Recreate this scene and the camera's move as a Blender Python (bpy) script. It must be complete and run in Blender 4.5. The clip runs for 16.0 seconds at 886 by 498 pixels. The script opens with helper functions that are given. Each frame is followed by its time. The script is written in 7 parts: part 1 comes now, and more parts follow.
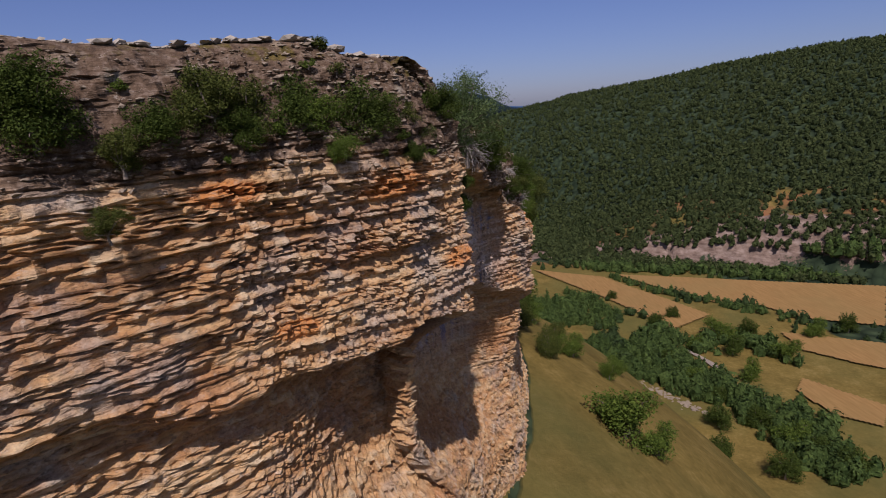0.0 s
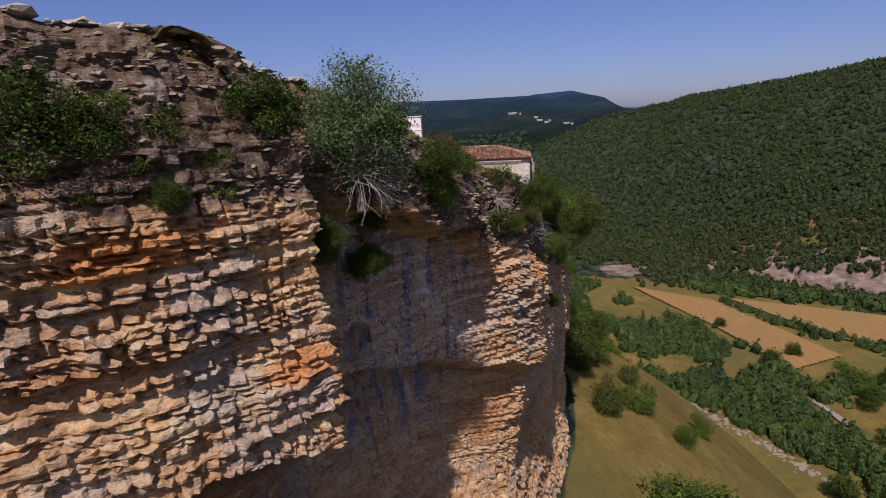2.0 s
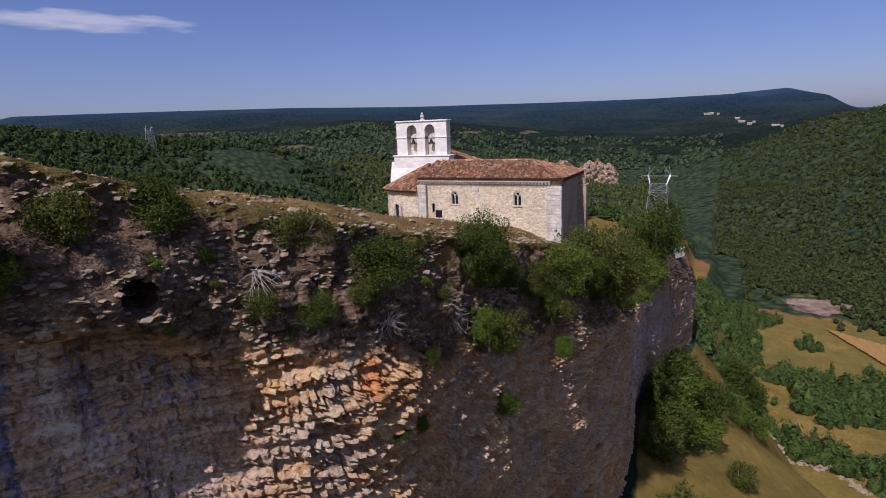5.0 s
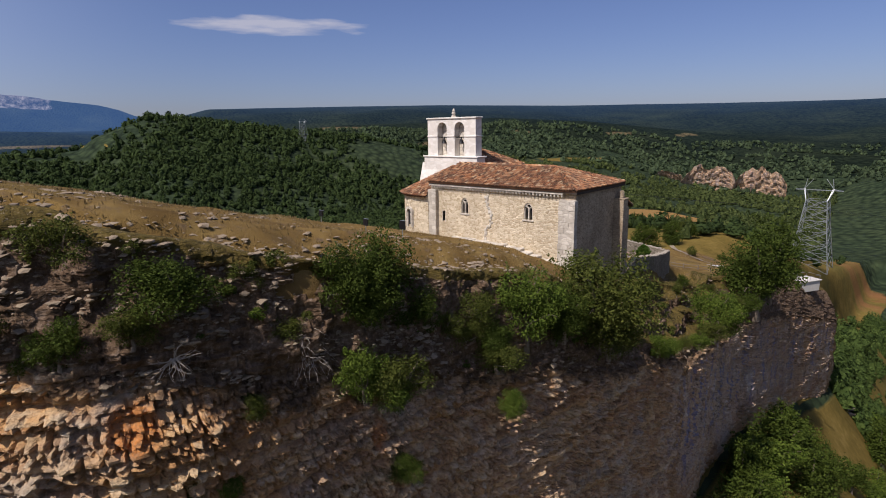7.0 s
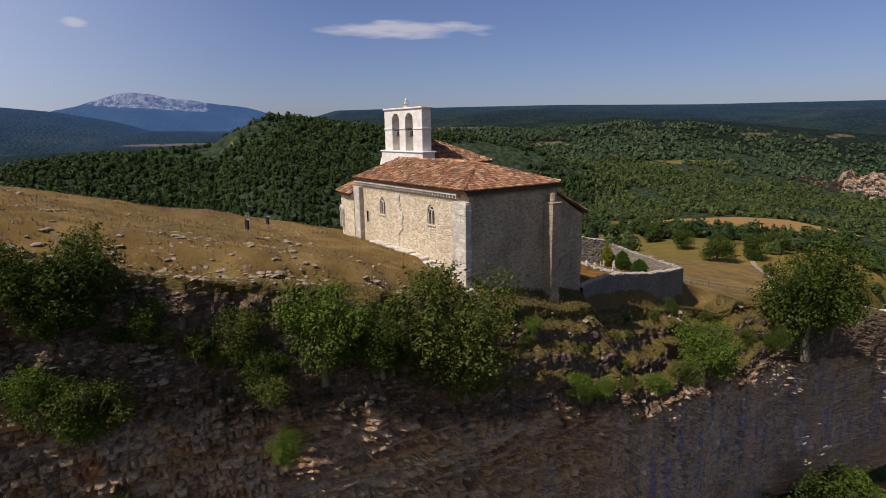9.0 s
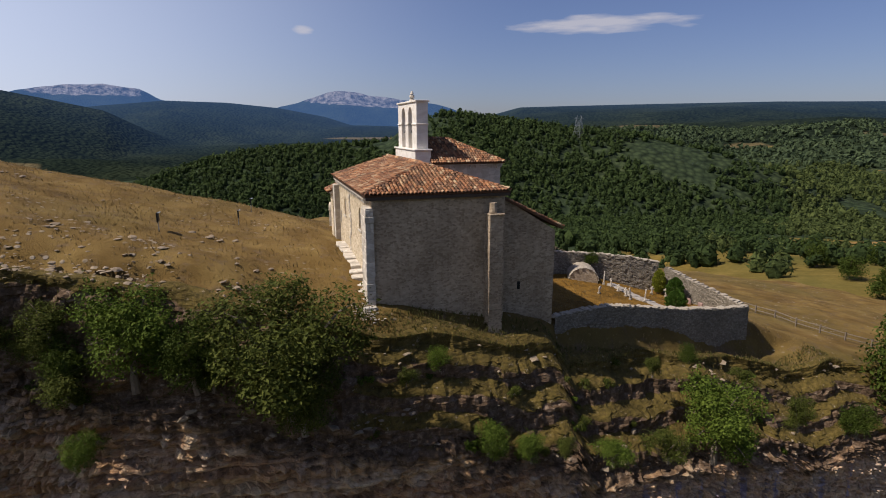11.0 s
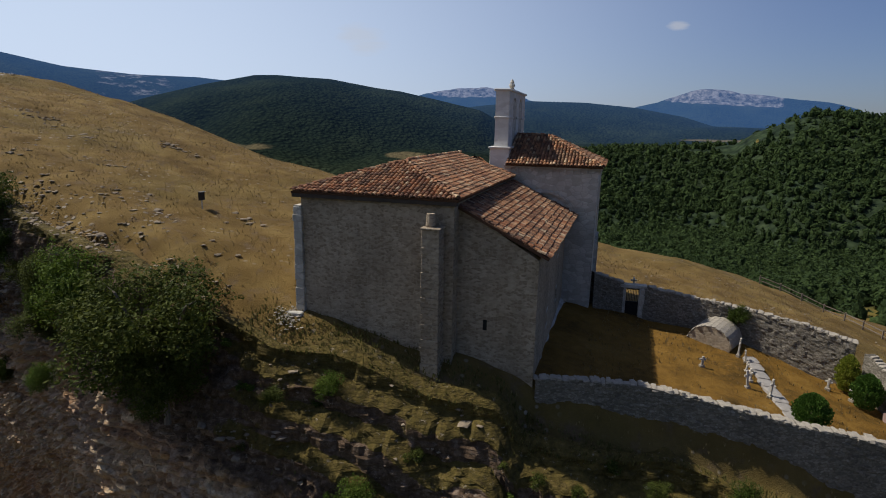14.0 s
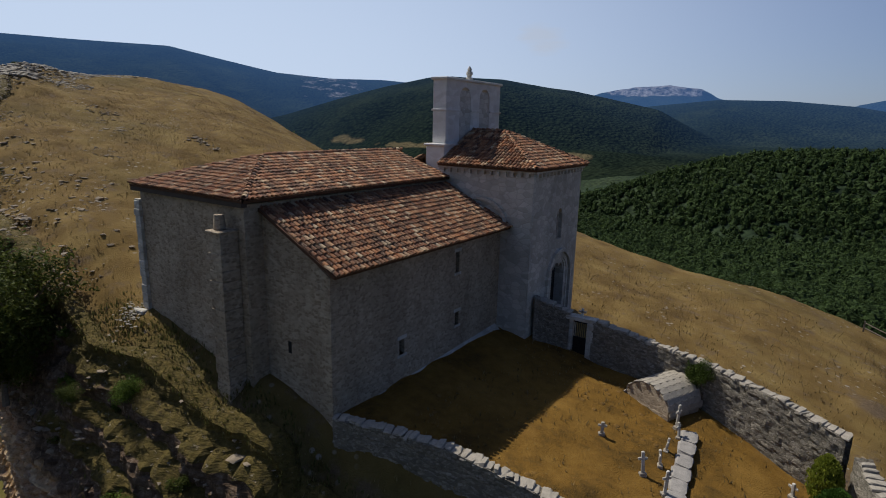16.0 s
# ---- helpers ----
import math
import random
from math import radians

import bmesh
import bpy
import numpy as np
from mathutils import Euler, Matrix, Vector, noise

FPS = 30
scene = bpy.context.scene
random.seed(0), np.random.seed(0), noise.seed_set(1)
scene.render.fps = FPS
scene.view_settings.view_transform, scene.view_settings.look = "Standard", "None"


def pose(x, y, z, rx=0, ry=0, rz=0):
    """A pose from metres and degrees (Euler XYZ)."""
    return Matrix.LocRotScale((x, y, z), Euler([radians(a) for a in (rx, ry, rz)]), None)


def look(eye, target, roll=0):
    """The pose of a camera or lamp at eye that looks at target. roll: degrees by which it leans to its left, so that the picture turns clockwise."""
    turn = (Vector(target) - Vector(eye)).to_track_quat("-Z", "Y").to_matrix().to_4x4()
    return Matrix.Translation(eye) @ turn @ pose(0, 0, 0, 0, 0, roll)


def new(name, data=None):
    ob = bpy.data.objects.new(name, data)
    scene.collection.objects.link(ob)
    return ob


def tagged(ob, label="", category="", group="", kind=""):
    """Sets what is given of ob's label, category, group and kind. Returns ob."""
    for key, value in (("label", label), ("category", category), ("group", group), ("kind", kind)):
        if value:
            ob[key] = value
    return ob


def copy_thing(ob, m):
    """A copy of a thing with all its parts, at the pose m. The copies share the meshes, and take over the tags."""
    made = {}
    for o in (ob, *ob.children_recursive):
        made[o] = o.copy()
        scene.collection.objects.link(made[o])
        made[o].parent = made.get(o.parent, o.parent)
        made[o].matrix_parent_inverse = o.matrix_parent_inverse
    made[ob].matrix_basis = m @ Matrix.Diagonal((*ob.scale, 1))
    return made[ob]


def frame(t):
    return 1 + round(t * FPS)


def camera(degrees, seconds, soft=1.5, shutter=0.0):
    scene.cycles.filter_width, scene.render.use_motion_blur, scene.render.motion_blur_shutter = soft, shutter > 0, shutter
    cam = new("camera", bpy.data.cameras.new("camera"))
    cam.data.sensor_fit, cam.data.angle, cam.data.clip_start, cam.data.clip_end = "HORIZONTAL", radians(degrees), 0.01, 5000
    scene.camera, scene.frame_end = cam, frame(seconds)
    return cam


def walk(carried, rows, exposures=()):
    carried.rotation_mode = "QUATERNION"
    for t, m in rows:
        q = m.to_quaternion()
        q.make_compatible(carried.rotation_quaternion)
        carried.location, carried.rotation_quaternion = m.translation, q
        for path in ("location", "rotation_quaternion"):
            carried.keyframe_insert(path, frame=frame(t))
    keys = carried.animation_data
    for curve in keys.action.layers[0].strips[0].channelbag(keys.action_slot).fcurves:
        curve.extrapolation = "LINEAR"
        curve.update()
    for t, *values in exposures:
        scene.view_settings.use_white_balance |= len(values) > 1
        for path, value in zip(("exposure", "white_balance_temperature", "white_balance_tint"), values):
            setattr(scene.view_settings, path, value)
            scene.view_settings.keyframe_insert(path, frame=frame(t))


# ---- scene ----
cam = camera(77.3, 16.0, soft=1.0)
PATH = [
    (0, (-90.006, 11.631, 11.958), (-88.066, 11.546, 11.476), -3.3),
    (0.5, (-86.279, 8.791, 11.856), (-84.336, 8.806, 11.382), -3.4),
    (1, (-82.264, 6.012, 11.804), (-80.323, 6.127, 11.335), -3.2),
    (1.5, (-78.348, 3.3, 11.822), (-76.414, 3.51, 11.356), -3.0),
    (2, (-74.502, 0.825, 11.805), (-72.578, 1.117, 11.345), -2.9),
    (2.5, (-70.534, -1.515, 11.83), (-68.625, -1.132, 11.373), -2.6),
    (3, (-66.745, -3.919, 11.847), (-64.858, -3.435, 11.393), -2.3),
    (3.5, (-63.027, -6.344, 11.822), (-61.17, -5.751, 11.374), -2.3),
    (4, (-59.422, -8.881, 11.83), (-57.597, -8.194, 11.386), -2.3),
    (4.5, (-55.572, -11.315, 11.634), (-53.779, -10.546, 11.195), -2.4),
    (4.7, (-54.142, -12.291, 11.583), (-52.369, -11.476, 11.146), -2.4),
    (6.8, (-40.473, -20.297, 11.235), (-38.989, -19.027, 10.808), -1.1),
    (7, (-38.971, -20.967, 11.132), (-37.515, -19.664, 10.706), -1.0),
    (7.5, (-34.771, -22.952, 10.786), (-33.377, -21.581, 10.36), -1.0),
    (8, (-30.493, -24.804, 10.502), (-29.174, -23.362, 10.076), -0.9),
    (8.5, (-26.292, -26.481, 10.328), (-25.049, -24.973, 9.903), -0.9),
    (9, (-22.129, -28.015, 10.036), (-20.982, -26.431, 9.618), -0.9),
    (9.2, (-20.436, -28.551, 9.93), (-19.332, -26.936, 9.516), -0.8),
    (11.5, (-1.282, -31.283, 9.769), (-0.88, -29.369, 9.349), 0.1),
    (12, (2.36, -30.9, 9.6), (2.555, -28.952, 9.185), 0.35),
    (12.5, (5.9, -30.151, 9.74), (5.877, -28.196, 9.316), 0.6),
    (13, (9.316, -28.932, 9.654), (9.098, -26.99, 9.227), 0.8),
    (13.5, (12.711, -27.163, 9.593), (12.311, -25.252, 9.162), 0.8),
    (14, (16.055, -25.065, 9.558), (15.476, -23.201, 9.125), 1.0),
    (14.5, (19.292, -22.677, 9.448), (18.565, -20.865, 9.016), 1.3),
    (15, (22.532, -19.987, 9.431), (21.683, -18.229, 8.995), 1.3),
    (15.5, (25.627, -16.988, 9.447), (24.654, -15.298, 9.003), 1.2),
    (16, (28.548, -13.879, 9.457), (27.441, -12.274, 9.013), 1.3),
]
walk(cam, [(t, look(eye, target, roll)) for t, eye, target, roll in PATH], [(0, 0.12, 6050, 26), (1.5, 0.24, 6000, 26), (4.5, 0.34, 5900, 26), (7, 0.36, 6450, 18), (9, 0.38, 6650, 16), (11.5, 0.38, 6800, 14), (13, 0.26, 6550, 9), (16, 0.06, 6250, 8)])

# ---------------------------------------------------------------- light
SUN = Vector((-1.0, 0.09, 1.33)).normalized()
world = bpy.data.worlds.new("world")
scene.world = world
world.use_nodes = True
wn, wl = world.node_tree.nodes, world.node_tree.links
sky = wn.new("ShaderNodeTexSky")
sky.sky_type, sky.sun_disc = "NISHITA", False
sky.sun_elevation = math.asin(SUN.z)
sky.sun_rotation = math.atan2(SUN.x, SUN.y)
sky.air_density, sky.dust_density, sky.ozone_density = 1.0, 0.7, 3.5
tint = wn.new("ShaderNodeMix")
tint.data_type, tint.blend_type = "RGBA", "MULTIPLY"
tint.inputs[0].default_value, tint.inputs[7].default_value = 1.0, (0.9, 0.94, 1.24, 1)
wl.new(sky.outputs[0], tint.inputs[6])


def wisp(color, centre, wide, high, seed, strength):
    """A thin white cloud in the sky round a direction; wide and high are its half sizes in radians."""
    c = Vector(centre).normalized()
    side = c.cross(Vector((0, 0, 1))).normalized()
    ray = wn.new("ShaderNodeTexCoord").outputs["Generated"]
    terms = []
    for axis, size in ((side, wide), (side.cross(c).normalized(), high)):
        dot = wn.new("ShaderNodeVectorMath")
        dot.operation, dot.inputs[1].default_value = "DOT_PRODUCT", tuple(axis / size)
        wl.new(ray, dot.inputs[0])
        square = wn.new("ShaderNodeMath")
        square.operation = "MULTIPLY"
        wl.new(dot.outputs["Value"], square.inputs[0])
        wl.new(dot.outputs["Value"], square.inputs[1])
        terms.append(square.outputs[0])
    total = wn.new("ShaderNodeMath")
    total.operation = "ADD"
    wl.new(terms[0], total.inputs[0])
    wl.new(terms[1], total.inputs[1])
    stretch = wn.new("ShaderNodeMapping")
    stretch.inputs["Scale"].default_value, stretch.inputs["Location"].default_value = (9, 9, 60), (seed, 0, 0)
    wl.new(ray, stretch.inputs["Vector"])
    fluff = wn.new("ShaderNodeTexNoise")
    fluff.inputs["Scale"].default_value, fluff.inputs["Detail"].default_value = 1.5, 6
    wl.new(stretch.outputs[0], fluff.inputs["Vector"])
    edge = wn.new("ShaderNodeMath")
    edge.operation = "MULTIPLY_ADD"
    edge.inputs[1].default_value = 2.2
    wl.new(fluff.outputs["Fac"], edge.inputs[0])
    wl.new(total.outputs[0], edge.inputs[2])
    fade = wn.new("ShaderNodeMapRange")
    for k, v in enumerate((1.1, 1.9, strength, 0.0)):
        fade.inputs[k + 1].default_value = v
    wl.new(edge.outputs[0], fade.inputs[0])
    front = wn.new("ShaderNodeVectorMath")
    front.operation, front.inputs[1].default_value = "DOT_PRODUCT", tuple(c)
    wl.new(ray, front.inputs[0])
    ahead = wn.new("ShaderNodeMath")
    ahead.operation, ahead.inputs[1].default_value = "GREATER_THAN", 0.2
    wl.new(front.outputs["Value"], ahead.inputs[0])
    both = wn.new("ShaderNodeMath")
    both.operation = "MULTIPLY"
    wl.new(fade.outputs[0], both.inputs[0])
    wl.new(ahead.outputs[0], both.inputs[1])
    blend = wn.new("ShaderNodeMix")
    blend.data_type = "RGBA"
    wl.new(both.outputs[0], blend.inputs[0])
    wl.new(color, blend.inputs[6])
    blend.inputs[7].default_value = (9.5, 9.4, 9.8, 1)
    return blend.outputs[2]


def haze(color):
    """Pale summer haze: thickest low over the hills, and thicker towards the sun."""
    ray = wn.new("ShaderNodeTexCoord").outputs["Generated"]
    split = wn.new("ShaderNodeSeparateXYZ")
    wl.new(ray, split.inputs[0])
    low = wn.new("ShaderNodeMapRange")
    low.interpolation_type = "SMOOTHSTEP"
    for k, v in enumerate((-0.02, 0.8, 1.0, 0.3)):
        low.inputs[k + 1].default_value = v
    wl.new(split.outputs[2], low.inputs[0])
    dot = wn.new("ShaderNodeVectorMath")
    dot.operation, dot.inputs[1].default_value = "DOT_PRODUCT", tuple(Vector((SUN.x, SUN.y, 0.12)).normalized())
    wl.new(ray, dot.inputs[0])
    near = wn.new("ShaderNodeMapRange")
    near.interpolation_type = "SMOOTHSTEP"
    for k, v in enumerate((-0.35, 1.0, 0.02, 1.0)):
        near.inputs[k + 1].default_value = v
    wl.new(dot.outputs["Value"], near.inputs[0])
    both = wn.new("ShaderNodeMath")
    both.operation = "MULTIPLY"
    wl.new(low.outputs[0], both.inputs[0])
    wl.new(near.outputs[0], both.inputs[1])
    blend = wn.new("ShaderNodeMix")
    blend.data_type = "RGBA"
    wl.new(both.outputs[0], blend.inputs[0])
    wl.new(color, blend.inputs[6])
    blend.inputs[7].default_value = (11.2, 12.9, 15.9, 1)
    return blend.outputs[2]


shown = wisp(haze(tint.outputs[2]), (0.527, 0.833, 0.167), 0.17, 0.016, 0, 0.6)
shown = wisp(shown, (0.07, 0.985, 0.159), 0.02, 0.008, 3, 0.5)
shown = wisp(shown, (-0.42, 0.89, 0.14), 0.05, 0.03, 7, 0.35)
wl.new(shown, wn["Background"].inputs["Color"])
wn["Background"].inputs["Strength"].default_value = 0.05
sun = new("sun", bpy.data.lights.new("sun", "SUN"))
sun.data.energy, sun.data.angle, sun.data.color = 4.05, radians(0.53), (1.0, 0.94, 0.84)
sun.matrix_world = look(SUN * 100, (0, 0, 0))


# ---------------------------------------------------------------- materials
class Nodes:
    """Short hand for building one node material."""

    def __init__(self, name):
        self.mat = bpy.data.materials.new(name)
        self.mat.use_nodes = True
        self.tree = self.mat.node_tree
        self.bsdf = self.tree.nodes["Principled BSDF"]
        geo = self.tree.nodes.new("ShaderNodeNewGeometry")
        self.pos, self.island = geo.outputs["Position"], geo.outputs["Random Per Island"]

    def add(self, kind, **values):
        node = self.tree.nodes.new(kind)
        for key, value in values.items():
            setattr(node, key, value)
        return node

    def put(self, value, socket):
        if isinstance(value, bpy.types.NodeSocket):
            self.tree.links.new(value, socket)
        else:
            socket.default_value = (*value, 1.0) if isinstance(value, tuple) and len(value) == 3 and socket.type == "RGBA" else value

    def noise(self, scale, detail=4.0, rough=0.55, stretch=None, at=None):
        node = self.add("ShaderNodeTexNoise")
        self.put(self.scaled(stretch, at) if stretch else (at or self.pos), node.inputs["Vector"])
        node.inputs["Scale"].default_value, node.inputs["Detail"].default_value, node.inputs["Roughness"].default_value = scale, detail, rough
        return node.outputs["Fac"]

    def scaled(self, stretch, at=None):
        node = self.add("ShaderNodeMapping")
        self.put(at or self.pos, node.inputs["Vector"])
        node.inputs["Scale"].default_value = stretch
        return node.outputs[0]

    def cells(self, scale, stretch=(1, 1, 1), feature="F1", out="Color", at=None):
        node = self.add("ShaderNodeTexVoronoi", feature=feature)
        self.put(self.scaled(stretch, at), node.inputs["Vector"])
        node.inputs["Scale"].default_value = scale
        return node.outputs[out]

    def ramp(self, fac, stops):
        node = self.add("ShaderNodeValToRGB")
        self.put(fac, node.inputs[0])
        el = node.color_ramp.elements
        while len(el) < len(stops):
            el.new(0.5)
        for e, (p, c) in zip(el, stops):
            e.position, e.color = p, ((*c, 1) if isinstance(c, tuple) else (c, c, c, 1))
        return node.outputs[0]

    def mix(self, fac, a, b, how="MIX"):
        node = self.add("ShaderNodeMix", data_type="RGBA", blend_type=how)
        self.put(fac, node.inputs[0])
        self.put(a, node.inputs[6])
        self.put(b, node.inputs[7])
        return node.outputs[2]

    def math(self, how, a, b=0.0):
        node = self.add("ShaderNodeMath", operation=how)
        self.put(a, node.inputs[0])
        self.put(b, node.inputs[1])
        return node.outputs[0]

    def axis(self, n, vector=None):
        node = self.add("ShaderNodeSeparateXYZ")
        self.put(vector or self.pos, node.inputs[0])
        return node.outputs[n]

    def attribute(self, name):
        return self.add("ShaderNodeAttribute", attribute_name=name).outputs["Fac"]

    def random(self):
        return self.add("ShaderNodeObjectInfo").outputs["Random"]

    def done(self, color, rough=0.85, bump=None, strength=0.5, distance=0.05, metal=0.0, spec=0.3):
        self.put(color, self.bsdf.inputs["Base Color"])
        self.put(rough, self.bsdf.inputs["Roughness"])
        self.bsdf.inputs["Metallic"].default_value = metal
        self.bsdf.inputs["Specular IOR Level"].default_value = spec
        if bump is not None:
            node = self.add("ShaderNodeBump")
            node.inputs["Strength"].default_value, node.inputs["Distance"].default_value = strength, distance
            self.put(bump, node.inputs["Height"])
            self.tree.links.new(node.outputs[0], self.bsdf.inputs["Normal"])
        return self.mat


def plain(name, color, rough=0.8, vary=0.25, scale=3.0, metal=0.0, bump=0.3):
    n = Nodes(name)
    f = n.mix(0.5, n.noise(scale, 5), n.noise(scale * 7, 3))
    lo, hi = tuple(c * (1 - vary) for c in color), tuple(min(1, c * (1 + vary)) for c in color)
    return n.done(n.ramp(f, [(0.3, lo), (0.7, hi)]), rough, n.noise(scale * 9, 4), bump, 0.01, metal)


def make_ground():
    n = Nodes("dry_grass_and_stony_soil")
    big, mid, fine = n.noise(0.05, 4), n.noise(0.35, 5), n.noise(4.0, 5, 0.7)
    straw = n.ramp(mid, [(0.3, (0.1, 0.057, 0.015)), (0.5, (0.175, 0.108, 0.032)), (0.7, (0.25, 0.167, 0.056))])
    green = n.ramp(fine, [(0.3, (0.05, 0.05, 0.012)), (0.7, (0.12, 0.098, 0.028))])
    c = n.mix(n.ramp(n.math("ADD", big, n.math("MULTIPLY", n.attribute("green"), 0.5)), [(0.5, 0.0), (0.8, 0.8)]), straw, green)
    soil = n.ramp(fine, [(0.3, (0.085, 0.056, 0.036)), (0.7, (0.19, 0.135, 0.09))])
    c = n.mix(n.ramp(n.noise(0.9, 6, 0.65), [(0.55, 0.0), (0.68, 0.8)]), c, soil)
    stones = n.cells(1.6, (1, 1, 1), "F1", "Distance")
    few = n.ramp(n.noise(0.16, 3), [(0.5, 0.0), (0.62, 1.0)])
    pale = n.math("MULTIPLY", n.ramp(stones, [(0.16, 1.0), (0.24, 0.0)]), few)
    c = n.mix(n.math("MULTIPLY", pale, 0.7), c, (0.42, 0.37, 0.31))
    lawn = n.ramp(n.mix(0.5, mid, n.noise(1.6, 5, 0.7)), [(0.35, (0.07, 0.037, 0.006)), (0.5, (0.19, 0.095, 0.013)), (0.65, (0.27, 0.145, 0.026))])
    c = n.mix(n.ramp(n.attribute("lawn"), [(0.3, 0.0), (0.7, 0.92)]), c, lawn)
    c = n.mix(n.ramp(n.attribute("earth"), [(0.2, 0.0), (0.9, 0.85)]), c, soil)
    c = n.mix(n.math("MULTIPLY", n.noise(9.0, 3), 0.35), c, (0.1, 0.075, 0.035))
    h = n.math("ADD", n.math("MULTIPLY", fine, 0.5), n.math("ADD", n.noise(18, 3), n.math("MULTIPLY", pale, 0.8)))
    return n.done(c, 0.95, h, 0.7, 0.12, spec=0.1)


def make_cliff():
    n = Nodes("layered_limestone")
    warp = n.noise(0.35, 4)
    z = n.math("ADD", n.axis(2), n.math("MULTIPLY", warp, 1.6))
    comb = n.add("ShaderNodeCombineXYZ")
    for k, v in enumerate((n.math("MULTIPLY", n.axis(0), 0.05), n.math("MULTIPLY", n.axis(1), 0.05), z)):
        n.put(v, comb.inputs[k])
    strata = n.noise(1.1, 6, 0.7, at=comb.outputs[0])
    grain = n.noise(5.0, 6, 0.7)
    base = n.ramp(strata, [(0.28, (0.17, 0.088, 0.04)), (0.42, (0.39, 0.205, 0.083)), (0.55, (0.52, 0.315, 0.14)), (0.72, (0.58, 0.425, 0.24))])
    base = n.mix(n.ramp(n.attribute("block"), [(0.15, 0.55), (0.45, 0.0)]), base, n.mix(0.5, base, (0.22, 0.135, 0.09)))
    base = n.mix(n.ramp(n.attribute("block"), [(0.6, 0.0), (0.95, 0.65)]), base, (0.56, 0.46, 0.3))
    rust = n.ramp(n.noise(0.16, 5, 0.6), [(0.5, 0.0), (0.66, 0.75)])
    c = n.mix(rust, base, n.ramp(grain, [(0.3, (0.3, 0.125, 0.045)), (0.7, (0.46, 0.23, 0.09))]))
    grey = n.ramp(n.noise(0.22, 5, 0.62), [(0.5, 0.0), (0.64, 0.65)])
    c = n.mix(grey, c, n.ramp(grain, [(0.3, (0.19, 0.165, 0.14)), (0.7, (0.42, 0.375, 0.32))]))
    streak = n.ramp(n.noise(0.9, 4, 0.5, (1.2, 1.2, 0.09)), [(0.55, 0.0), (0.63, 1.0)])
    c = n.mix(n.math("MULTIPLY", n.ramp(n.attribute("orange"), [(0.3, 0.0), (0.7, 1.0)]), n.ramp(grain, [(0.35, 0.5), (0.6, 1.0)])), c, (0.5, 0.19, 0.045))
    c = n.mix(n.ramp(n.noise(0.75, 6, 0.75), [(0.36, 0.5), (0.5, 0.0)]), c, n.mix(0.35, (0.085, 0.06, 0.045), c))
    c = n.mix(n.ramp(n.noise(1.9, 5, 0.75, (1, 1, 1.8)), [(0.34, 0.6), (0.43, 0.0)]), c, (0.1, 0.064, 0.04))
    c = n.mix(n.ramp(n.noise(1.5, 5, 0.7, (1, 1, 1.6)), [(0.58, 0.0), (0.7, 0.45)]), c, (0.66, 0.57, 0.44))
    # painted fill light: pale lift on shaded faces; also pales the outcrops
    c = n.mix(n.math("MULTIPLY", n.attribute("lift_streaks"), 0.62), c, n.ramp(grain, [(0.3, (0.3, 0.215, 0.16)), (0.5, (0.52, 0.4, 0.31)), (0.7, (0.66, 0.54, 0.44))]))
    # black stains, white patches and blue streaks of the rock, same weight
    c = n.mix(n.math("MULTIPLY", n.ramp(n.noise(1.5, 5, 0.6, (1.3, 1.3, 0.12)), [(0.56, 0.0), (0.64, 0.85)]), n.attribute("lift_streaks")), c, (0.045, 0.04, 0.04))
    c = n.mix(n.math("MULTIPLY", n.ramp(n.noise(0.5, 5, 0.65, (1, 1, 0.5)), [(0.56, 0.0), (0.68, 0.7)]), n.attribute("lift_streaks")), c, (0.72, 0.66, 0.58))
    c = n.mix(n.math("MULTIPLY", n.math("MULTIPLY", streak, n.ramp(n.attribute("lift_streaks"), [(0.4, 0.0), (0.75, 1.0)])), 0.75), c, (0.13, 0.16, 0.3))
    c = n.mix(n.math("MULTIPLY", n.ramp(n.noise(0.6, 5, 0.65), [(0.3, 0.35), (0.6, 0.9)]), n.attribute("lichen")), c, n.ramp(n.noise(3.0, 5, 0.7), [(0.3, (0.1, 0.088, 0.06)), (0.5, (0.24, 0.212, 0.155)), (0.7, (0.42, 0.385, 0.31))]))
    soil = n.ramp(n.noise(2.4, 6, 0.7), [(0.3, (0.045, 0.029, 0.018)), (0.5, (0.115, 0.074, 0.045)), (0.72, (0.25, 0.185, 0.135))])
    c = n.mix(n.ramp(n.math("ADD", n.attribute("soil"), n.math("MULTIPLY", n.math("SUBTRACT", n.noise(0.8, 5), 0.5), 1.2)), [(0.4, 0.0), (0.62, 1.0)]), c, soil)
    turf = n.ramp(n.noise(3.0, 5, 0.7), [(0.3, (0.045, 0.036, 0.01)), (0.55, (0.11, 0.08, 0.02)), (0.75, (0.17, 0.12, 0.04))])
    c = n.mix(n.ramp(n.math("ADD", n.attribute("turf"), n.math("MULTIPLY", n.math("SUBTRACT", n.noise(0.7, 5, 0.65), 0.5), 1.6)), [(0.5, 0.0), (0.62, 1.0)]), c, turf)
    c = n.mix(n.ramp(grain, [(0.3, 0.3), (0.48, 0.0)]), c, (0.12, 0.075, 0.045))
    c = n.mix(n.ramp(n.noise(3.6, 6, 0.8, (1, 1, 1.7)), [(0.38, 0.7), (0.46, 0.0)]), c, n.mix(0.3, (0.03, 0.02, 0.014), c))
    c = n.mix(n.ramp(n.noise(2.7, 6, 0.78, (1, 1, 1.5)), [(0.6, 0.0), (0.66, 0.4)]), c, (0.5, 0.42, 0.34))
    bed = n.noise(3.2, 4, 0.6, (0.35, 0.35, 2.6))
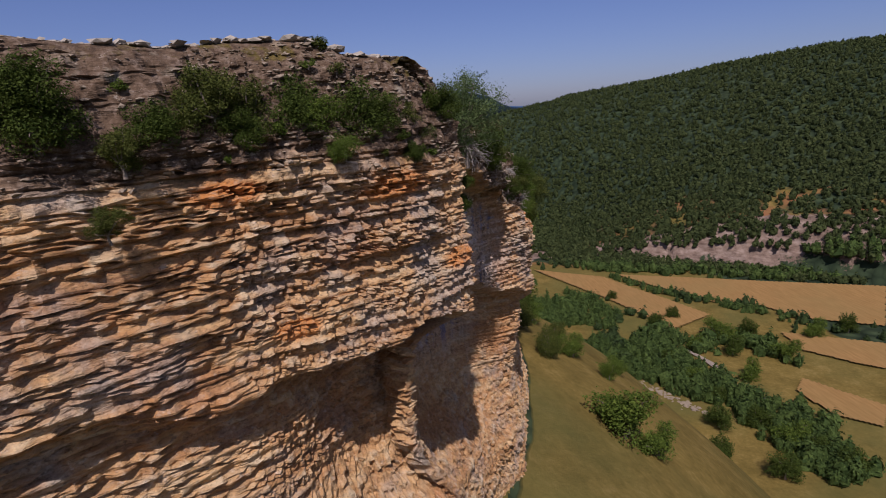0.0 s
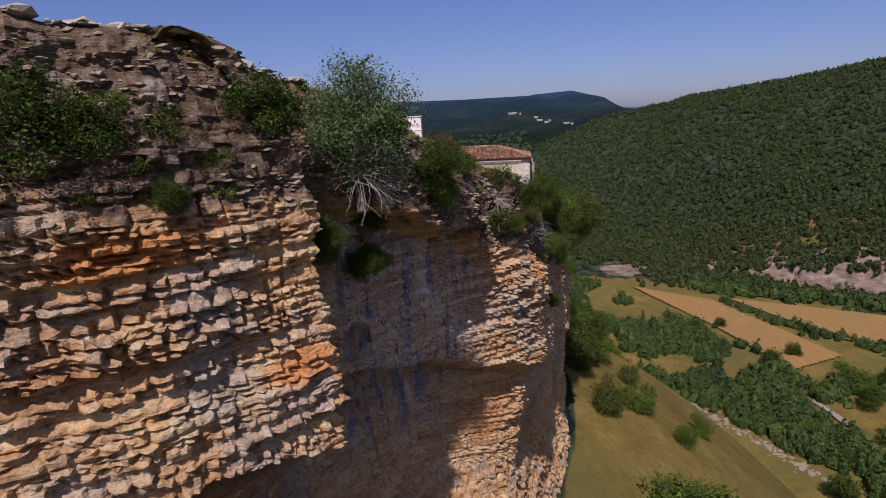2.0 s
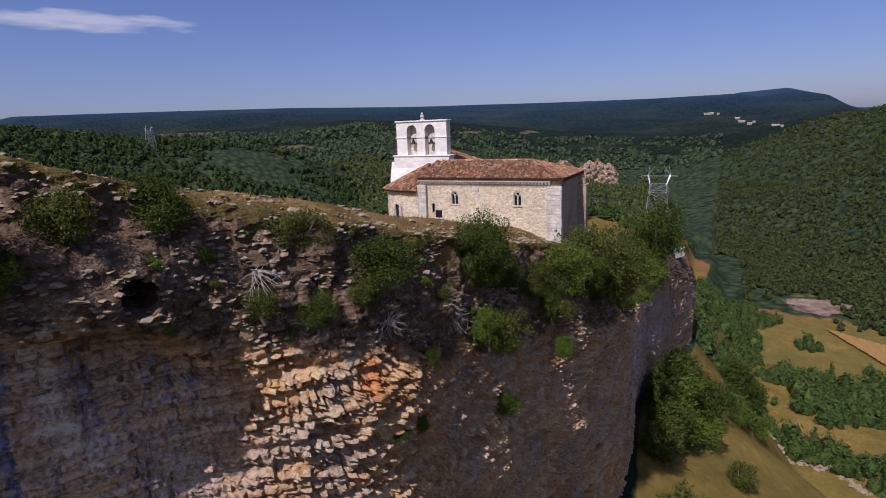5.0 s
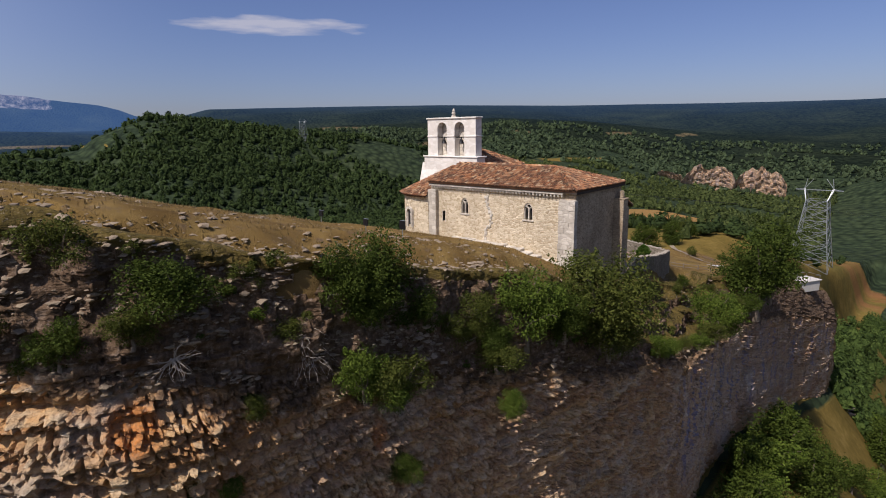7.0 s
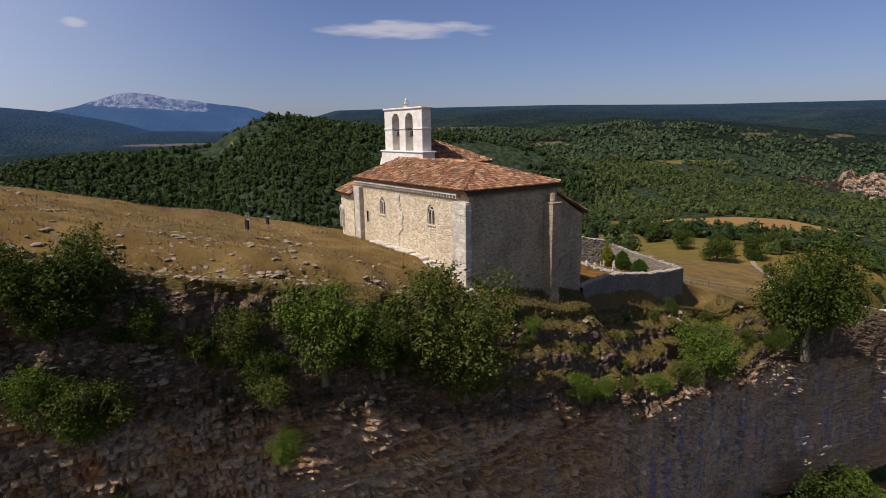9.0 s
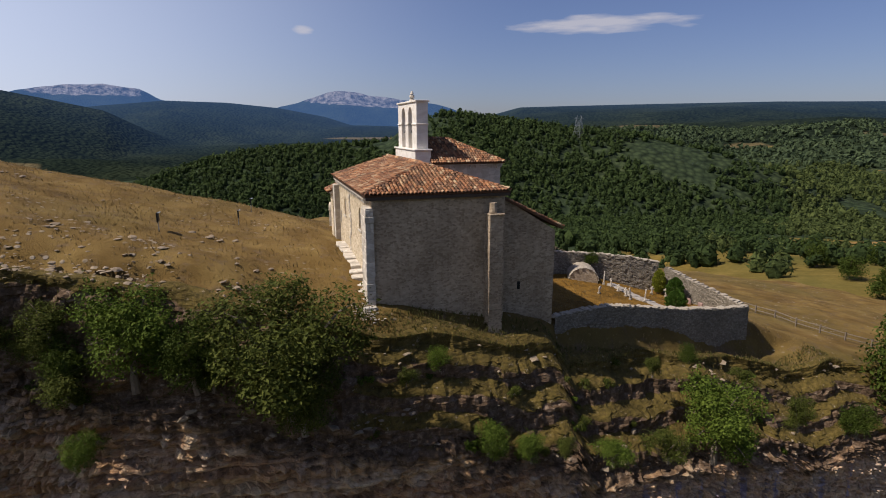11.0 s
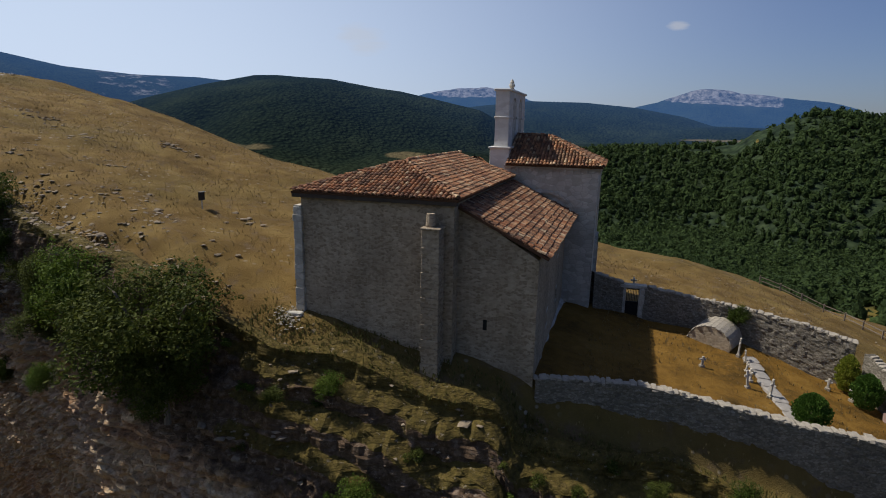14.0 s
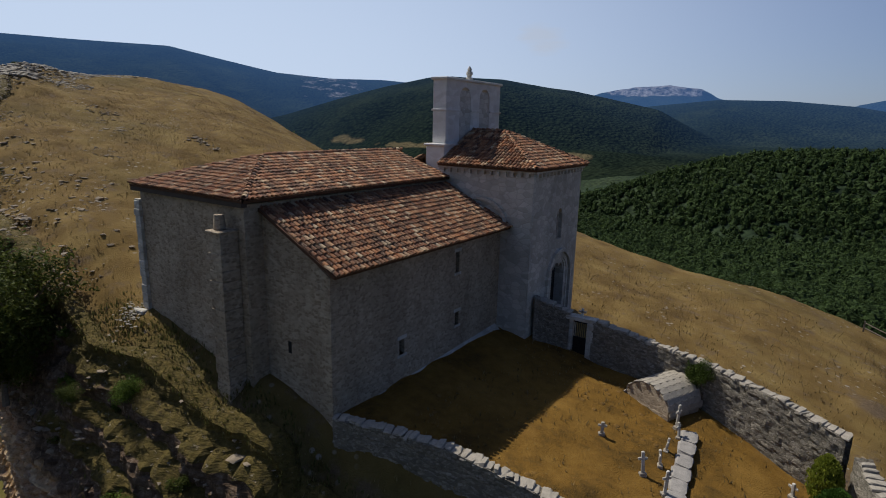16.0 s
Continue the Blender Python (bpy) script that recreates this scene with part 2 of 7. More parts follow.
    crack = n.cells(2.4, (1.0, 1.0, 2.6), "DISTANCE_TO_EDGE", "Distance")
    h = n.math("ADD", n.math("ADD", n.math("MULTIPLY", bed, 0.9), n.math("MULTIPLY", grain, 0.7)), n.math("MULTIPLY", n.ramp(crack, [(0.0, 0.0), (0.08, 1.0)]), 0.1))
    return n.done(c, 0.9, h, 0.9, 0.16, spec=0.15)


def make_masonry(name, dark, light, mortar, scale=3.2, stain=0.4, bump=0.7):
    n = Nodes(name)
    col = n.cells(scale, (1.0, 1.0, 1.7))
    edge = n.cells(scale, (1.0, 1.0, 1.7), "DISTANCE_TO_EDGE", "Distance")
    tone = n.axis(0, col)
    c = n.ramp(n.mix(0.35, tone, n.noise(7, 5, 0.7)), [(0.15, dark), (0.85, light)])
    c = n.mix(n.ramp(edge, [(0.0, 0.75), (0.09, 0.0)]), c, mortar)
    c = n.mix(n.math("MULTIPLY", n.ramp(n.noise(0.45, 6, 0.65, (1, 1, 0.5)), [(0.45, 0.0), (0.7, 1.0)]), stain), c, tuple(v * 0.4 for v in dark))
    c = n.mix(n.math("MULTIPLY", n.noise(22, 4, 0.7), 0.3), c, dark)
    h = n.math("ADD", n.ramp(edge, [(0.0, 0.0), (0.12, 1.0)]), n.math("ADD", n.math("MULTIPLY", n.noise(9, 5, 0.7), 0.8), n.math("MULTIPLY", tone, 0.5)))
    return n.done(c, 0.92, h, bump, 0.04, spec=0.15)


def make_tiles():
    n = Nodes("old_clay_tiles")
    r = n.math("FRACT", n.math("ADD", n.island, n.random()))
    c = n.ramp(r, [(0.0, (0.055, 0.025, 0.016)), (0.3, (0.17, 0.064, 0.032)), (0.62, (0.32, 0.13, 0.055)), (0.85, (0.42, 0.215, 0.105)), (1.0, (0.5, 0.38, 0.24))])
    c = n.mix(n.ramp(n.noise(1.1, 5, 0.65), [(0.42, 0.0), (0.66, 0.7)]), c, (0.11, 0.068, 0.045))
    c = n.mix(n.ramp(n.noise(11, 5, 0.7), [(0.5, 0.0), (0.72, 0.6)]), c, (0.45, 0.36, 0.24))
    return n.done(c, 0.85, n.noise(14, 5, 0.7), 0.5, 0.02, spec=0.2)


def make_leaf(name, dark, light, scale=0.9, clumps=0.0):
    n = Nodes(name)
    c = n.ramp(n.mix(0.5, n.island, n.noise(scale, 3)), [(0.25, dark), (0.75, light)])
    n.bsdf.inputs["Transmission Weight"].default_value = 0.0
    shade = n.add("ShaderNodeMixShader")
    thin = n.add("ShaderNodeBsdfTranslucent")
    n.put(c, thin.inputs["Color"])
    if clumps:
        leafy = n.noise(1.7, 5, 0.75)
        # gaps between leaf clumps darkened in the colour, as shade would
        c = n.mix(n.ramp(leafy, [(0.35, 0.55), (0.58, 0.0)]), c, tuple(v * 0.45 for v in dark))
        mat = n.done(c, 0.8, leafy, 1.0, clumps, spec=0.1)
    else:
        mat = n.done(c, 0.7, spec=0.1)
    shade.inputs[0].default_value = 0.3
    out = n.tree.nodes["Material Output"]
    n.tree.links.new(n.bsdf.outputs[0], shade.inputs[1])
    n.tree.links.new(thin.outputs[0], shade.inputs[2])
    n.tree.links.new(shade.outputs[0], out.inputs["Surface"])
    return mat


def make_far():
    """Wooded hills, dry clearings and bare limestone far away, seen from afar."""
    n = Nodes("wooded_hills")
    big, mid, fine = n.noise(0.0016, 5, 0.6), n.noise(0.012, 5, 0.6), n.noise(0.12, 4, 0.7)
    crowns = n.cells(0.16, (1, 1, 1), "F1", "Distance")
    # crown cells pale in the middle, dark at the rims: painted shade between trees
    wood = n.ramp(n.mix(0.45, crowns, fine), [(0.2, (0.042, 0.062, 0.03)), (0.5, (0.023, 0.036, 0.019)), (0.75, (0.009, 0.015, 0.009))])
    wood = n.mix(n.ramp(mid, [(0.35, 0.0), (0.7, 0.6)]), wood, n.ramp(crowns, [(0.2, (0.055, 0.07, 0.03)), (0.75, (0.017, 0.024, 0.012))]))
    dry = n.ramp(n.mix(0.4, fine, n.noise(0.9, 4, 0.7)), [(0.3, (0.078, 0.058, 0.014)), (0.55, (0.16, 0.113, 0.03)), (0.75, (0.25, 0.175, 0.062))])
    dry = n.mix(n.ramp(n.noise(0.02, 4), [(0.45, 0.0), (0.65, 0.7)]), dry, (0.085, 0.085, 0.025))
    dry = n.mix(n.math("MULTIPLY", n.attribute("red"), n.ramp(n.noise(0.05, 4), [(0.4, 0.0), (0.6, 0.9)])), dry, (0.22, 0.095, 0.045))
    bare = n.ramp(n.math("ADD", n.attribute("meadow"), n.math("MULTIPLY", n.math("SUBTRACT", n.noise(0.03, 5, 0.65), 0.5), 0.9)), [(0.45, 0.0), (0.55, 1.0)])
    c = n.mix(bare, wood, dry)
    rock = n.ramp(n.noise(0.12, 6, 0.75, (1, 1, 2.5)), [(0.3, (0.07, 0.045, 0.032)), (0.5, (0.17, 0.12, 0.09)), (0.7, (0.29, 0.22, 0.175))])
    c = n.mix(n.ramp(n.math("ADD", n.attribute("rock"), n.math("MULTIPLY", n.math("SUBTRACT", n.noise(0.05, 6, 0.75), 0.5), 2.2)), [(0.62, 0.0), (0.72, 1.0)]), c, rock)
    woody = n.math("SUBTRACT", 1.0, bare)
    h = n.math("ADD", n.math("MULTIPLY", n.math("ADD", n.math("MULTIPLY", crowns, -1.0), n.math("MULTIPLY", mid, 1.5)), woody), n.math("MULTIPLY", n.noise(1.6, 5, 0.7), 0.07))
    mat = n.done(c, 0.95, h, 0.6, 3.0, spec=0.05)
    return mat


def make_hazy():
    """Mountains so far off that the air in between turns them blue: a backdrop whose haze is put in as a little glow.
    """
    n = Nodes("hazed_mountains")
    crowns = n.cells(0.09, (1, 1, 1), "F1", "Distance")
    # crown cells darken outwards, shade between far trees put into the colour
    wood = n.ramp(n.mix(0.5, n.noise(0.006, 6, 0.65), crowns), [(0.2, (0.02, 0.029, 0.017)), (0.7, (0.006, 0.01, 0.008))])
    wood = n.mix(n.ramp(n.noise(0.0035, 5, 0.65), [(0.5, 0.0), (0.7, 0.5)]), wood, (0.036, 0.046, 0.024))
    wood = n.mix(n.ramp(n.attribute("meadow"), [(0.4, 0.0), (0.7, 0.8)]), wood, (0.12, 0.095, 0.05))
    rock = n.ramp(n.noise(0.022, 6, 0.75, (1, 1, 0.25)), [(0.4, (0.02, 0.022, 0.025)), (0.5, (0.1, 0.094, 0.09)), (0.62, (0.215, 0.2, 0.19))])
    c = n.mix(n.ramp(n.math("ADD", n.attribute("rock"), n.math("MULTIPLY", n.math("SUBTRACT", n.noise(0.011, 6, 0.75), 0.5), 1.7)), [(0.52, 0.0), (0.64, 1.0)]), wood, rock)
    mat = n.done(c, 0.95, n.math("ADD", n.noise(0.01, 6, 0.7), n.math("MULTIPLY", crowns, -0.3)), 0.8, 25.0, spec=0.0)
    # blue haze as emission, stronger with distance
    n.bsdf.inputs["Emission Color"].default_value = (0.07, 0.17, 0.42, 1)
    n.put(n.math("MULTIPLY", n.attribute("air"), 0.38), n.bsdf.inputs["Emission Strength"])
    return mat


HAZY = make_hazy()
GROUND, CLIFF, FAR = make_ground(), make_cliff(), make_far()
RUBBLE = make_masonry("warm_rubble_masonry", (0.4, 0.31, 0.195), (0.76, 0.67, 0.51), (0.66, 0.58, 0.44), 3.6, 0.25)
# darker rubble copy: shade of walls away from the sun put into colour
SHADED = make_masonry("shade_toned_rubble", (0.245, 0.187, 0.127), (0.52, 0.42, 0.305), (0.44, 0.365, 0.275), 5.2, 0.5, 0.5)
ASHLAR = make_masonry("pale_dressed_stone", (0.4, 0.36, 0.3), (0.66, 0.61, 0.53), (0.42, 0.38, 0.32), 1.9, 0.45, 0.4)
DRYWALL = make_masonry("grey_drystone", (0.15, 0.13, 0.1), (0.36, 0.315, 0.25), (0.12, 0.1, 0.08), 6.0, 0.4, 0.8)
WHITE = make_masonry("weathered_limewash", (0.6, 0.56, 0.5), (0.75, 0.72, 0.67), (0.66, 0.63, 0.58), 1.7, 0.25, 0.25)
TILE = make_tiles()
WOOD = plain("dark_roof_boards", (0.06, 0.045, 0.035), 0.8, 0.4)
# near-black sheets in window and door openings, standing in for unlit depth
DARK = plain("dark_interior", (0.015, 0.014, 0.013), 0.9, 0.2)
STONE = plain("pale_loose_limestone", (0.23, 0.18, 0.125), 0.9, 0.35, 4.0, bump=0.8)
IRON = plain("black_iron", (0.03, 0.03, 0.032), 0.5, 0.3, 6, 0.8)
STEEL = plain("galvanised_steel", (0.3, 0.32, 0.335), 0.45, 0.15, 6, 0.6)
BARK = plain("grey_bark", (0.16, 0.13, 0.1), 0.9, 0.4, 8, bump=0.8)
DEADWOOD = plain("bleached_dead_wood", (0.32, 0.28, 0.24), 0.9, 0.3, 8, bump=0.6)
LEAF_DARK = make_leaf("dark_oak_leaves", (0.024, 0.04, 0.005), (0.075, 0.104, 0.017))
LEAF_GREEN = make_leaf("fresh_green_leaves", (0.04, 0.07, 0.008), (0.125, 0.17, 0.027))
LEAF_OLIVE = make_leaf("olive_green_leaves", (0.034, 0.048, 0.008), (0.105, 0.118, 0.024))
LEAF_FEATHER = make_leaf("feathery_grey_green_leaves", (0.05, 0.08, 0.025), (0.14, 0.19, 0.07))
LEAF_FAR = make_leaf("distant_tree_crowns", (0.028, 0.047, 0.016), (0.064, 0.098, 0.029), 0.12, 0.3)
# paler and bluer than LEAF_FAR: haze of the distance put into leaf colour
LEAF_HAZED = make_leaf("hazed_forest_crowns", (0.04, 0.062, 0.034), (0.1, 0.14, 0.066), 0.05, 0.3)
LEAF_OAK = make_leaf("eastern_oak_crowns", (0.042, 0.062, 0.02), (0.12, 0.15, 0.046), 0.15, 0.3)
LEAF_VALLEY = make_leaf("valley_tree_crowns", (0.038, 0.066, 0.017), (0.105, 0.155, 0.038), 0.25, 0.3)
LEAF_SCRUB = make_leaf("hillside_oak_scrub", (0.03, 0.045, 0.014), (0.085, 0.105, 0.034), 0.25, 0.3)
HEDGE = make_leaf("clipped_cypress_needles", (0.03, 0.075, 0.01), (0.1, 0.17, 0.03), 3.0)
YELLOW = make_leaf("yellow_green_leaves", (0.14, 0.17, 0.02), (0.32, 0.34, 0.05), 3.0)


# ---------------------------------------------------------------- shape of the land
RNG = np.random.default_rng(7)


def smooth(a, b, v):
    t = np.clip((np.asarray(v, float) - a) / (b - a), 0, 1)
    return t * t * (3 - 2 * t)


def hashed(*ints):
    """A repeatable random number from 0 to 1 for each combination of whole numbers."""
    v = np.zeros(np.broadcast(*ints).shape)
    for k, i in enumerate(ints):
        v = v + np.asarray(i) * (12.9898, 78.233, 37.719)[k]
    v = np.sin(v) * 43758.5453
    return v - np.floor(v)


def value_noise(x, y, scale, seed=0):
    x, y = np.asarray(x) / scale, np.asarray(y) / scale
    i, j = np.floor(x), np.floor(y)
    u, v = smooth(0, 1, x - i), smooth(0, 1, y - j)
    a, b = hashed(i, j, seed), hashed(i + 1, j, seed)
    c, d = hashed(i, j + 1, seed), hashed(i + 1, j + 1, seed)
    return (a + (b - a) * u) * (1 - v) + (c + (d - c) * u) * v - 0.5


def rough(x, y, scale, octaves=4, seed=0):
    return sum(value_noise(x, y, scale / 2**k, seed + k) / 2**k for k in range(octaves))


# plan of the cliff: how far north its face stands, from west to east
RIM_X = [-220, -130, -95, -75, -64, -60, -57, -55, -54.2, -52, -48.3, -44, -38.5, -36, -33.5, -30, -22.4, -16, -9, -3, 5, 13, 22, 32, 45, 60, 68, 73, 76, 80, 92, 105, 130, 160, 240, 400]
RIM_Y = [230, 95, 55, 31, 17, 12.4, 9.8, 8.3, 9.9, 10.2, 8.9, 7.1, 4.5, 2.4, 0.9, 0.3, -1.3, -2.6, -4.3, -4.8, -5.2, -5.4, -4.6, -3.2, -3.2, -4.8, -5.8, -6.5, -6.9, -7.5, -9.1, -8.6, -8, -8, -10, -10]
RIM_BACK = [(-130, 3.5), (-60, 3.0), (-53, 2.2), (-50, 0.9), (-41, 0.9), (-37, 1.7), (-34, 1.7), (-30, 1.3), (-15, 1.6), (-4, 2.4), (5, 2.6), (12, 4.6), (22, 4.8), (30, 4.6), (45, 3), (240, 2)]
SPINE = [(-220, 19), (-130, 18), (-85, 16.0), (-70, 15.5), (-60, 14.9), (-45, 11.6), (-30, 8.1), (-15, 4.3), (-8, 2.5), (0, 0.0), (6, -1.4), (12, -2.7), (18, -3.75), (25, -4.5), (33, -6.4), (40, -9.0), (50, -11.3), (60, -12.8), (80, -16), (120, -22), (240, -48), (400, -80)]


def along(x, table):
    return np.interp(x, [p for p, _ in table], [v for _, v in table])


def rim(x):
    return np.interp(x, RIM_X, RIM_Y)


def brow(x):
    """How far behind the face the grassy top begins."""
    return along(x, RIM_BACK) + rough(x, 0 * x, 5.0, 4, 61) * 1.5


def face_line():
    """Points along the face from west to east: x, length and the way out of the rock."""
    x = np.arange(-230, 400, 0.1)
    y = rim(x)
    length = np.concatenate([[0], np.cumsum(np.hypot(np.diff(x), np.diff(y)))])
    even = np.arange(0, length[-1], 0.2)
    ex, ey = np.interp(even, length, x), np.interp(even, length, y)
    kernel = np.ones(13) / 13
    tx, ty = (np.convolve(np.pad(np.gradient(t), 13, mode="edge"), kernel, "same")[13:-13] for t in (ex, ey))
    size = np.hypot(tx, ty)
    return ex, even, ty / size, -tx / size


FACE_X, FACE_S, FACE_NX, FACE_NY = face_line()
_tops = np.stack([FACE_X - FACE_NX * brow(FACE_X), rim(FACE_X) - FACE_NY * brow(FACE_X)])
_tops = _tops[:, np.argsort(_tops[0])]


def top_edge(x):
    """How far north the grassy top begins."""
    return np.interp(x, _tops[0], _tops[1])


def plateau(x, y):
    """Height of the grassy top."""
    x, y = np.asarray(x, float), np.asarray(y, float)
    z = along(x, SPINE)
    back, west = y - 0.6 * np.maximum(rim(x), 0), smooth(4, -8, x)
    z = z - 3.0 * (np.maximum(back - 14, 0) / 46) ** 2 * (1 - west) - 8.0 * np.minimum(np.maximum(back - 22, 0) / 30, 2.2) ** 2 * west
    z = z - 0.3 * (np.sqrt(np.maximum(y - 47, 0) ** 2 + 9) - 3) * (1 - west)
    z = z - (1.8 + 0.7 * smooth(15, 24, x)) * smooth(0.5, -1.0, y - 1.15 - 0.15 * (x - 12.9)) * smooth(11.3, 13.3, x) * smooth(40, 34, x)
    z = z - 1.3 * smooth(4.5, 0.0, y - rim(x) - along(x, RIM_BACK)) * smooth(-44, -34, x) * smooth(4, -4, x)
    z = z - (0.12 * np.clip(x - 62, 0, 60) + 0.9 * np.clip(x - 94, 0, 40)) * smooth(30, 8, y - rim(x))
    # bank of rubble along the western edge
    z = z + along(x, [(-75, 0), (-66, 0.2), (-60, 0.7), (-55, 1.0), (-52, 1.2), (-47, 1.2), (-43, 0.5), (-36, 0.5), (-30, 0.3), (-22, 0)]) * smooth(7.5, 2.0, y - rim(x) - along(x, RIM_BACK))
    near = smooth(6, 3, np.hypot(np.maximum(np.abs(x - 6.5) - 8, 0), np.maximum(np.abs(y - 11) - 11, 0)))
    z = z + rough(x, y, 9.0, 4, 3) * 0.7 * (1 - near)
    z = z + 0.9 * smooth(0.5, 7, y) * smooth(-9, -1, x) * smooth(12, 6, x) * smooth(34, 22, y)
    # the ground falls away from the west front to the cliff
    z = z - 0.9 * smooth(0.5, -2.2, y) * smooth(-3, 2, x) * smooth(30, 14, x) - 0.5 * smooth(0.5, -2.5, y) * smooth(4, 8, x) * smooth(16, 12, x)
    return z


FLOOR_AZ = [-180, -110, -60, -35, -10, 15, 40, 65, 85, 110, 140, 180]
FLOOR_R = [60, 130, 280, 500, 900, 1500, 2600, 4900]
FLOOR = [
    (-40, -80, -95, -80, -20, 60, 120, 150), (20, 10, -20, -50, -60, -20, 60, 120), (12, 8, -25, -60, -75, -60, 0, 60), (4, -6, -45, -75, -85, -75, -20, 60),
    (-8, -30, -60, -75, -80, -70, -10, 60), (-13, -32, -55, -62, -70, -60, 10, 80), (-12, -21, -50, -62, -70, -30, 60, 110), (-10, -19, -43, -66, -78, -45, 40, 100),
    (-12, -18, -54, -90, -85, -20, 40, 60), (-50, -92, -95, -60, -10, -10, -30, -30), (-60, -95, -88, -30, 30, 30, 10, 10), (-40, -80, -95, -80, -20, 60, 120, 150),
]
# the rim of the country where no ridge below stands out: bearing, degrees above the level, distance
SKY_AZ = [-180, -130, -90, -78, -70, 0, 88, 91, 95, 98, 101, 104, 107, 116, 122, 130, 150, 180]
SKY_EL = [5, 5, 5.5, 5.0, 0.3, 0.2, 0.6, 1.8, 2.0, 1.2, -0.6, -0.4, 0.3, 1.3, 2.2, 3.1, 4.0, 5]
SKY_R = [900, 2000, 2600, 2900, 3200, 3400, 3400, 3300, 3000, 2600, 1400, 950, 850, 760, 740, 720, 760, 900]
# ridges one behind the other: distance, steepness of the near side, ruggedness, and the crest as (bearing, degrees above the level)
RIDGES = [
    (570, 0.42, 7, [(-26, -9), (-20, -7.8), (-15.6, -6.6), (-9.7, -4.3), (-5, -2.8), (0, -2.1), (7.8, -1.7), (11.5, -1.2), (13, -0.1), (15.1, 0.7), (17, 1.4), (19, 1.35), (22, 0.9), (26, 0.4), (30, -0.2), (37, -0.8), (45, -2.5), (52, -5)]),
    (800, 0.3, 10, [(80, -7), (84.4, -5.2), (87.5, -4.2), (91, -3.0), (94.5, -1.6), (96, -1.1), (100.5, -0.6), (105, 0.0), (110, 0.55), (116, 1.55), (121, 2.4), (128, 3.1), (133, 3.6), (150, 4.3)]),
    (1500, 0.1, 26, [(26, -1.5), (30, -0.3), (37, 0.5), (46, 0.6), (53, 1.0), (62, 0.5), (70, -0.4), (80, -1.5)]),
    (2000, 0.3, 60, [(-58, -1.5), (-50, 0.4), (-44, 2.3), (-40, 3.4), (-35.5, 4.4), (-33.4, 4.5), (-31.6, 4.4), (-28.4, 4.3), (-23.8, 3.56), (-21.5, 3.3), (-18, 2.6), (-13.4, 1.6), (-10, -0.2), (-6, -2)]),
    (2500, 0.12, 40, [(14, -1), (18, 0.2), (21.5, 1.1), (25.3, 2.1), (30.5, 2.2), (38, 2.3), (48, 2.3), (60.8, 2.0), (67, 1.95), (74, 1.85), (84, 1.75), (91, 1.8), (96, 0.8)]),
    (2750, 0.22, 50, [(-24, -0.5), (-20, 0.8), (-18, 1.5), (-13.4, 2.05), (-8.6, 2.55), (-3.3, 2.45), (1.5, 2.0), (5.8, 1.2), (8, 0.5), (11.4, -0.5), (13.5, -0.7), (18, -2)]),
    (3400, 0.3, 90, [(-90, 6), (-67, 6.05), (-60, 6.1), (-50.8, 4.3), (-45.8, 3.95), (-40.5, 3.97), (-36.7, 3.7), (-32, 3.0), (-25, 1.5)]),
    (4300, 0.42, 40, [(-4, 0.6), (0, 1.5), (2.8, 2.4), (6.2, 3.63), (7.5, 3.73), (11.2, 3.3), (16.5, 2.35), (17.8, 2.1), (21.5, 1.2), (25, 0)]),
    (4550, 0.42, 40, [(-28, 0.8), (-22, 2), (-19, 3.1), (-16.4, 3.6), (-13.2, 3.9), (-10.5, 3.6), (-8.9, 2.6), (-5, 1.5), (0, 0)]),
]


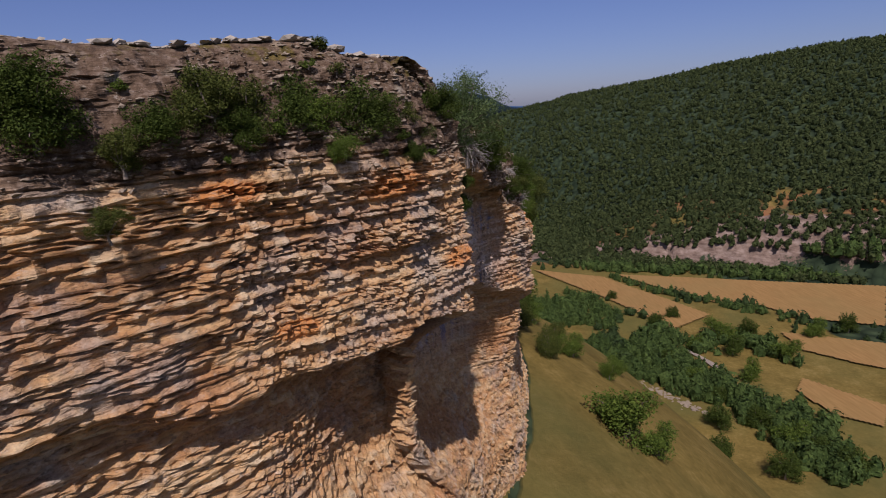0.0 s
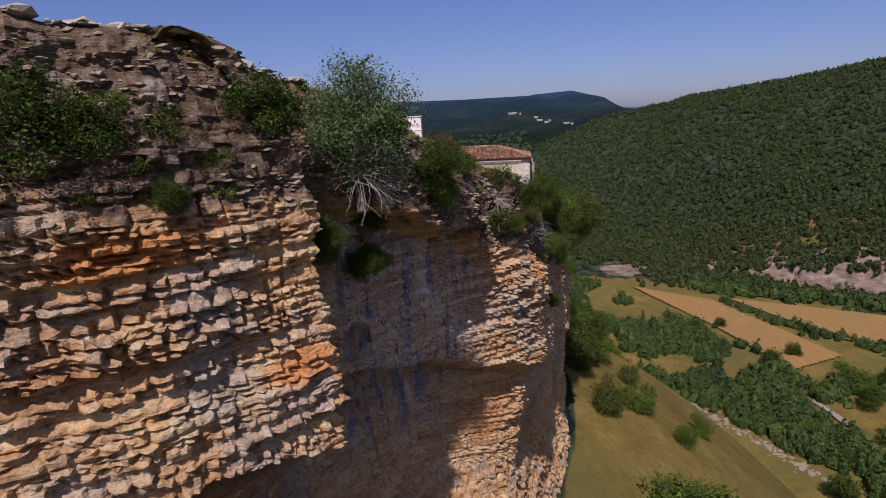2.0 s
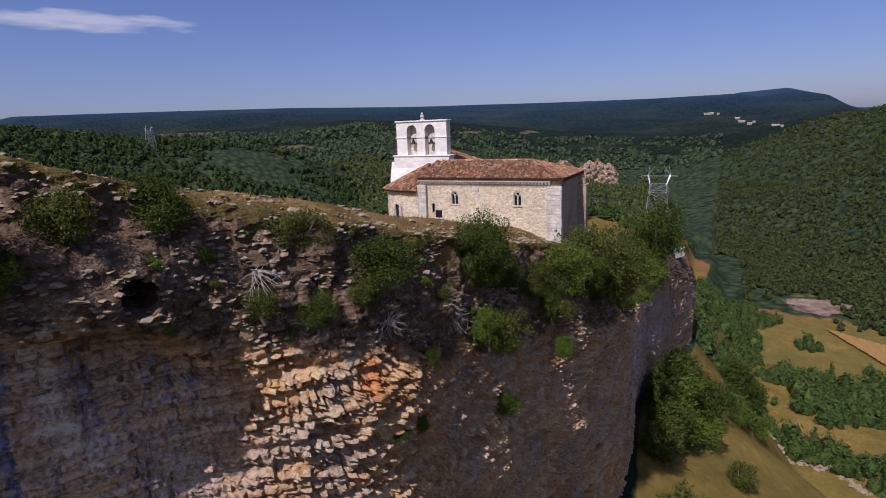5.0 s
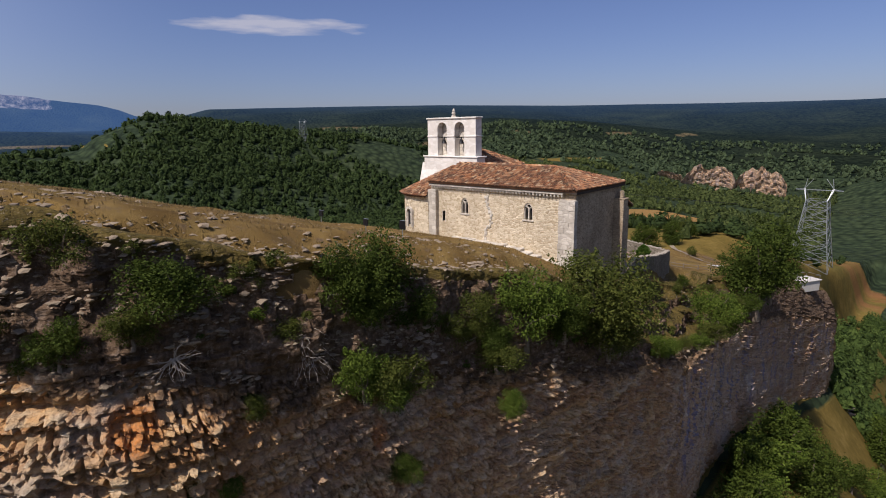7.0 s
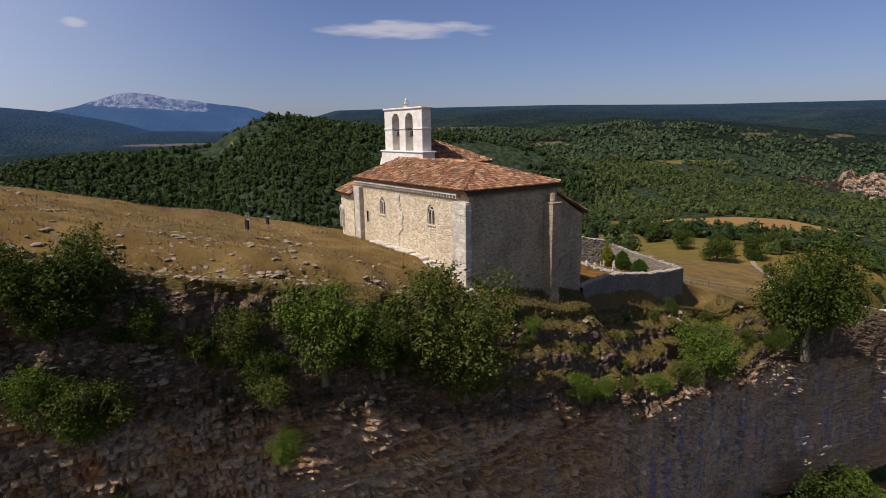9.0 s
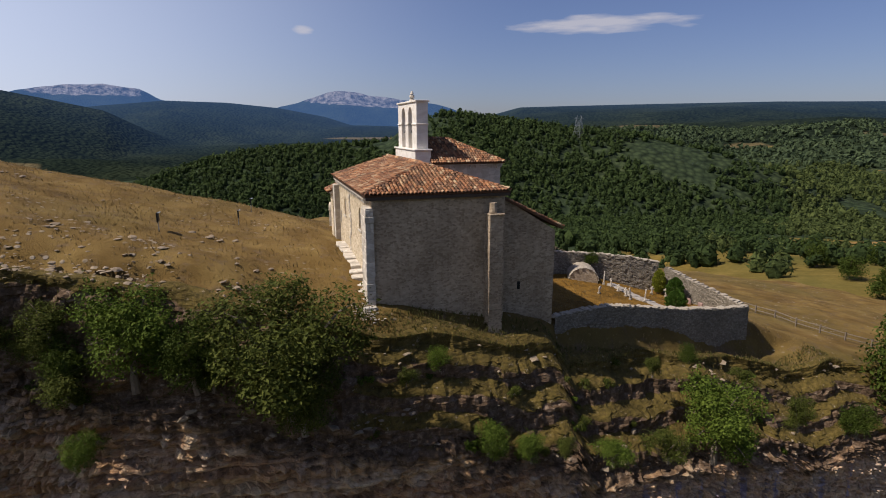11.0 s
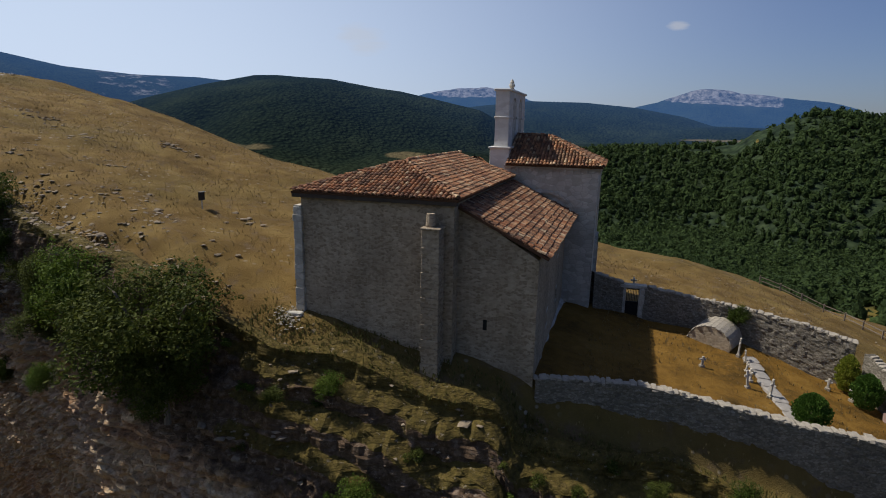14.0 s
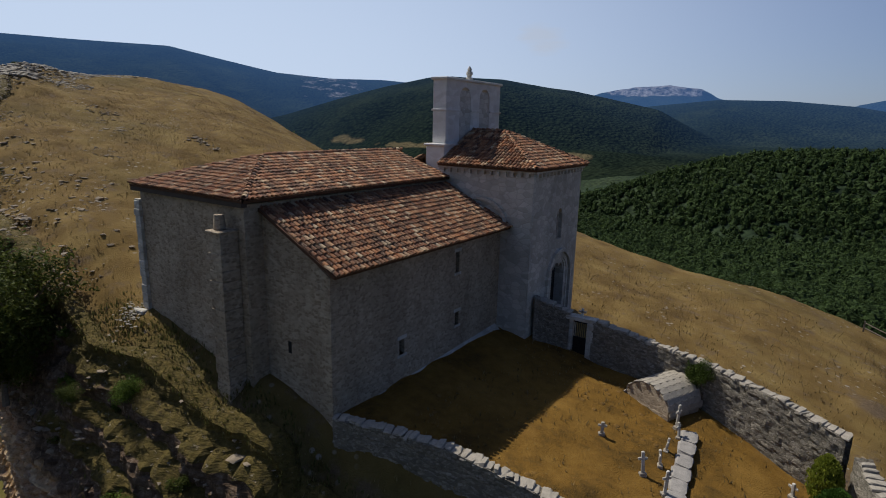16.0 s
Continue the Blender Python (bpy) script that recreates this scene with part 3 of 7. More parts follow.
def land(x, y):
    """Height of the country all round, outside the top of the cliff."""
    x, y = np.asarray(x, float), np.asarray(y, float)
    r, az = np.hypot(x, y - 5) + 1e-6, np.degrees(np.arctan2(x, y - 5))
    table = np.array(FLOOR, float)
    a = np.interp(az, FLOOR_AZ, np.arange(len(FLOOR_AZ)))
    q = np.interp(np.log(r), np.log(FLOOR_R), np.arange(len(FLOOR_R)))
    i, j = np.minimum(a.astype(int), len(FLOOR_AZ) - 2), np.minimum(q.astype(int), len(FLOOR_R) - 2)
    u, v = smooth(0, 1, a - i), q - j
    base = (table[i, j] * (1 - u) + table[i + 1, j] * u) * (1 - v) + (table[i, j + 1] * (1 - u) + table[i + 1, j + 1] * u) * v
    el, far = np.interp(az, SKY_AZ, SKY_EL), np.interp(az, SKY_AZ, SKY_R)
    crest = 10 + far * np.tan(np.radians(el))
    side = np.where(r < far, smooth(0.42, 1.0, r / far), smooth(1.5, 1.0, r / far))
    wild = rough(x, y, 420, 5, 11)
    z = base + (crest - base) * side ** 1.3 + wild * 34 * smooth(250, 900, r) * (1 - side ** 4)
    # ridges one behind the other
    for k, (far, steep, rugged, crest) in enumerate(RIDGES):
        ex, ey = (0, -25) if far < 1000 else (0, -10)
        rr, aa = np.hypot(x - ex, y - ey), np.degrees(np.arctan2(x - ex, y - ey))
        el = np.interp(aa, [p for p, _ in crest], [v for _, v in crest], left=-40, right=-40)
        d = rr - far
        fall = np.where(d < 0, steep, 0.25) * (np.sqrt(d**2 + (0.04 * far) ** 2) - 0.04 * far)
        spurs = rough(x, y, 0.22 * far, 5, 90 + 7 * k) * rugged * (1 - np.exp(-((d / (0.1 * far)) ** 2)))
        if far > 4000:
            spurs = spurs + rough(x, y, 260, 5, 140 + k) * 30
            fall = fall + 55 * smooth(10, 130, -d)
        z = np.maximum(z, 10 + far * np.tan(np.radians(np.maximum(el, -40))) - fall + spurs)
    # step of bare rock at the foot of the southern hillside
    z = z + 9 * smooth(300, 312, r + rough(x, y, 60, 3, 5) * 22) * smooth(95, 104, az) * smooth(170, 150, az)
    return z


CLEARINGS = [(46, -1.5, 2.4, 0.3), (55, -0.4, 1.6, 0.14), (64.5, -0.75, 2.2, 0.16), (71, -0.95, 1.2, 0.16), (37, 0.2, 3.0, 0.18), (-43.5, -1.9, 2.0, 0.45), (-37, -2.3, 4.0, 0.28), (-20.5, -3.0, 2.5, 0.4), (10, -0.9, 5, 0.12), (60, -3.3, 5, 0.2)]


def cleared(x, y, z):
    """How open the far woods are: dry fields and clearings."""
    r, az = np.hypot(x, y + 25), np.degrees(np.arctan2(x, y + 25))
    el, open_ = np.degrees(np.arctan2(z - 10, r)), 0 * r
    for a, e, w, h in CLEARINGS:
        open_ = np.maximum(open_, np.exp(-(((az - a) / w) ** 2 + ((el - e) / h) ** 2) ** 2))
    return open_ * (r > 420)


LINE_X = np.concatenate([np.arange(-230, -120, 10.0), np.arange(-120, 120, 3.0), np.arange(120, 400, 12.0)])
LINE_Y = np.mean([rim(LINE_X + k) for k in np.linspace(-9, 9, 13)], axis=0)


def inside(x, y):
    """How far north of the cliff's face a place lies, negative below the cliff."""
    x, y = np.asarray(x, float), np.asarray(y, float)
    least = np.full(np.broadcast(x, y).shape, 1e9)
    for ax, ay, bx, by in zip(LINE_X, LINE_Y, LINE_X[1:], LINE_Y[1:]):
        t = np.clip(((x - ax) * (bx - ax) + (y - ay) * (by - ay)) / ((bx - ax) ** 2 + (by - ay) ** 2), 0, 1)
        least = np.minimum(least, np.hypot(x - ax - t * (bx - ax), y - ay - t * (by - ay)))
    return least * np.where(y > np.interp(x, LINE_X, LINE_Y), 1, -1)


def country(x, y):
    """Height of the one sheet of ground: hills, valley and the slope below the cliff; it runs on under the plateau."""
    d, r = inside(x, y), np.hypot(x, y)
    out = np.maximum(-d, 0)
    foot = along(x, [(-220, -20), (-60, -27), (-10, -31), (20, -31), (45, -33), (78, -40), (120, -52), (240, -78), (400, -90)])
    below = np.maximum(foot - (0.5 + 0.7 * smooth(46, 84, x)) * out - 0.0045 * out**2 + rough(x, y, 34, 3, 21) * 2.2, -95 + rough(x, y, 60, 3, 22) * 1.5)
    far = land(x, y)
    w = smooth(90, 190, out) * smooth(60, 150, r)
    south = below * (1 - w) + np.where(far < -80, far * 0.1 - 0.9 * 95, far) * w
    top = plateau(x, y)
    w2 = smooth(70, 150, r)
    north = (top - 1.6 * smooth(112, 92, np.maximum(np.abs(x + 5), 0)) * smooth(100, 84, y)) * (1 - w2) + far * w2
    u = smooth(9, 18, d)
    return south * (1 - u) + north * u


def mesh_from(name, verts, faces, material, smooth_shade=False):
    me = bpy.data.meshes.new(name)
    verts, faces = np.asarray(verts, np.float32), np.asarray(faces, np.int32)
    k = faces.shape[1]
    me.vertices.add(len(verts))
    me.vertices.foreach_set("co", verts.ravel())
    me.loops.add(faces.size)
    me.loops.foreach_set("vertex_index", faces.ravel())
    me.polygons.add(len(faces))
    me.polygons.foreach_set("loop_start", np.arange(0, faces.size, k, dtype=np.int32))
    me.polygons.foreach_set("loop_total", np.full(len(faces), k, np.int32))
    me.polygons.foreach_set("use_smooth", np.full(len(faces), smooth_shade))
    me.materials.append(material)
    me.update(calc_edges=True)
    return me


def grid_faces(rows, cols, close=False):
    a = np.arange(rows * cols).reshape(rows, cols)
    b = np.roll(a, -1, 1) if close else a[:, 1:]
    a = a if close else a[:, :-1]
    return np.stack([a[:-1], b[:-1], b[1:], a[1:]], -1).reshape(-1, 4)


def weigh(me, name, values):
    me.attributes.new(name, "FLOAT", "POINT").data.foreach_set("value", np.asarray(values, np.float32).ravel())


# one sheet of ground out to the hills
rings = np.concatenate([np.geomspace(6, 1700, 212), np.linspace(1720, 4900, 110)])
turns = np.radians(np.arange(0, 360, 0.4))
gx, gy = rings[:, None] * np.sin(turns)[None], rings[:, None] * np.cos(turns)[None]
gz = country(gx, gy)
cut = int(np.searchsorted(rings, 1000))
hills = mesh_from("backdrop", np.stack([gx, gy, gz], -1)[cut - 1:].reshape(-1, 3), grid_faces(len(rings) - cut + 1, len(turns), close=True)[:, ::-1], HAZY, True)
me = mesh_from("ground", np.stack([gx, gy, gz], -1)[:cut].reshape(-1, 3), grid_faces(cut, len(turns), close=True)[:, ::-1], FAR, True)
gd, gr, gaz = inside(gx, gy), np.hypot(gx, gy), np.degrees(np.arctan2(gx, gy))
meadow = 1.0 * smooth(2, -4, gd) * smooth(-175, -150, -np.abs(gd)) * smooth(330, 250, gr)
meadow = np.maximum(meadow, smooth(165, 95, gr) * (gd > 0))
meadow = np.maximum(meadow, 0.5 * smooth(85, 100, gaz) * smooth(175, 150, gaz) * smooth(300, 330, gr) * smooth(430, 350, gr))
east = smooth(44, 56, gaz) * smooth(98, 88, gaz)
meadow = np.maximum(np.maximum(meadow, smooth(400, 330, gr) * (gd > 0) * east * 0.9), cleared(gx, gy, gz))
weigh(me, "meadow", meadow[:cut])
weigh(me, "red", (smooth(82, 95, gaz) * smooth(170, 150, gaz) * smooth(275, 300, gr) * smooth(460, 360, gr))[:cut])
elev = np.degrees(np.arctan2(gz - 10, gr))
peak = 1.0 * smooth(3.0, 4.5, gaz) * smooth(15, 12.5, gaz) * smooth(2.15, 2.5, elev + 0.06 * (gaz - 8)) * (gr > 3700) * (gr < 4330)
peak = np.maximum(peak, smooth(-20, -18, gaz) * smooth(-9, -10.5, gaz) * smooth(2.6, 3.0, elev) * (gr > 3900) * 0.85)
scree = 0.5 * smooth(-51, -48, gaz) * smooth(-40, -44, gaz) * smooth(1.6, 2.4, elev) * (gr > 2600)
band = 1.0 * smooth(293, 299, gr + rough(gx, gy, 60, 3, 5) * 22) * smooth(330, 318, gr + rough(gx, gy, 60, 3, 5) * 22) * smooth(96, 102, gaz) * smooth(160, 150, gaz)
weigh(me, "rock", band[:cut])
weigh(hills, "rock", np.maximum(peak * 0.9, scree)[cut - 1:])
# air: weight of the painted haze glow, by distance
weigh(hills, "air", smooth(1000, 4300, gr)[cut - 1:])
weigh(hills, "meadow", cleared(gx, gy, gz)[cut - 1:])
tagged(new("backdrop", hills), "far wooded mountains with pale limestone crags and painted blue haze", "mountains", kind="structure")
ground = tagged(new("ground", me), "dry valley slopes and dark wooded limestone hills", "ground", kind="structure")

# grassy top of the plateau
px = np.concatenate([np.arange(-112, -34, 0.6), np.arange(-34, 44, 0.35), np.arange(44, 104, 0.7)])
pv = np.concatenate([[-0.36, -0.3, -0.18, -0.06], np.geomspace(0.05, 88, 190)])
edge = top_edge(px) + 0.5
X, V = np.meshgrid(px, pv, indexing="xy")
Y = edge[None] + np.where(V < 0, V * (1 + 0.8 * rough(X, 0 * X, 1.7, 3, 33)), V)
Z = plateau(X, Y) + rough(X, Y, 1.4, 3, 31) * 0.16 - np.where(V < 0, 5.0 * V**2, 0) - np.where(V < -0.33, 0.9, 0) - 0.3 * smooth(1.9, 1.0, V)
me = mesh_from("hilltop", np.stack([X, Y, Z], -1).reshape(-1, 3), grid_faces(*X.shape), GROUND, True)
weigh(me, "green", smooth(6, -6, Y) * smooth(0, 4, X) + 0.1 * smooth(20, 40, X))
weigh(me, "lawn", smooth(0.9, 1.8, Y - 0.15 * (X - 12.9)) * smooth(12.5, 13, X) * smooth(33.5, 32.5, X) * smooth(16.4, 15.8, Y + 0.27 * np.maximum(X - 20, 0)))
weigh(me, "earth", smooth(2.5, 0.0, V) * 0.35 + smooth(0.25, 0.6, rough(X, Y, 5, 3, 41)) * smooth(26, 30, X))
hilltop = tagged(new("plateau", me), "dry grass hilltop with scattered limestone and bare earth", "ground", kind="structure")

# the cliff: bedded limestone with a broken, soil-covered brow and an undercut foot
BROW = []


def cliff_mesh():
    xs = np.concatenate([np.arange(-112, -66, 0.22), np.arange(-66, -14, 0.11), np.arange(-14, 44, 0.25), np.arange(44, 240, 0.9)])
    s, nx, ny = (np.interp(xs, FACE_X, v) for v in (FACE_S, FACE_NX, FACE_NY))
    cx, cy = xs, rim(xs)
    step_h = 0.095
    top = plateau(cx - nx * brow(cx), cy - ny * brow(cx))
    foot = along(cx, [(-220, -24), (-60, -31), (-10, -35), (20, -35), (45, -37), (78, -44), (120, -56), (240, -82), (400, -95)])
    h = np.concatenate([[-0.8, -0.6, -0.4, -0.2], np.arange(0.0, 24, step_h), np.arange(24, 56, 0.32)])
    H, S = np.meshgrid(h, s, indexing="ij")
    CX, CY, TOP, FOOT = (np.broadcast_to(a, H.shape) for a in (cx, cy, top, foot))
    Zc = np.maximum(TOP - np.maximum(H, 0), FOOT)
    back = np.broadcast_to(brow(cx), H.shape)
    # ledges below the church, a rounded brow further west
    q = (H + 1.3 * rough(S, Zc, 5, 2, 62)) / 1.7
    flat = smooth(0.5, 0.62, np.mod(q, 1)) * smooth(1.0, 0.93, np.mod(q, 1))
    ledge = np.clip((np.floor(q) + smooth(0.5, 1.0, np.mod(q, 1))) * 1.7 / 6.0, 0, 1)
    east = smooth(-12, -2, CX) * smooth(52, 38, CX)
    shape = (np.clip(H / 6.0, 0, 1) ** 0.6) * (1 - east) + east * (0.25 * np.clip(H / 6.0, 0, 1) + 0.75 * ledge) * smooth(-0.3, 0.8, H)
    off = -back * (1 - np.where(H < 0, 0, shape)) + 1.3 * np.minimum(H, 0)
    off = off + 0.5 * rough(S, Zc, 7.0, 3, 51) * smooth(2, 7, H)
    cave = 3.4 * smooth(-66, -60, CX) * smooth(-34, -40, CX) + 1.5 * smooth(20, -10, CX)
    low = smooth(15.0, 16.6, H + rough(S, Zc, 6, 2, 52) * 2.4)
    off = off - cave * low * smooth(34, 23, H)
    for hx, hz, hr in ((-48.4, 0.4, 1.1), (-46.2, -5.6, 1.9), (-40.0, 6.2, 0.7), (-47.2, 5.9, 0.8), (-50.4, -6.4, 0.9), (-24.0, -8.0, 0.8), (12.0, -12.5, 0.7), (17.0, -14.5, 0.9), (26.0, -14.0, 0.7), (30.0, -12.5, 0.6), (-3.0, -11.0, 0.7)):
        away = np.hypot((CX - hx) * 1.1, Zc - hz) / hr + 0.35 * rough(S, Zc, 1.2, 2, 57)
        off = off - 2.4 * smooth(1.05, 0.75, away)
    # the brow overhangs the recess
    nook = smooth(-53.5, -51.5, CX) * smooth(-37.0, -40.0, CX)
    lip = H + rough(S, Zc, 3, 2, 59) * 1.2
    off = off + nook * (1.7 * smooth(1.2, 3.4, lip) * smooth(6.4, 5.4, lip) - 0.7 * smooth(5.4, 6.6, lip) * smooth(20, 15, H))
    # bulging beds on the western faces
    off = off + 1.1 * np.exp(-((CX + 32.2) / 4.6) ** 2) * smooth(5, 9, H) * smooth(26, 15, H)
    # courses of blocks
    bed = Zc + rough(S, Zc * 0.2, 16, 2, 53) * 0.5 + rough(S, Zc, 1.3, 2, 58) * 0.05
    t1 = bed / 0.34
    t1 = t1 + 0.33 * np.sin(t1 * 2.1) + 0.5 * np.sin(t1 * 0.71 + 1)
    k1 = np.floor(t1)
    w1 = 0.3 + 0.42 * hashed(k1, 5)
    q1 = S / w1 + hashed(k1, 9) * 7
    b1 = hashed(k1, np.floor(q1))
    t2 = bed / 0.16
    k2 = np.floor(t2)
    tip = (hashed(k1, np.floor(q1), 6) - 0.5) * (np.mod(q1, 1) - 0.5) * w1
    b2 = hashed(k2, np.floor(S / (0.3 + 0.4 * hashed(k2, 2)) + hashed(k2, 3) * 5))
    big = np.floor(bed / 1.5 + 0.3 * np.sin(bed))
    b0 = hashed(big, np.floor(S / 3.1 + hashed(big, 4) * 3))
    calm = smooth(-52, -48, CX) * smooth(-37, -40, CX) + 0.55 * smooth(-26, -18, CX)
    west = smooth(-56, -60, CX)
    force = (smooth(3.5, 7.5, H) * (1 - west) + smooth(3.0, 6.0, H) * west) * (1 - 0.2 * np.clip(calm, 0, 1)) * (0.75 + 0.9 * np.clip(rough(S, Zc, 6, 3, 63) + 0.25, 0, 0.6))
    gap = np.minimum(np.minimum(np.mod(q1, 1), 1 - np.mod(q1, 1)) * w1, np.minimum(np.mod(t1, 1), 1 - np.mod(t1, 1)) * 0.3)
    off = off + force * (0.4 * (b1 - 0.5) + 0.4 * tip + 0.14 * (b2 - 0.5) + 0.36 * (b0 - 0.5) - 0.34 * smooth(0.1, 0.0, gap) + 0.07 * (hashed(k1, 77) - 0.5) + 0.32 * (hashed(np.floor(bed / 2.3), 78) - 0.5))
    off = off + (1 - smooth(3.5, 8, H)) * smooth(-0.5, 0.9, H) * (rough(S, Zc, 1.6, 4, 54) * (0.8 - 0.45 * smooth(-6, 2, CX)) + 0.3 * (b1 - 0.5))
    PX, PY = CX + nx[None] * off, CY + ny[None] * off
    PZ = np.where(H < 0, plateau(PX, PY) + 0.06 + 0.1 * rough(PX, PY, 0.9, 3, 65) - 0.45 * smooth(-0.5, -0.8, H), Zc + 0.06 * (b1 - 0.5) * force)
    P = np.stack([PX, PY, PZ], -1)
    me = mesh_from("cliff", P.reshape(-1, 3), grid_faces(*H.shape)[:, ::-1], CLIFF)
    patch = np.zeros_like(H)
    for ax, az, aw, ah in ((-59.9, 8.2, 1.6, 0.8), (-32.6, 0.4, 0.9, 1.0), (-22.1, -4.2, 0.5, 0.9), (-64.5, 2.0, 0.8, 0.6), (-56, 3.0, 1.4, 0.7), (-66, 9, 1.0, 0.7)):
        patch = np.maximum(patch, np.exp(-((CX - ax) / aw) ** 2 - ((Zc - az) / ah) ** 2))
    picked = RNG.random(H.shape) < 0.16
    for lo, hi in ((0.1, 6.0),):
        BROW.append(P[(H > lo) & (H < hi) & picked])
    weigh(me, "block", np.clip(0.75 * b1 + 0.25 * b2, 0, 1))
    weigh(me, "orange", patch * 1.2)
    weigh(me, "lichen", smooth(4.5, 2.5, H + 2 * rough(S, Zc, 4, 3, 64)) * smooth(-50, -54, CX) + (0.1 + 0.2 * smooth(-48, -54, CX)) * smooth(7, 3, H) * smooth(0.3, 1.2, H))
    weigh(me, "soil", smooth(8.0, 3.8, H) * (0.8 - 0.1 * west * smooth(2.6, 1.4, H)) + 0.3 * smooth(-36, -28, CX) * smooth(14, 7, H))
    weigh(me, "turf", smooth(-5, 1, CX) * smooth(48, 40, CX) * smooth(6.5, 4.5, H) * (0.35 + 0.65 * flat) + 0.45 * smooth(2.0, 0.5, H) + 0.9 * smooth(0.7, 0.1, H) * smooth(-50, -46, CX))
    # painted fill and streaks go on the recess and the shaded eastern face
    weigh(me, "lift_streaks", np.clip(smooth(-51, -48, CX) * smooth(-36, -40, CX) + 0.28 * smooth(-30, -24, CX) + 0.4 * smooth(5, 15, CX), 0, 1) * smooth(5, 8, H) * smooth(26, 16, H))
    return me


tagged(new("cliff", cliff_mesh()), "sheer bedded limestone cliff in ochre, rust and grey", "cliff", kind="structure")


# ---------------------------------------------------------------- making things
WELDED = ("bell_gable", "apse_wall", "aisle_north_wall", "body", "south_wall", "tower_north_wall")


def part(name, bm, material, parent=None, label="", bevel=0.0):
    if bevel:
        bmesh.ops.bevel(bm, geom=list(bm.edges), offset=bevel, segments=1, affect="EDGES")
    if name in WELDED:
        bmesh.ops.remove_doubles(bm, verts=list(bm.verts), dist=0.001)
    me = bpy.data.meshes.new(name)
    bmesh.ops.recalc_face_normals(bm, faces=list(bm.faces))
    bm.to_mesh(me)
    bm.free()
    me.materials.append(material)
    ob = new(name, me)
    if parent is not None:
        ob.parent = parent
    return tagged(ob, label)


def thing(name, label, category, at=(0, 0, 0), group="", kind=""):
    ob = new(name)
    ob.location = at
    return tagged(ob, label, category, group, kind)


def box(x0, x1, y0, y1, z0, z1, bm=None):
    bm = bm or bmesh.new()
    m = Matrix.LocRotScale(((x0 + x1) / 2, (y0 + y1) / 2, (z0 + z1) / 2), None, (abs(x1 - x0), abs(y1 - y0), abs(z1 - z0)))
    bmesh.ops.create_cube(bm, size=1.0, matrix=m)
    return bm


def solid(points, faces, bm=None):
    bm = bm or bmesh.new()
    vs = [bm.verts.new(p) for p in points]
    for f in faces:
        bm.faces.new([vs[i] for i in f])
    return bm


def prism(outline, low, high, bm=None):
    """A closed outline of (x, y) raised from low to high; both may be one number or one for each corner."""
    n = len(outline)
    lows = low if isinstance(low, (list, tuple)) else [low] * n
    highs = high if isinstance(high, (list, tuple)) else [high] * n
    pts = [(x, y, z) for (x, y), z in zip(outline, lows)] + [(x, y, z) for (x, y), z in zip(outline, highs)]
    faces = [tuple(reversed(range(n))), tuple(range(n, 2 * n))] + [(i, (i + 1) % n, (i + 1) % n + n, i + n) for i in range(n)]
    return solid(pts, faces, bm)


def wall(axis, at, thick, a0, a1, z0, z1, holes=(), bm=None):
    """An upright wall on the plane x = at or y = at, thick towards the positive side, with holes (a0, a1, z0, z1, arched) cut through.
    z0 may be a pair: the foot's height at either end."""
    bm = bm or bmesh.new()
    cuts = sorted({a0, a1, *(h[0] for h in holes), *(h[1] for h in holes)})
    lo = z0 if isinstance(z0, tuple) else (z0, z0)
    hi = z1 if isinstance(z1, tuple) else (z1, z1)

    def lerp(pair, a):
        return pair[0] + (pair[1] - pair[0]) * (a - a0) / (a1 - a0)

    def block(p, q, zs):
        pts = [(p, zs[0]), (q, zs[1]), (q, zs[2]), (p, zs[3])]
        return extrude(pts)

    def extrude(pts):
        if axis == "x":
            corners = [(at, a, z) for a, z in pts] + [(at + thick, a, z) for a, z in pts]
        else:
            corners = [(a, at, z) for a, z in pts] + [(a, at + thick, z) for a, z in pts]
        n = len(pts)
        solid(corners, [tuple(range(n)), tuple(range(2 * n - 1, n - 1, -1))] + [(i, i + n, (i + 1) % n + n, (i + 1) % n) for i in range(n)], bm)

    for p, q in zip(cuts, cuts[1:]):
        inside_hole = sorted((h for h in holes if h[0] <= p and q <= h[1]), key=lambda h: h[2])
        start = (lerp(lo, p), lerp(lo, q))
        for h in inside_hole:
            block(p, q, (start[0], start[1], h[2], h[2]))
            if h[4]:
                # arched head: the spandrels on both sides
                r, c, top = (q - p) / 2, (p + q) / 2, h[3]
                spring = top - r * h[4]
                arc = [(c - r * math.cos(k * math.pi / 12), spring + r * h[4] * math.sin(k * math.pi / 12)) for k in range(13)]
                for u, v in zip(arc, arc[1:]):
                    extrude([u, v, (v[0], top + 0.02), (u[0], top + 0.02)])
                start = (top + 0.02, top + 0.02)
            else:
                start = (h[3], h[3])
        block(p, q, (start[0], start[1], lerp(hi, q), lerp(hi, p)))
    return bm


# ---------------------------------------------------------------- roofs of curved tiles
def tile_mesh(long=0.44, width=0.215):
    pts, faces = [], []
    for end, (w, up) in enumerate(((width * 0.5, 0.045), (width * 0.42, 0.0))):
        for k in range(6):
            a = math.pi * k / 5
            pts.append((-w * math.cos(a), end * long, up + w * 1.05 * math.sin(a)))
    faces = [(k, k + 1, k + 7, k + 6) for k in range(5)] + [(0, 6, 7, 1)[::-1]][:0]
    pts += [(p[0] * 0.8, p[1], p[2] - 0.018) for p in pts[:6]]
    faces += [(k + 12, k + 13, k + 1, k) for k in range(5)]
    return np.array(pts), faces


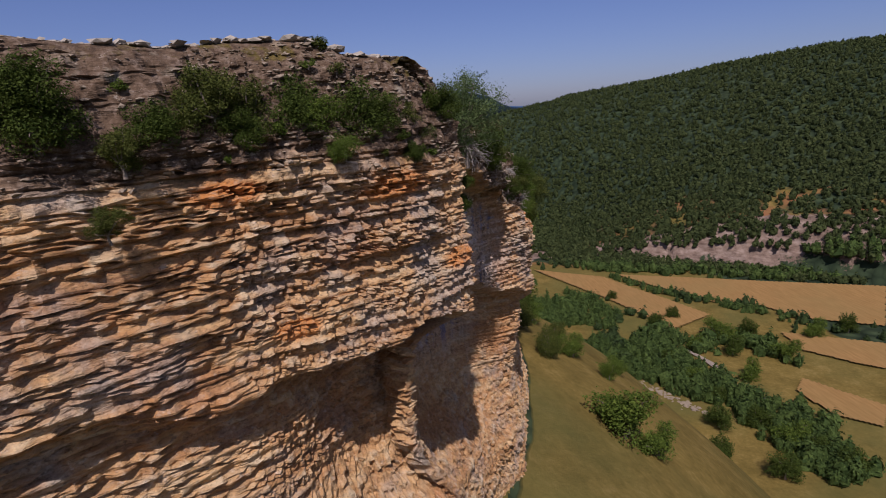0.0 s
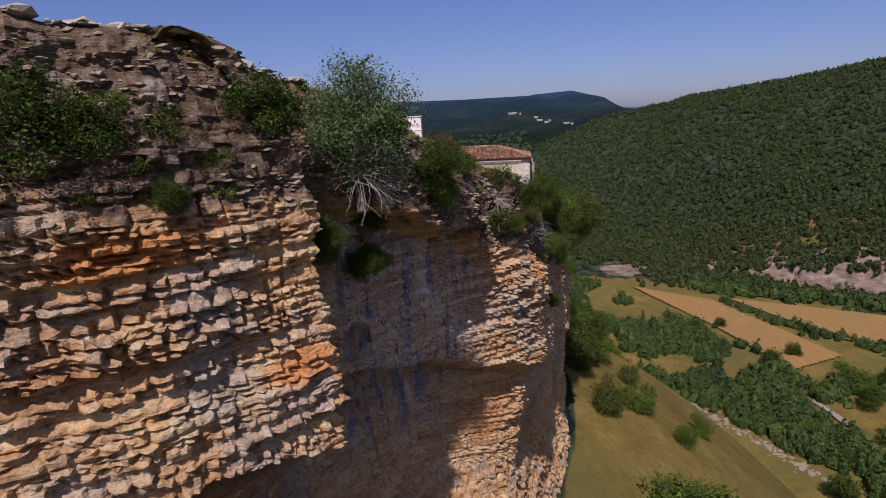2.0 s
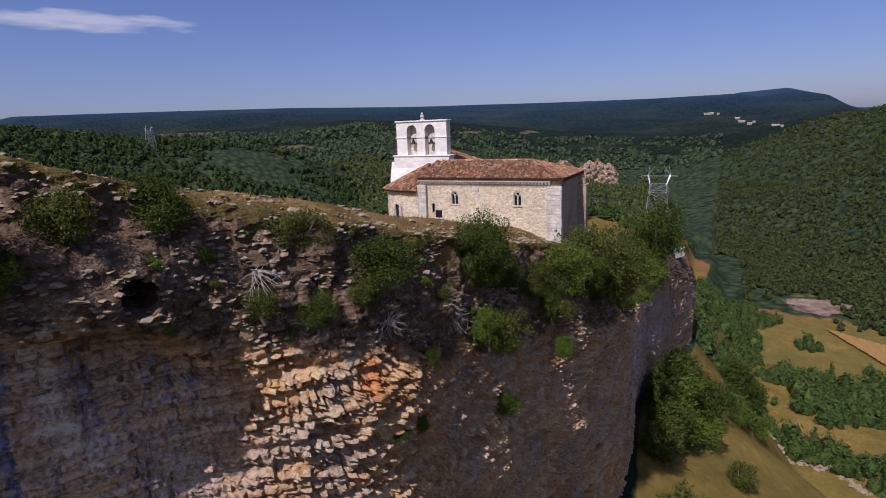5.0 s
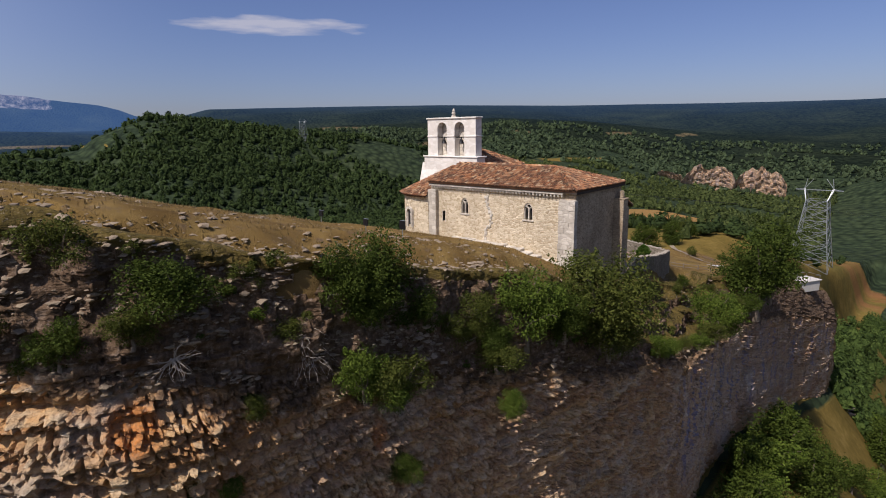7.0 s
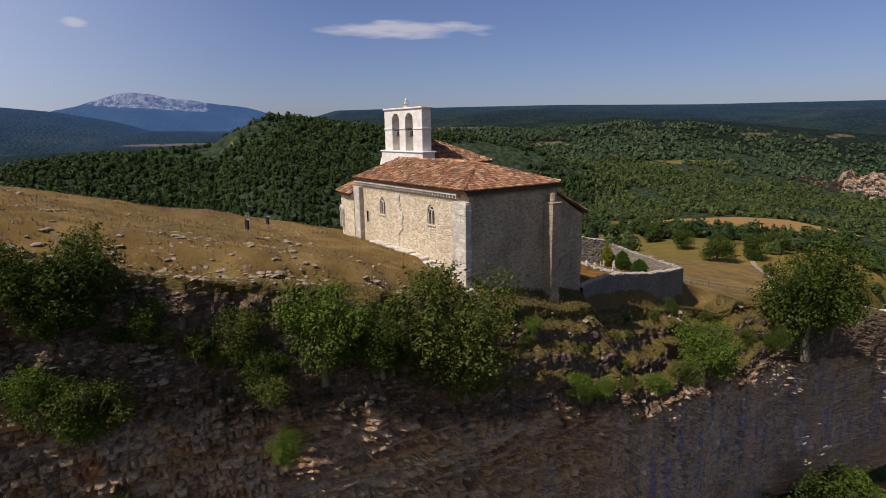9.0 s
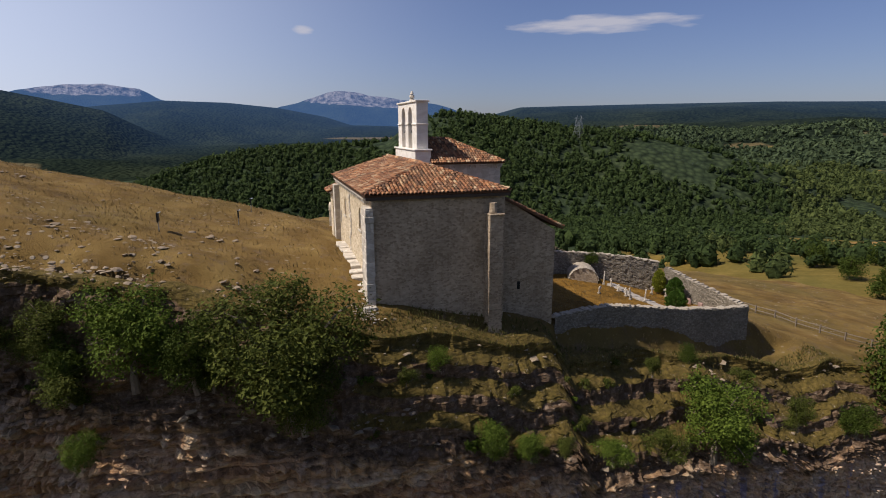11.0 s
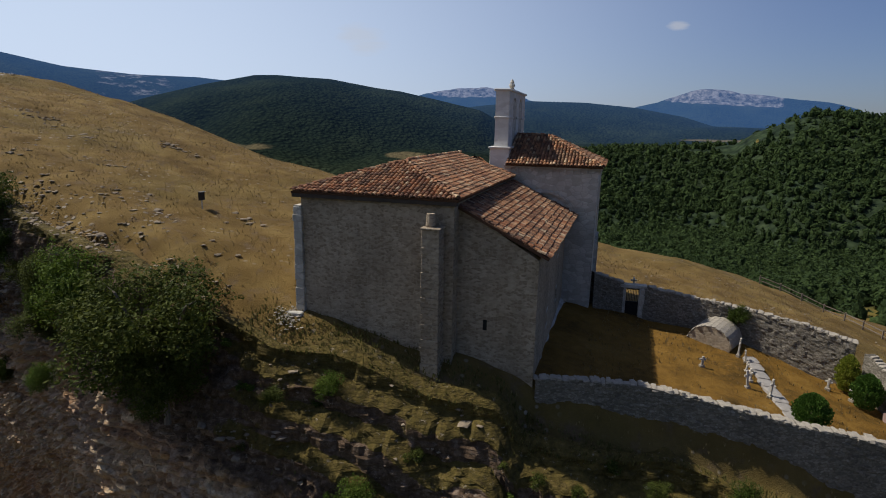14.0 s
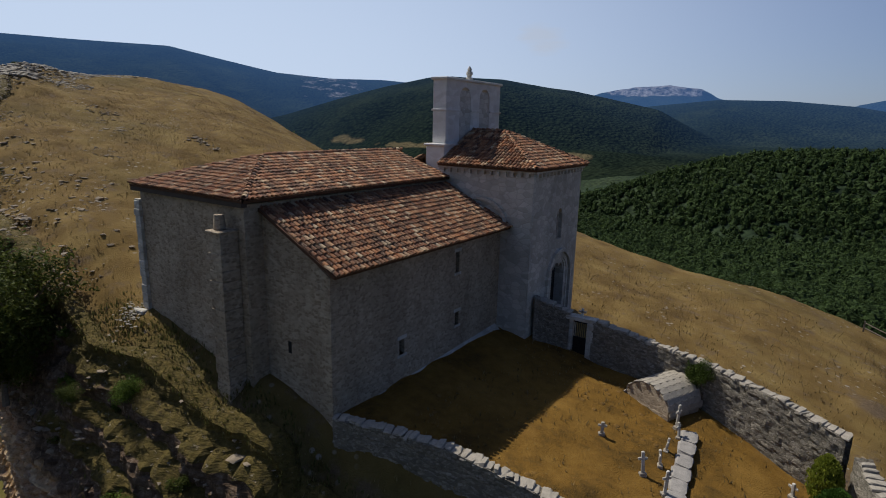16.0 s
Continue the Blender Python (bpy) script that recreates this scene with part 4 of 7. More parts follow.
# dark bed: shadow between the rows of tiles put into its colour
UNDER = plain("darkened_channel_tiles", (0.09, 0.045, 0.025), 0.9, 0.4, 5.0)
TILE_PTS, TILE_FACES = tile_mesh()
tile_data = bpy.data.meshes.new("tile")
tile_data.from_pydata(TILE_PTS.tolist(), [], TILE_FACES)
tile_data.materials.append(TILE)


def tile_slope(house, name, eave_a, eave_b, top_a, top_b, pieces=0, step=0.24, course=0.345):
    """Curved tiles laid on the slope from the eave (a to b) up to the top edge (a to b, maybe one point). The first pieces are single
    tiles, the others one mesh; a bed of channel tiles lies under them."""
    ea, eb, ta, tb = (Vector(p) for p in (eave_a, eave_b, top_a, top_b))
    side = (eb - ea).normalized()
    normal = side.cross((ta + tb) / 2 - (ea + eb) / 2).normalized()
    up = normal.cross(side).normalized()
    width, rise = (eb - ea).length, max((ta - ea).dot(up), (tb - ea).dot(up))
    la, lb = (ta - ea).dot(side), (tb - ea).dot(side)
    turn = Matrix((side, up, normal)).transposed()
    rng = random.Random(int(width * 100 + rise * 10))
    # boards and channel tiles below
    d = normal * -0.1
    corners = [ea, eb, tb, ta] if (ta - tb).length > 0.05 else [ea, eb, ta]
    n = len(corners)
    bm = solid([p + normal * 0.035 for p in corners] + [p + d for p in corners], [tuple(range(n)), tuple(range(2 * n - 1, n - 1, -1))] + [(i, i + n, (i + 1) % n + n, (i + 1) % n) for i in range(n)])
    parent = part(name, bm, UNDER, house, "slope of old clay barrel tiles")
    all_pts, all_faces, count = [], [], 0
    spots = []
    for c in range(int(rise / course) + 1):
        v = c * course
        f = v / rise
        lo, hi = la * f, width + (lb - width) * f
        for k in range(int(width / step) + 1):
            u = (k + 0.5) * step
            if lo + 0.04 < u < hi - 0.04 and v < rise - 0.1:
                spots.append((u, v))
    for u, v in spots:
        place = ea + side * (u + rng.uniform(-0.018, 0.018)) + up * (v - 0.06 + rng.uniform(-0.03, 0.03)) + normal * (0.05 + rng.uniform(-0.008, 0.012))
        spin = Matrix.Rotation(rng.gauss(0, 0.035), 3, "Z") @ Matrix.Rotation(rng.gauss(0, 0.015), 3, "X")
        m = turn @ spin
        if count < pieces:
            ob = new("tile", tile_data)
            ob.parent = parent
            ob.matrix_local = Matrix.Translation(place) @ m.to_4x4()
        else:
            base = len(all_pts) * len(TILE_PTS)
            all_pts.append(TILE_PTS @ np.array(m).T + np.array(place))
            all_faces += [tuple(base + i for i in f) for f in TILE_FACES]
        count += 1
    if all_pts:
        me = bpy.data.meshes.new("tiles")
        me.from_pydata(np.concatenate(all_pts).tolist(), [], all_faces)
        me.materials.append(TILE)
        ob = tagged(new("tiles", me), "old orange and brown clay barrel tiles", kind="stuff")
        ob.parent = parent
    return parent


def tile_row(parent, a, b, step=0.36):
    """Ridge or hip tiles from a to b."""
    a, b = Vector(a), Vector(b)
    way = (b - a).normalized()
    side = way.cross(Vector((0, 0, 1))).normalized()
    m = Matrix((side, way, side.cross(way))).transposed()
    rng = random.Random(int(a.x * 10 + b.y * 7))
    for k in range(int((b - a).length / step)):
        ob = new("ridge_tile", tile_data)
        ob.parent = parent
        ob.matrix_local = Matrix.Translation(a + way * (k * step) + Vector((0, 0, 0.06 + rng.uniform(-0.01, 0.015)))) @ m.to_4x4() @ Matrix.Diagonal((1.25, 1, 1.2, 1))



# ---------------------------------------------------------------- the church
church = thing("church", "romanesque stone church with clay tile roofs and a twin-arched bell gable", "church")
EAVE, RIDGE = 6.12, 7.56

# nave
def coursed(parent, x0, x1, y0, y1, z0, z1, material=ASHLAR):
    """Dressed blocks laid in courses round a core, each a little proud or sunken."""
    rng, z, k = random.Random(int(x0 * 31 + y0 * 17)), z0, 0
    while z < z1 - 0.15:
        h = min(rng.uniform(0.34, 0.5), z1 - z)
        cut = (y0 + (y1 - y0) * (0.35 if k % 2 else 0.65)) if y1 - y0 > 1.0 else None
        for a, b in ([(y0, y1)] if cut is None else [(y0, cut), (cut, y1)]):
            d = rng.uniform(-0.02, 0.02)
            part("block", box(x0 - d, x1 + d, a + 0.006 - (d if a == y0 else 0), b - 0.006 + (d if b == y1 else 0), z + 0.008, z + h - 0.008), material, parent, bevel=0.015)
        z, k = z + h, k + 1


south_holes = ((4.1, 5.0, 3.42, 4.86, 1.5), (11.05, 11.95, 3.38, 4.82, 1.5), (13.9, 14.2, 2.45, 3.4, 0))
part("south_wall", wall("x", 0.42, 0.8, 1.2, 15.7, -2.5, 5.95, south_holes), RUBBLE, church, "sunlit warm rubble wall")
part("west_wall", wall("y", 0.15, 1.0, 0.42, 8.75, -4.0, 5.95), SHADED, church, "rubble end wall with shade put into a darker grey")
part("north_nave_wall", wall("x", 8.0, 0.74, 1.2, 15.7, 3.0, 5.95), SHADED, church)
for y0, y1, x1 in ((-0.02, 1.45, 0.5), (14.75, 15.75, 0.95)):
    pier = part("corner_pier", box(0.05, x1 - 0.05, y0 + 0.05, y1 - 0.05, -2.5, 5.4), ASHLAR, church, "pale dressed corner pier")
    coursed(pier, 0.0, x1, y0, y1, -2.5, 5.45)
# eaves: corbels and a cornice under the southern tiles
part("cornice", box(0.1, 0.5, 1.15, 15.7, 5.8, 5.96), ASHLAR, church)
for k in range(43):
    part("corbel", box(0.16, 0.46, 1.2 + k * 0.335, 1.33 + k * 0.335, 5.58, 5.8), ASHLAR, church)
part("eaves_board", wall("y", -0.12, 0.3, 0.05, 8.95, 5.86, 6.04), WOOD, church, "dark eaves boards")
part("eaves_board", wall("x", 0.06, 0.12, 0.08, 15.6, 5.94, 6.06), WOOD, church)


def gothic_window(y0, y1, z0, z1):
    """Twin lancets with a small rose under one pointed head, set back in the wall."""
    w = part("window", box(0.75, 0.8, y0, y1, z0, z1), DARK, church, "dark opening of a twin lancet window")
    c, bm = (y0 + y1) / 2, bmesh.new()
    for y in (y0 + 0.05, c, y1 - 0.05):
        box(0.5, 0.68, y - 0.05, y + 0.05, z0, z1 - 0.55, bm)
    for lo, hi, top in ((y0, c, z1 - 0.32), (c, y1, z1 - 0.32), (y0, y1, z1 + 0.0)):
        r, m = (hi - lo) / 2, (lo + hi) / 2
        for k in range(8):
            a, b = math.pi * k / 8, math.pi * (k + 1) / 8
            pts = [(m - r * math.cos(a), top - r * 1.4 + r * 1.4 * math.sin(a)), (m - r * math.cos(b), top - r * 1.4 + r * 1.4 * math.sin(b))]
            q = [(m + (p - m) * 0.72, top - r * 1.4 + (z - top + r * 1.4) * 0.76) for p, z in pts]
            ring = [pts[0], pts[1], q[1], q[0]]
            solid([(0.5, y, z) for y, z in ring] + [(0.68, y, z) for y, z in ring], [(0, 1, 2, 3), (7, 6, 5, 4), (0, 4, 5, 1), (1, 5, 6, 2), (2, 6, 7, 3), (3, 7, 4, 0)], bm)
    part("tracery", bm, ASHLAR, w, "pale carved stone tracery")
    part("window_sill", box(0.34, 0.75, y0 - 0.12, y1 + 0.12, z0 - 0.14, z0), ASHLAR, w, bevel=0.02)


gothic_window(4.1, 5.0, 3.42, 4.86)
gothic_window(11.05, 11.95, 3.38, 4.82)
slit = part("window", box(0.8, 0.84, 13.9, 14.2, 2.45, 3.4), DARK, church, "narrow dark slit window")
for y in (13.82, 14.2):
    part("jamb", box(0.39, 0.8, y, y + 0.08, 2.4, 3.45), ASHLAR, slit)

# west buttress with its sloped slab and round cap stone
butt = part("buttress", box(7.46, 8.24, -0.7, 0.3, -4.6, 4.7), SHADED, church, "tall weathered stone buttress")
coursed(butt, 7.4, 8.3, -0.75, 0.148, -4.6, 4.75, SHADED)
# mended seam of pale stones down the southern wall, and the pale footing along it
rng = random.Random(8)
for k in range(26):
    y, z = 8.75 + 0.5 * math.sin(k * 0.33) * (1 - k / 40) + rng.uniform(-0.12, 0.12), 0.6 + k * 0.185
    h, w = rng.uniform(0.07, 0.13), rng.uniform(0.1, 0.22)
    part("seam_stone", box(0.3 + rng.uniform(0, 0.08), 0.5, y - w, y + w, z - h, z + h), ASHLAR, church, bevel=0.03)
for k in range(15):
    y, w = -0.4 + k * 0.88, 0.15 + 0.3 * rng.random()
    part("footing", box(-w, 0.5, y, y + 0.86, -3.0, float(plateau(-0.4, y)) + rng.uniform(0.02, 0.16)), ASHLAR, church, "pale mortared footing" if k == 0 else "", bevel=0.05)
part("slab", box(7.36, 8.36, -0.82, 0.2, 4.75, 4.86), SHADED, butt, bevel=0.03)
bm = bmesh.new()
bmesh.ops.create_cone(bm, cap_ends=True, segments=12, radius1=0.26, radius2=0.21, depth=0.6, matrix=Matrix.Translation((7.75, -0.35, 5.2)))
part("cap_stone", bm, SHADED, butt, "round cap stone")

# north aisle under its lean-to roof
part("aisle_west_wall", wall("y", 1.05, 0.7, 8.75, 12.8, -5.2, (5.75, 3.3)), SHADED, church, "rubble wall of the aisle, darkened as shade")
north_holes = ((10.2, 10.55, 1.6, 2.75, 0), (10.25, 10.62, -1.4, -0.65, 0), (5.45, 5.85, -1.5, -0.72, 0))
part("aisle_north_wall", wall("x", 12.1, 0.7, 1.75, 15.0, -5.2, 3.32, north_holes), SHADED, church, "rubble wall with small windows, darkened as shade")
for y0, y1, z0, z1, _ in north_holes:
    w = part("window", box(12.38, 12.42, y0, y1, z0, z1), DARK, church, "small dark rectangular window")
    part("lintel", box(12.3, 12.83, y0 - 0.15, y1 + 0.15, z1, z1 + 0.18), ASHLAR, w)
    part("window_sill", box(12.3, 12.83, y0 - 0.15, y1 + 0.15, z0 - 0.14, z0), ASHLAR, w)
w = part("window", box(10.14, 10.34, 1.03, 1.06, -0.55, 0.0), DARK, church, "narrow dark arrow slit")
part("plinth", prism([(12.8, 1.6), (13.7, 2.2), (13.6, 14.8), (12.8, 14.8)], -5.2, [-3.0, -3.5, -3.3, -2.6]), ASHLAR, church, "pale stone footing")

# tower block beside the bell gable
door = (18.4, 20.4, -3.7, 0.75, 1.0)
north_window = (18.65, 19.5, 2.35, 4.35, 1.3)
part("tower_west_wall", wall("y", 15.0, 0.8, 8.2, 14.8, -5.2, 6.75), ASHLAR, church, "pale dressed tower wall")
part("tower_north_wall", wall("x", 14.0, 0.8, 15.8, 22.25, -5.2, 6.75, (door, north_window)), ASHLAR, church, "pale dressed wall with a deep arched doorway")
part("tower_east_wall", wall("y", 21.45, 0.8, 8.2, 14.0, -5.2, 6.75), ASHLAR, church)
part("tower_cornice", prism([(8.2, 14.82), (14.98, 14.82), (14.98, 22.43), (8.2, 22.43)], 6.75, 6.9), ASHLAR, church)
for k in range(13):
    part("corbel", box(8.5 + k * 0.49, 8.66 + k * 0.49, 14.84, 15.0, 6.5, 6.75), ASHLAR, church)
for k in range(14):
    part("corbel", box(14.8, 14.97, 15.1 + k * 0.52, 15.26 + k * 0.52, 6.5, 6.75), ASHLAR, church)
doorway = part("door", box(14.1, 14.16, 18.4, 20.4, -3.9, 0.75), DARK, church, "dark recess of the arched doorway")
for k, (r, x) in enumerate(((1.05, 14.7), (1.35, 14.86), (1.7, 14.98))):
    bm = bmesh.new()
    for j in range(12):
        a, b = math.pi * j / 12, math.pi * (j + 1) / 12
        ring = [(19.4 - r * math.cos(a), -0.25 + r * math.sin(a)), (19.4 - r * math.cos(b), -0.25 + r * math.sin(b)), (19.4 - (r + 0.22) * math.cos(b), -0.25 + (r + 0.22) * math.sin(b)), (19.4 - (r + 0.22) * math.cos(a), -0.25 + (r + 0.22) * math.sin(a))]
        solid([(x - 0.3, y, z) for y, z in ring] + [(x, y, z) for y, z in ring], [(0, 1, 2, 3), (7, 6, 5, 4), (0, 4, 5, 1), (1, 5, 6, 2), (2, 6, 7, 3), (3, 7, 4, 0)], bm)
    for y in (19.4 - r - 0.22, 19.4 + r):
        box(x - 0.3, x, y, y + 0.22, -5.0, -0.25, bm)
    part("archivolt", bm, ASHLAR, doorway, "stepped stone arch")
w = part("window", box(14.3, 14.34, 18.65, 19.5, 2.35, 4.35), DARK, church, "dark arched window")
part("mullion", box(14.55, 14.7, 19.03, 19.12, 2.35, 4.2), ASHLAR, w)
# blind arch above the aisle roof
bm = bmesh.new()
for j in range(14):
    a, b = math.pi * j / 14, math.pi * (j + 1) / 14
    ring = [(11.3 - r * math.cos(t), 3.6 + r * 0.8 * math.sin(t)) for r, t in ((1.75, a), (1.75, b), (1.95, b), (1.95, a))]
    solid([(x, 14.8, z) for x, z in ring] + [(x, 15.02, z) for x, z in ring], [(3, 2, 1, 0), (4, 5, 6, 7), (0, 1, 5, 4), (1, 2, 6, 5), (2, 3, 7, 6), (3, 0, 4, 7)], bm)
part("blind_arch", bm, ASHLAR, church)

# bell gable: a thick upright slab with two arched openings, on a broader base
gable = part("bell_gable", wall("x", 7.24, 1.0, 15.55, 22.35, 8.15, 12.1, ((17.1, 18.45, 8.16, 11.75, 1.0), (19.55, 20.9, 8.16, 11.75, 1.0))), WHITE, church, "whitewashed bell gable with twin arches")
part("base", prism([(7.0, 15.2), (8.4, 15.2), (8.4, 22.75), (7.0, 22.75)], -1.0, 8.05), WHITE, gable, bevel=0.02)
part("splay", prism([(6.6, 19.5), (7.2, 19.5), (7.2, 23.2), (6.6, 23.2)], 0.0, [5.2, 7.4, 7.4, 5.2]), WHITE, gable)
part("ledge", box(6.9, 8.5, 15.05, 22.9, 8.03, 8.17), WHITE, gable, bevel=0.03)
for y0, y1 in ((15.47, 17.1), (18.45, 19.55), (20.9, 22.43)):
    part("string_course", box(7.17, 8.31, y0, y1, 10.2, 10.32), WHITE, gable, bevel=0.02)
part("top_slab", box(7.12, 8.36, 15.42, 22.48, 12.1, 12.26), WHITE, gable, bevel=0.03)
for y in (17.77, 20.22):
    part("back_panel", box(8.02, 8.225, y - 0.67, y + 0.67, 8.17, 11.55), ASHLAR, gable, "rough blocking wall behind the arch")
    part("beam", box(7.5, 7.62, y - 0.7, y + 0.7, 10.1, 10.2), IRON, gable, "dark iron bell bar")
    bm = bmesh.new()
    for r1, r2, z in ((0.05, 0.16, 10.0), (0.16, 0.2, 9.82), (0.2, 0.28, 9.62)):
        bmesh.ops.create_cone(bm, cap_ends=True, segments=14, radius1=r2, radius2=r1, depth=0.2, matrix=Matrix.Translation((7.56, y, z)))
    part("bell", bm, IRON, gable, "small dark bronze bell")
bm = bmesh.new()
for r1, r2, z, h in ((0.3, 0.22, 12.36, 0.2), (0.12, 0.2, 12.55, 0.2), (0.24, 0.2, 12.74, 0.2), (0.1, 0.16, 12.9, 0.14), (0.17, 0.05, 13.06, 0.22)):
    bmesh.ops.create_cone(bm, cap_ends=True, segments=10, radius1=r1, radius2=r2, depth=h, matrix=Matrix.Translation((7.74, 18.95, z)))
part("finial", bm, ASHLAR, gable, "worn carved stone finial")

# apse at the eastern end of the nave
AX, AY, AR = 4.2, 17.2, 4.25


def arc(r, n=16):
    return [(AX - r * math.cos(math.pi * k / n), AY + r * math.sin(math.pi * k / n)) for k in range(n + 1)]


outer, inner = [(AX - AR, 15.7)] + arc(AR) + [(AX + AR, 15.7)], [(AX - AR + 0.7, 15.7)] + arc(AR - 0.7) + [(AX + AR - 0.7, 15.7)]
bm = bmesh.new()
for (a, b), (c, d) in zip(zip(outer, outer[1:]), zip(inner, inner[1:])):
    prism([a, b, d, c], -2.0, 4.6, bm)
part("apse_wall", bm, RUBBLE, church, "curved golden stone apse wall")
part("apse_cornice", prism([(AX - AR - 0.2, 15.8)] + arc(AR + 0.2) + [(AX + AR + 0.2, 15.8)], 4.6, 4.75), ASHLAR, church)
# window of the apse: a small arch on columns
ang = math.radians(16)
wx, wy = AX - AR * math.cos(ang), AY + AR * math.sin(ang)
win = part("window", box(-0.35, 0.35, -0.04, 0.0, 1.7, 3.3), DARK, church, "dark arched window of the apse")
win.matrix_local = Matrix.Translation((wx - 0.02 * math.cos(ang), wy + 0.02 * math.sin(ang), 0)) @ Matrix.Rotation(math.pi / 2 - ang, 4, "Z")
bm = bmesh.new()
for x in (-0.62, -0.42, 0.3, 0.5):
    box(x, x + 0.13, -0.12, 0.12, 1.5, 2.9, bm)
for j in range(10):
    a, b = math.pi * j / 10, math.pi * (j + 1) / 10
    ring = [(-r * math.cos(t), 2.9 + r * math.sin(t)) for r, t in ((0.38, a), (0.38, b), (0.66, b), (0.66, a))]
    solid([(x, -0.12, z) for x, z in ring] + [(x, 0.14, z) for x, z in ring], [(3, 2, 1, 0), (4, 5, 6, 7), (0, 1, 5, 4), (1, 2, 6, 5), (2, 3, 7, 6), (3, 0, 4, 7)], bm)
part("arch", bm, ASHLAR, win, "golden carved arch on little columns")

# roofs
roof = tile_slope(church, "nave_roof", (0, -0.12, EAVE), (9.0, -0.12, EAVE), (4.65, 4.35, RIDGE), (4.65, 4.35, RIDGE), 260)
tile_slope(church, "nave_roof", (0, 15.65, EAVE), (0, 0, EAVE), (4.65, 15.65, RIDGE), (4.65, 4.35, RIDGE), 150)
tile_slope(church, "nave_roof", (9.0, 0, EAVE), (9.0, 15.0, EAVE), (4.65, 4.35, RIDGE), (4.65, 15.0, RIDGE), 150)
tile_row(roof, (4.65, 15.6, RIDGE), (4.65, 4.35, RIDGE))
tile_row(roof, (0.05, 0.05, EAVE + 0.02), (4.65, 4.35, RIDGE))
tile_row(roof, (8.95, 0.05, EAVE + 0.02), (4.65, 4.35, RIDGE))
tile_slope(church, "aisle_roof", (13.3, 0.85, 3.45), (13.5, 14.95, 3.5), (8.75, 0.85, 5.72), (8.75, 14.95, 5.75), 300)
tower_roof = tile_slope(church, "tower_roof", (8.3, 14.65, 6.95), (15.1, 14.65, 6.95), (8.3, 18.6, 8.95), (10.85, 18.6, 8.95), 120)
tile_slope(church, "tower_roof", (15.1, 14.65, 6.95), (15.1, 22.55, 6.95), (10.85, 18.6, 8.95), (10.85, 18.6, 8.95), 100)
tile_slope(church, "tower_roof", (15.1, 22.55, 6.95), (8.3, 22.55, 6.95), (10.85, 18.6, 8.95), (8.3, 18.6, 8.95), 0)
tile_row(tower_roof, (8.4, 18.6, 8.95), (10.85, 18.6, 8.95))
tile_row(tower_roof, (15.05, 14.7, 6.97), (10.85, 18.6, 8.95))
tile_row(tower_roof, (15.05, 22.5, 6.97), (10.85, 18.6, 8.95))
ring = [(AX - AR - 0.4, 15.75)] + arc(AR + 0.4, 8) + [(AX + AR - 1.4, 15.75)]
for a, b in zip(ring, ring[1:]):
    tile_slope(church, "apse_roof", (*b, 4.72), (*a, 4.72), (5.6, 17.0, 7.3), (5.6, 17.0, 7.3), 0, 0.25)


# ---------------------------------------------------------------- plants
def tube(points, radii, sides=6, bm=None):
    bm = bm or bmesh.new()
    rings = []
    for k, p in enumerate(points):
        p = Vector(p)
        way = (Vector(points[min(k + 1, len(points) - 1)]) - Vector(points[max(k - 1, 0)])).normalized()
        side = way.orthogonal().normalized()
        up = way.cross(side)
        rings.append([bm.verts.new(p + (side * math.cos(2 * math.pi * j / sides) + up * math.sin(2 * math.pi * j / sides)) * radii[k]) for j in range(sides)])
    for a, b in zip(rings, rings[1:]):
        for j in range(sides):
            bm.faces.new((a[j], a[(j + 1) % sides], b[(j + 1) % sides], b[j]))
    bm.faces.new(rings[-1])
    return bm


def crown_arrays(seed, leaves, blobs, flat=0.8, leaf=0.1, tall=1.0, loose=0.35):
    """Leaf sprays round clumps and along stray shoots inside a crown of radius 1 centred on the origin: points and four-cornered faces, and the clumps' centres."""
    rng = np.random.default_rng(seed)
    leaves, leaf = int(leaves * 1.7), leaf * 0.74
    centres = rng.normal(0, 1, (blobs, 3))
    centres /= np.linalg.norm(centres, axis=1, keepdims=True)
    centres *= (rng.random((blobs, 1)) ** 0.5) * 0.78
    centres[:, 2] *= flat * tall
    size = rng.uniform(0.18, 0.46, blobs)
    pick = rng.choice(blobs, leaves, p=size**2 / (size**2).sum())
    way = rng.normal(0, 1, (leaves, 3))
    way /= np.linalg.norm(way, axis=1, keepdims=True)
    at = centres[pick] + way * (size[pick] * (1 - loose * rng.random(leaves) ** 1.5) * (1 + 0.3 * rng.normal(0, 0.5, leaves)))[:, None]
    # shoots that stick out of the clumps
    shoots = 46
    root, heading = rng.integers(0, blobs, shoots), rng.normal(0, 1, (shoots, 3)) + np.array([0, 0, 0.35])
    heading /= np.linalg.norm(heading, axis=1, keepdims=True)
    m = leaves // 7
    own = rng.integers(0, shoots, m)
    at[:m] = centres[root[own]] + heading[own] * (size[root[own]] * (0.6 + 0.95 * rng.random(m)))[:, None] + rng.normal(0, 0.03, (m, 3))
    n = way + rng.normal(0, 0.7, (leaves, 3)) + np.array([0, 0, 0.5])
    n /= np.linalg.norm(n, axis=1, keepdims=True)
    u = np.cross(n, rng.normal(0, 1, (leaves, 3)))
    u /= np.linalg.norm(u, axis=1, keepdims=True)
    v = np.cross(n, u)
    long = leaf * rng.uniform(0.5, 1.4, (leaves, 1))
    corners = np.stack([at - u * long * 0.9, at - v * long * 0.45 + n * long * 0.15, at + u * long * 0.9, at + v * long * 0.45 + n * long * 0.15], 1)
    return corners.reshape(-1, 3), np.arange(leaves * 4).reshape(-1, 4), centres


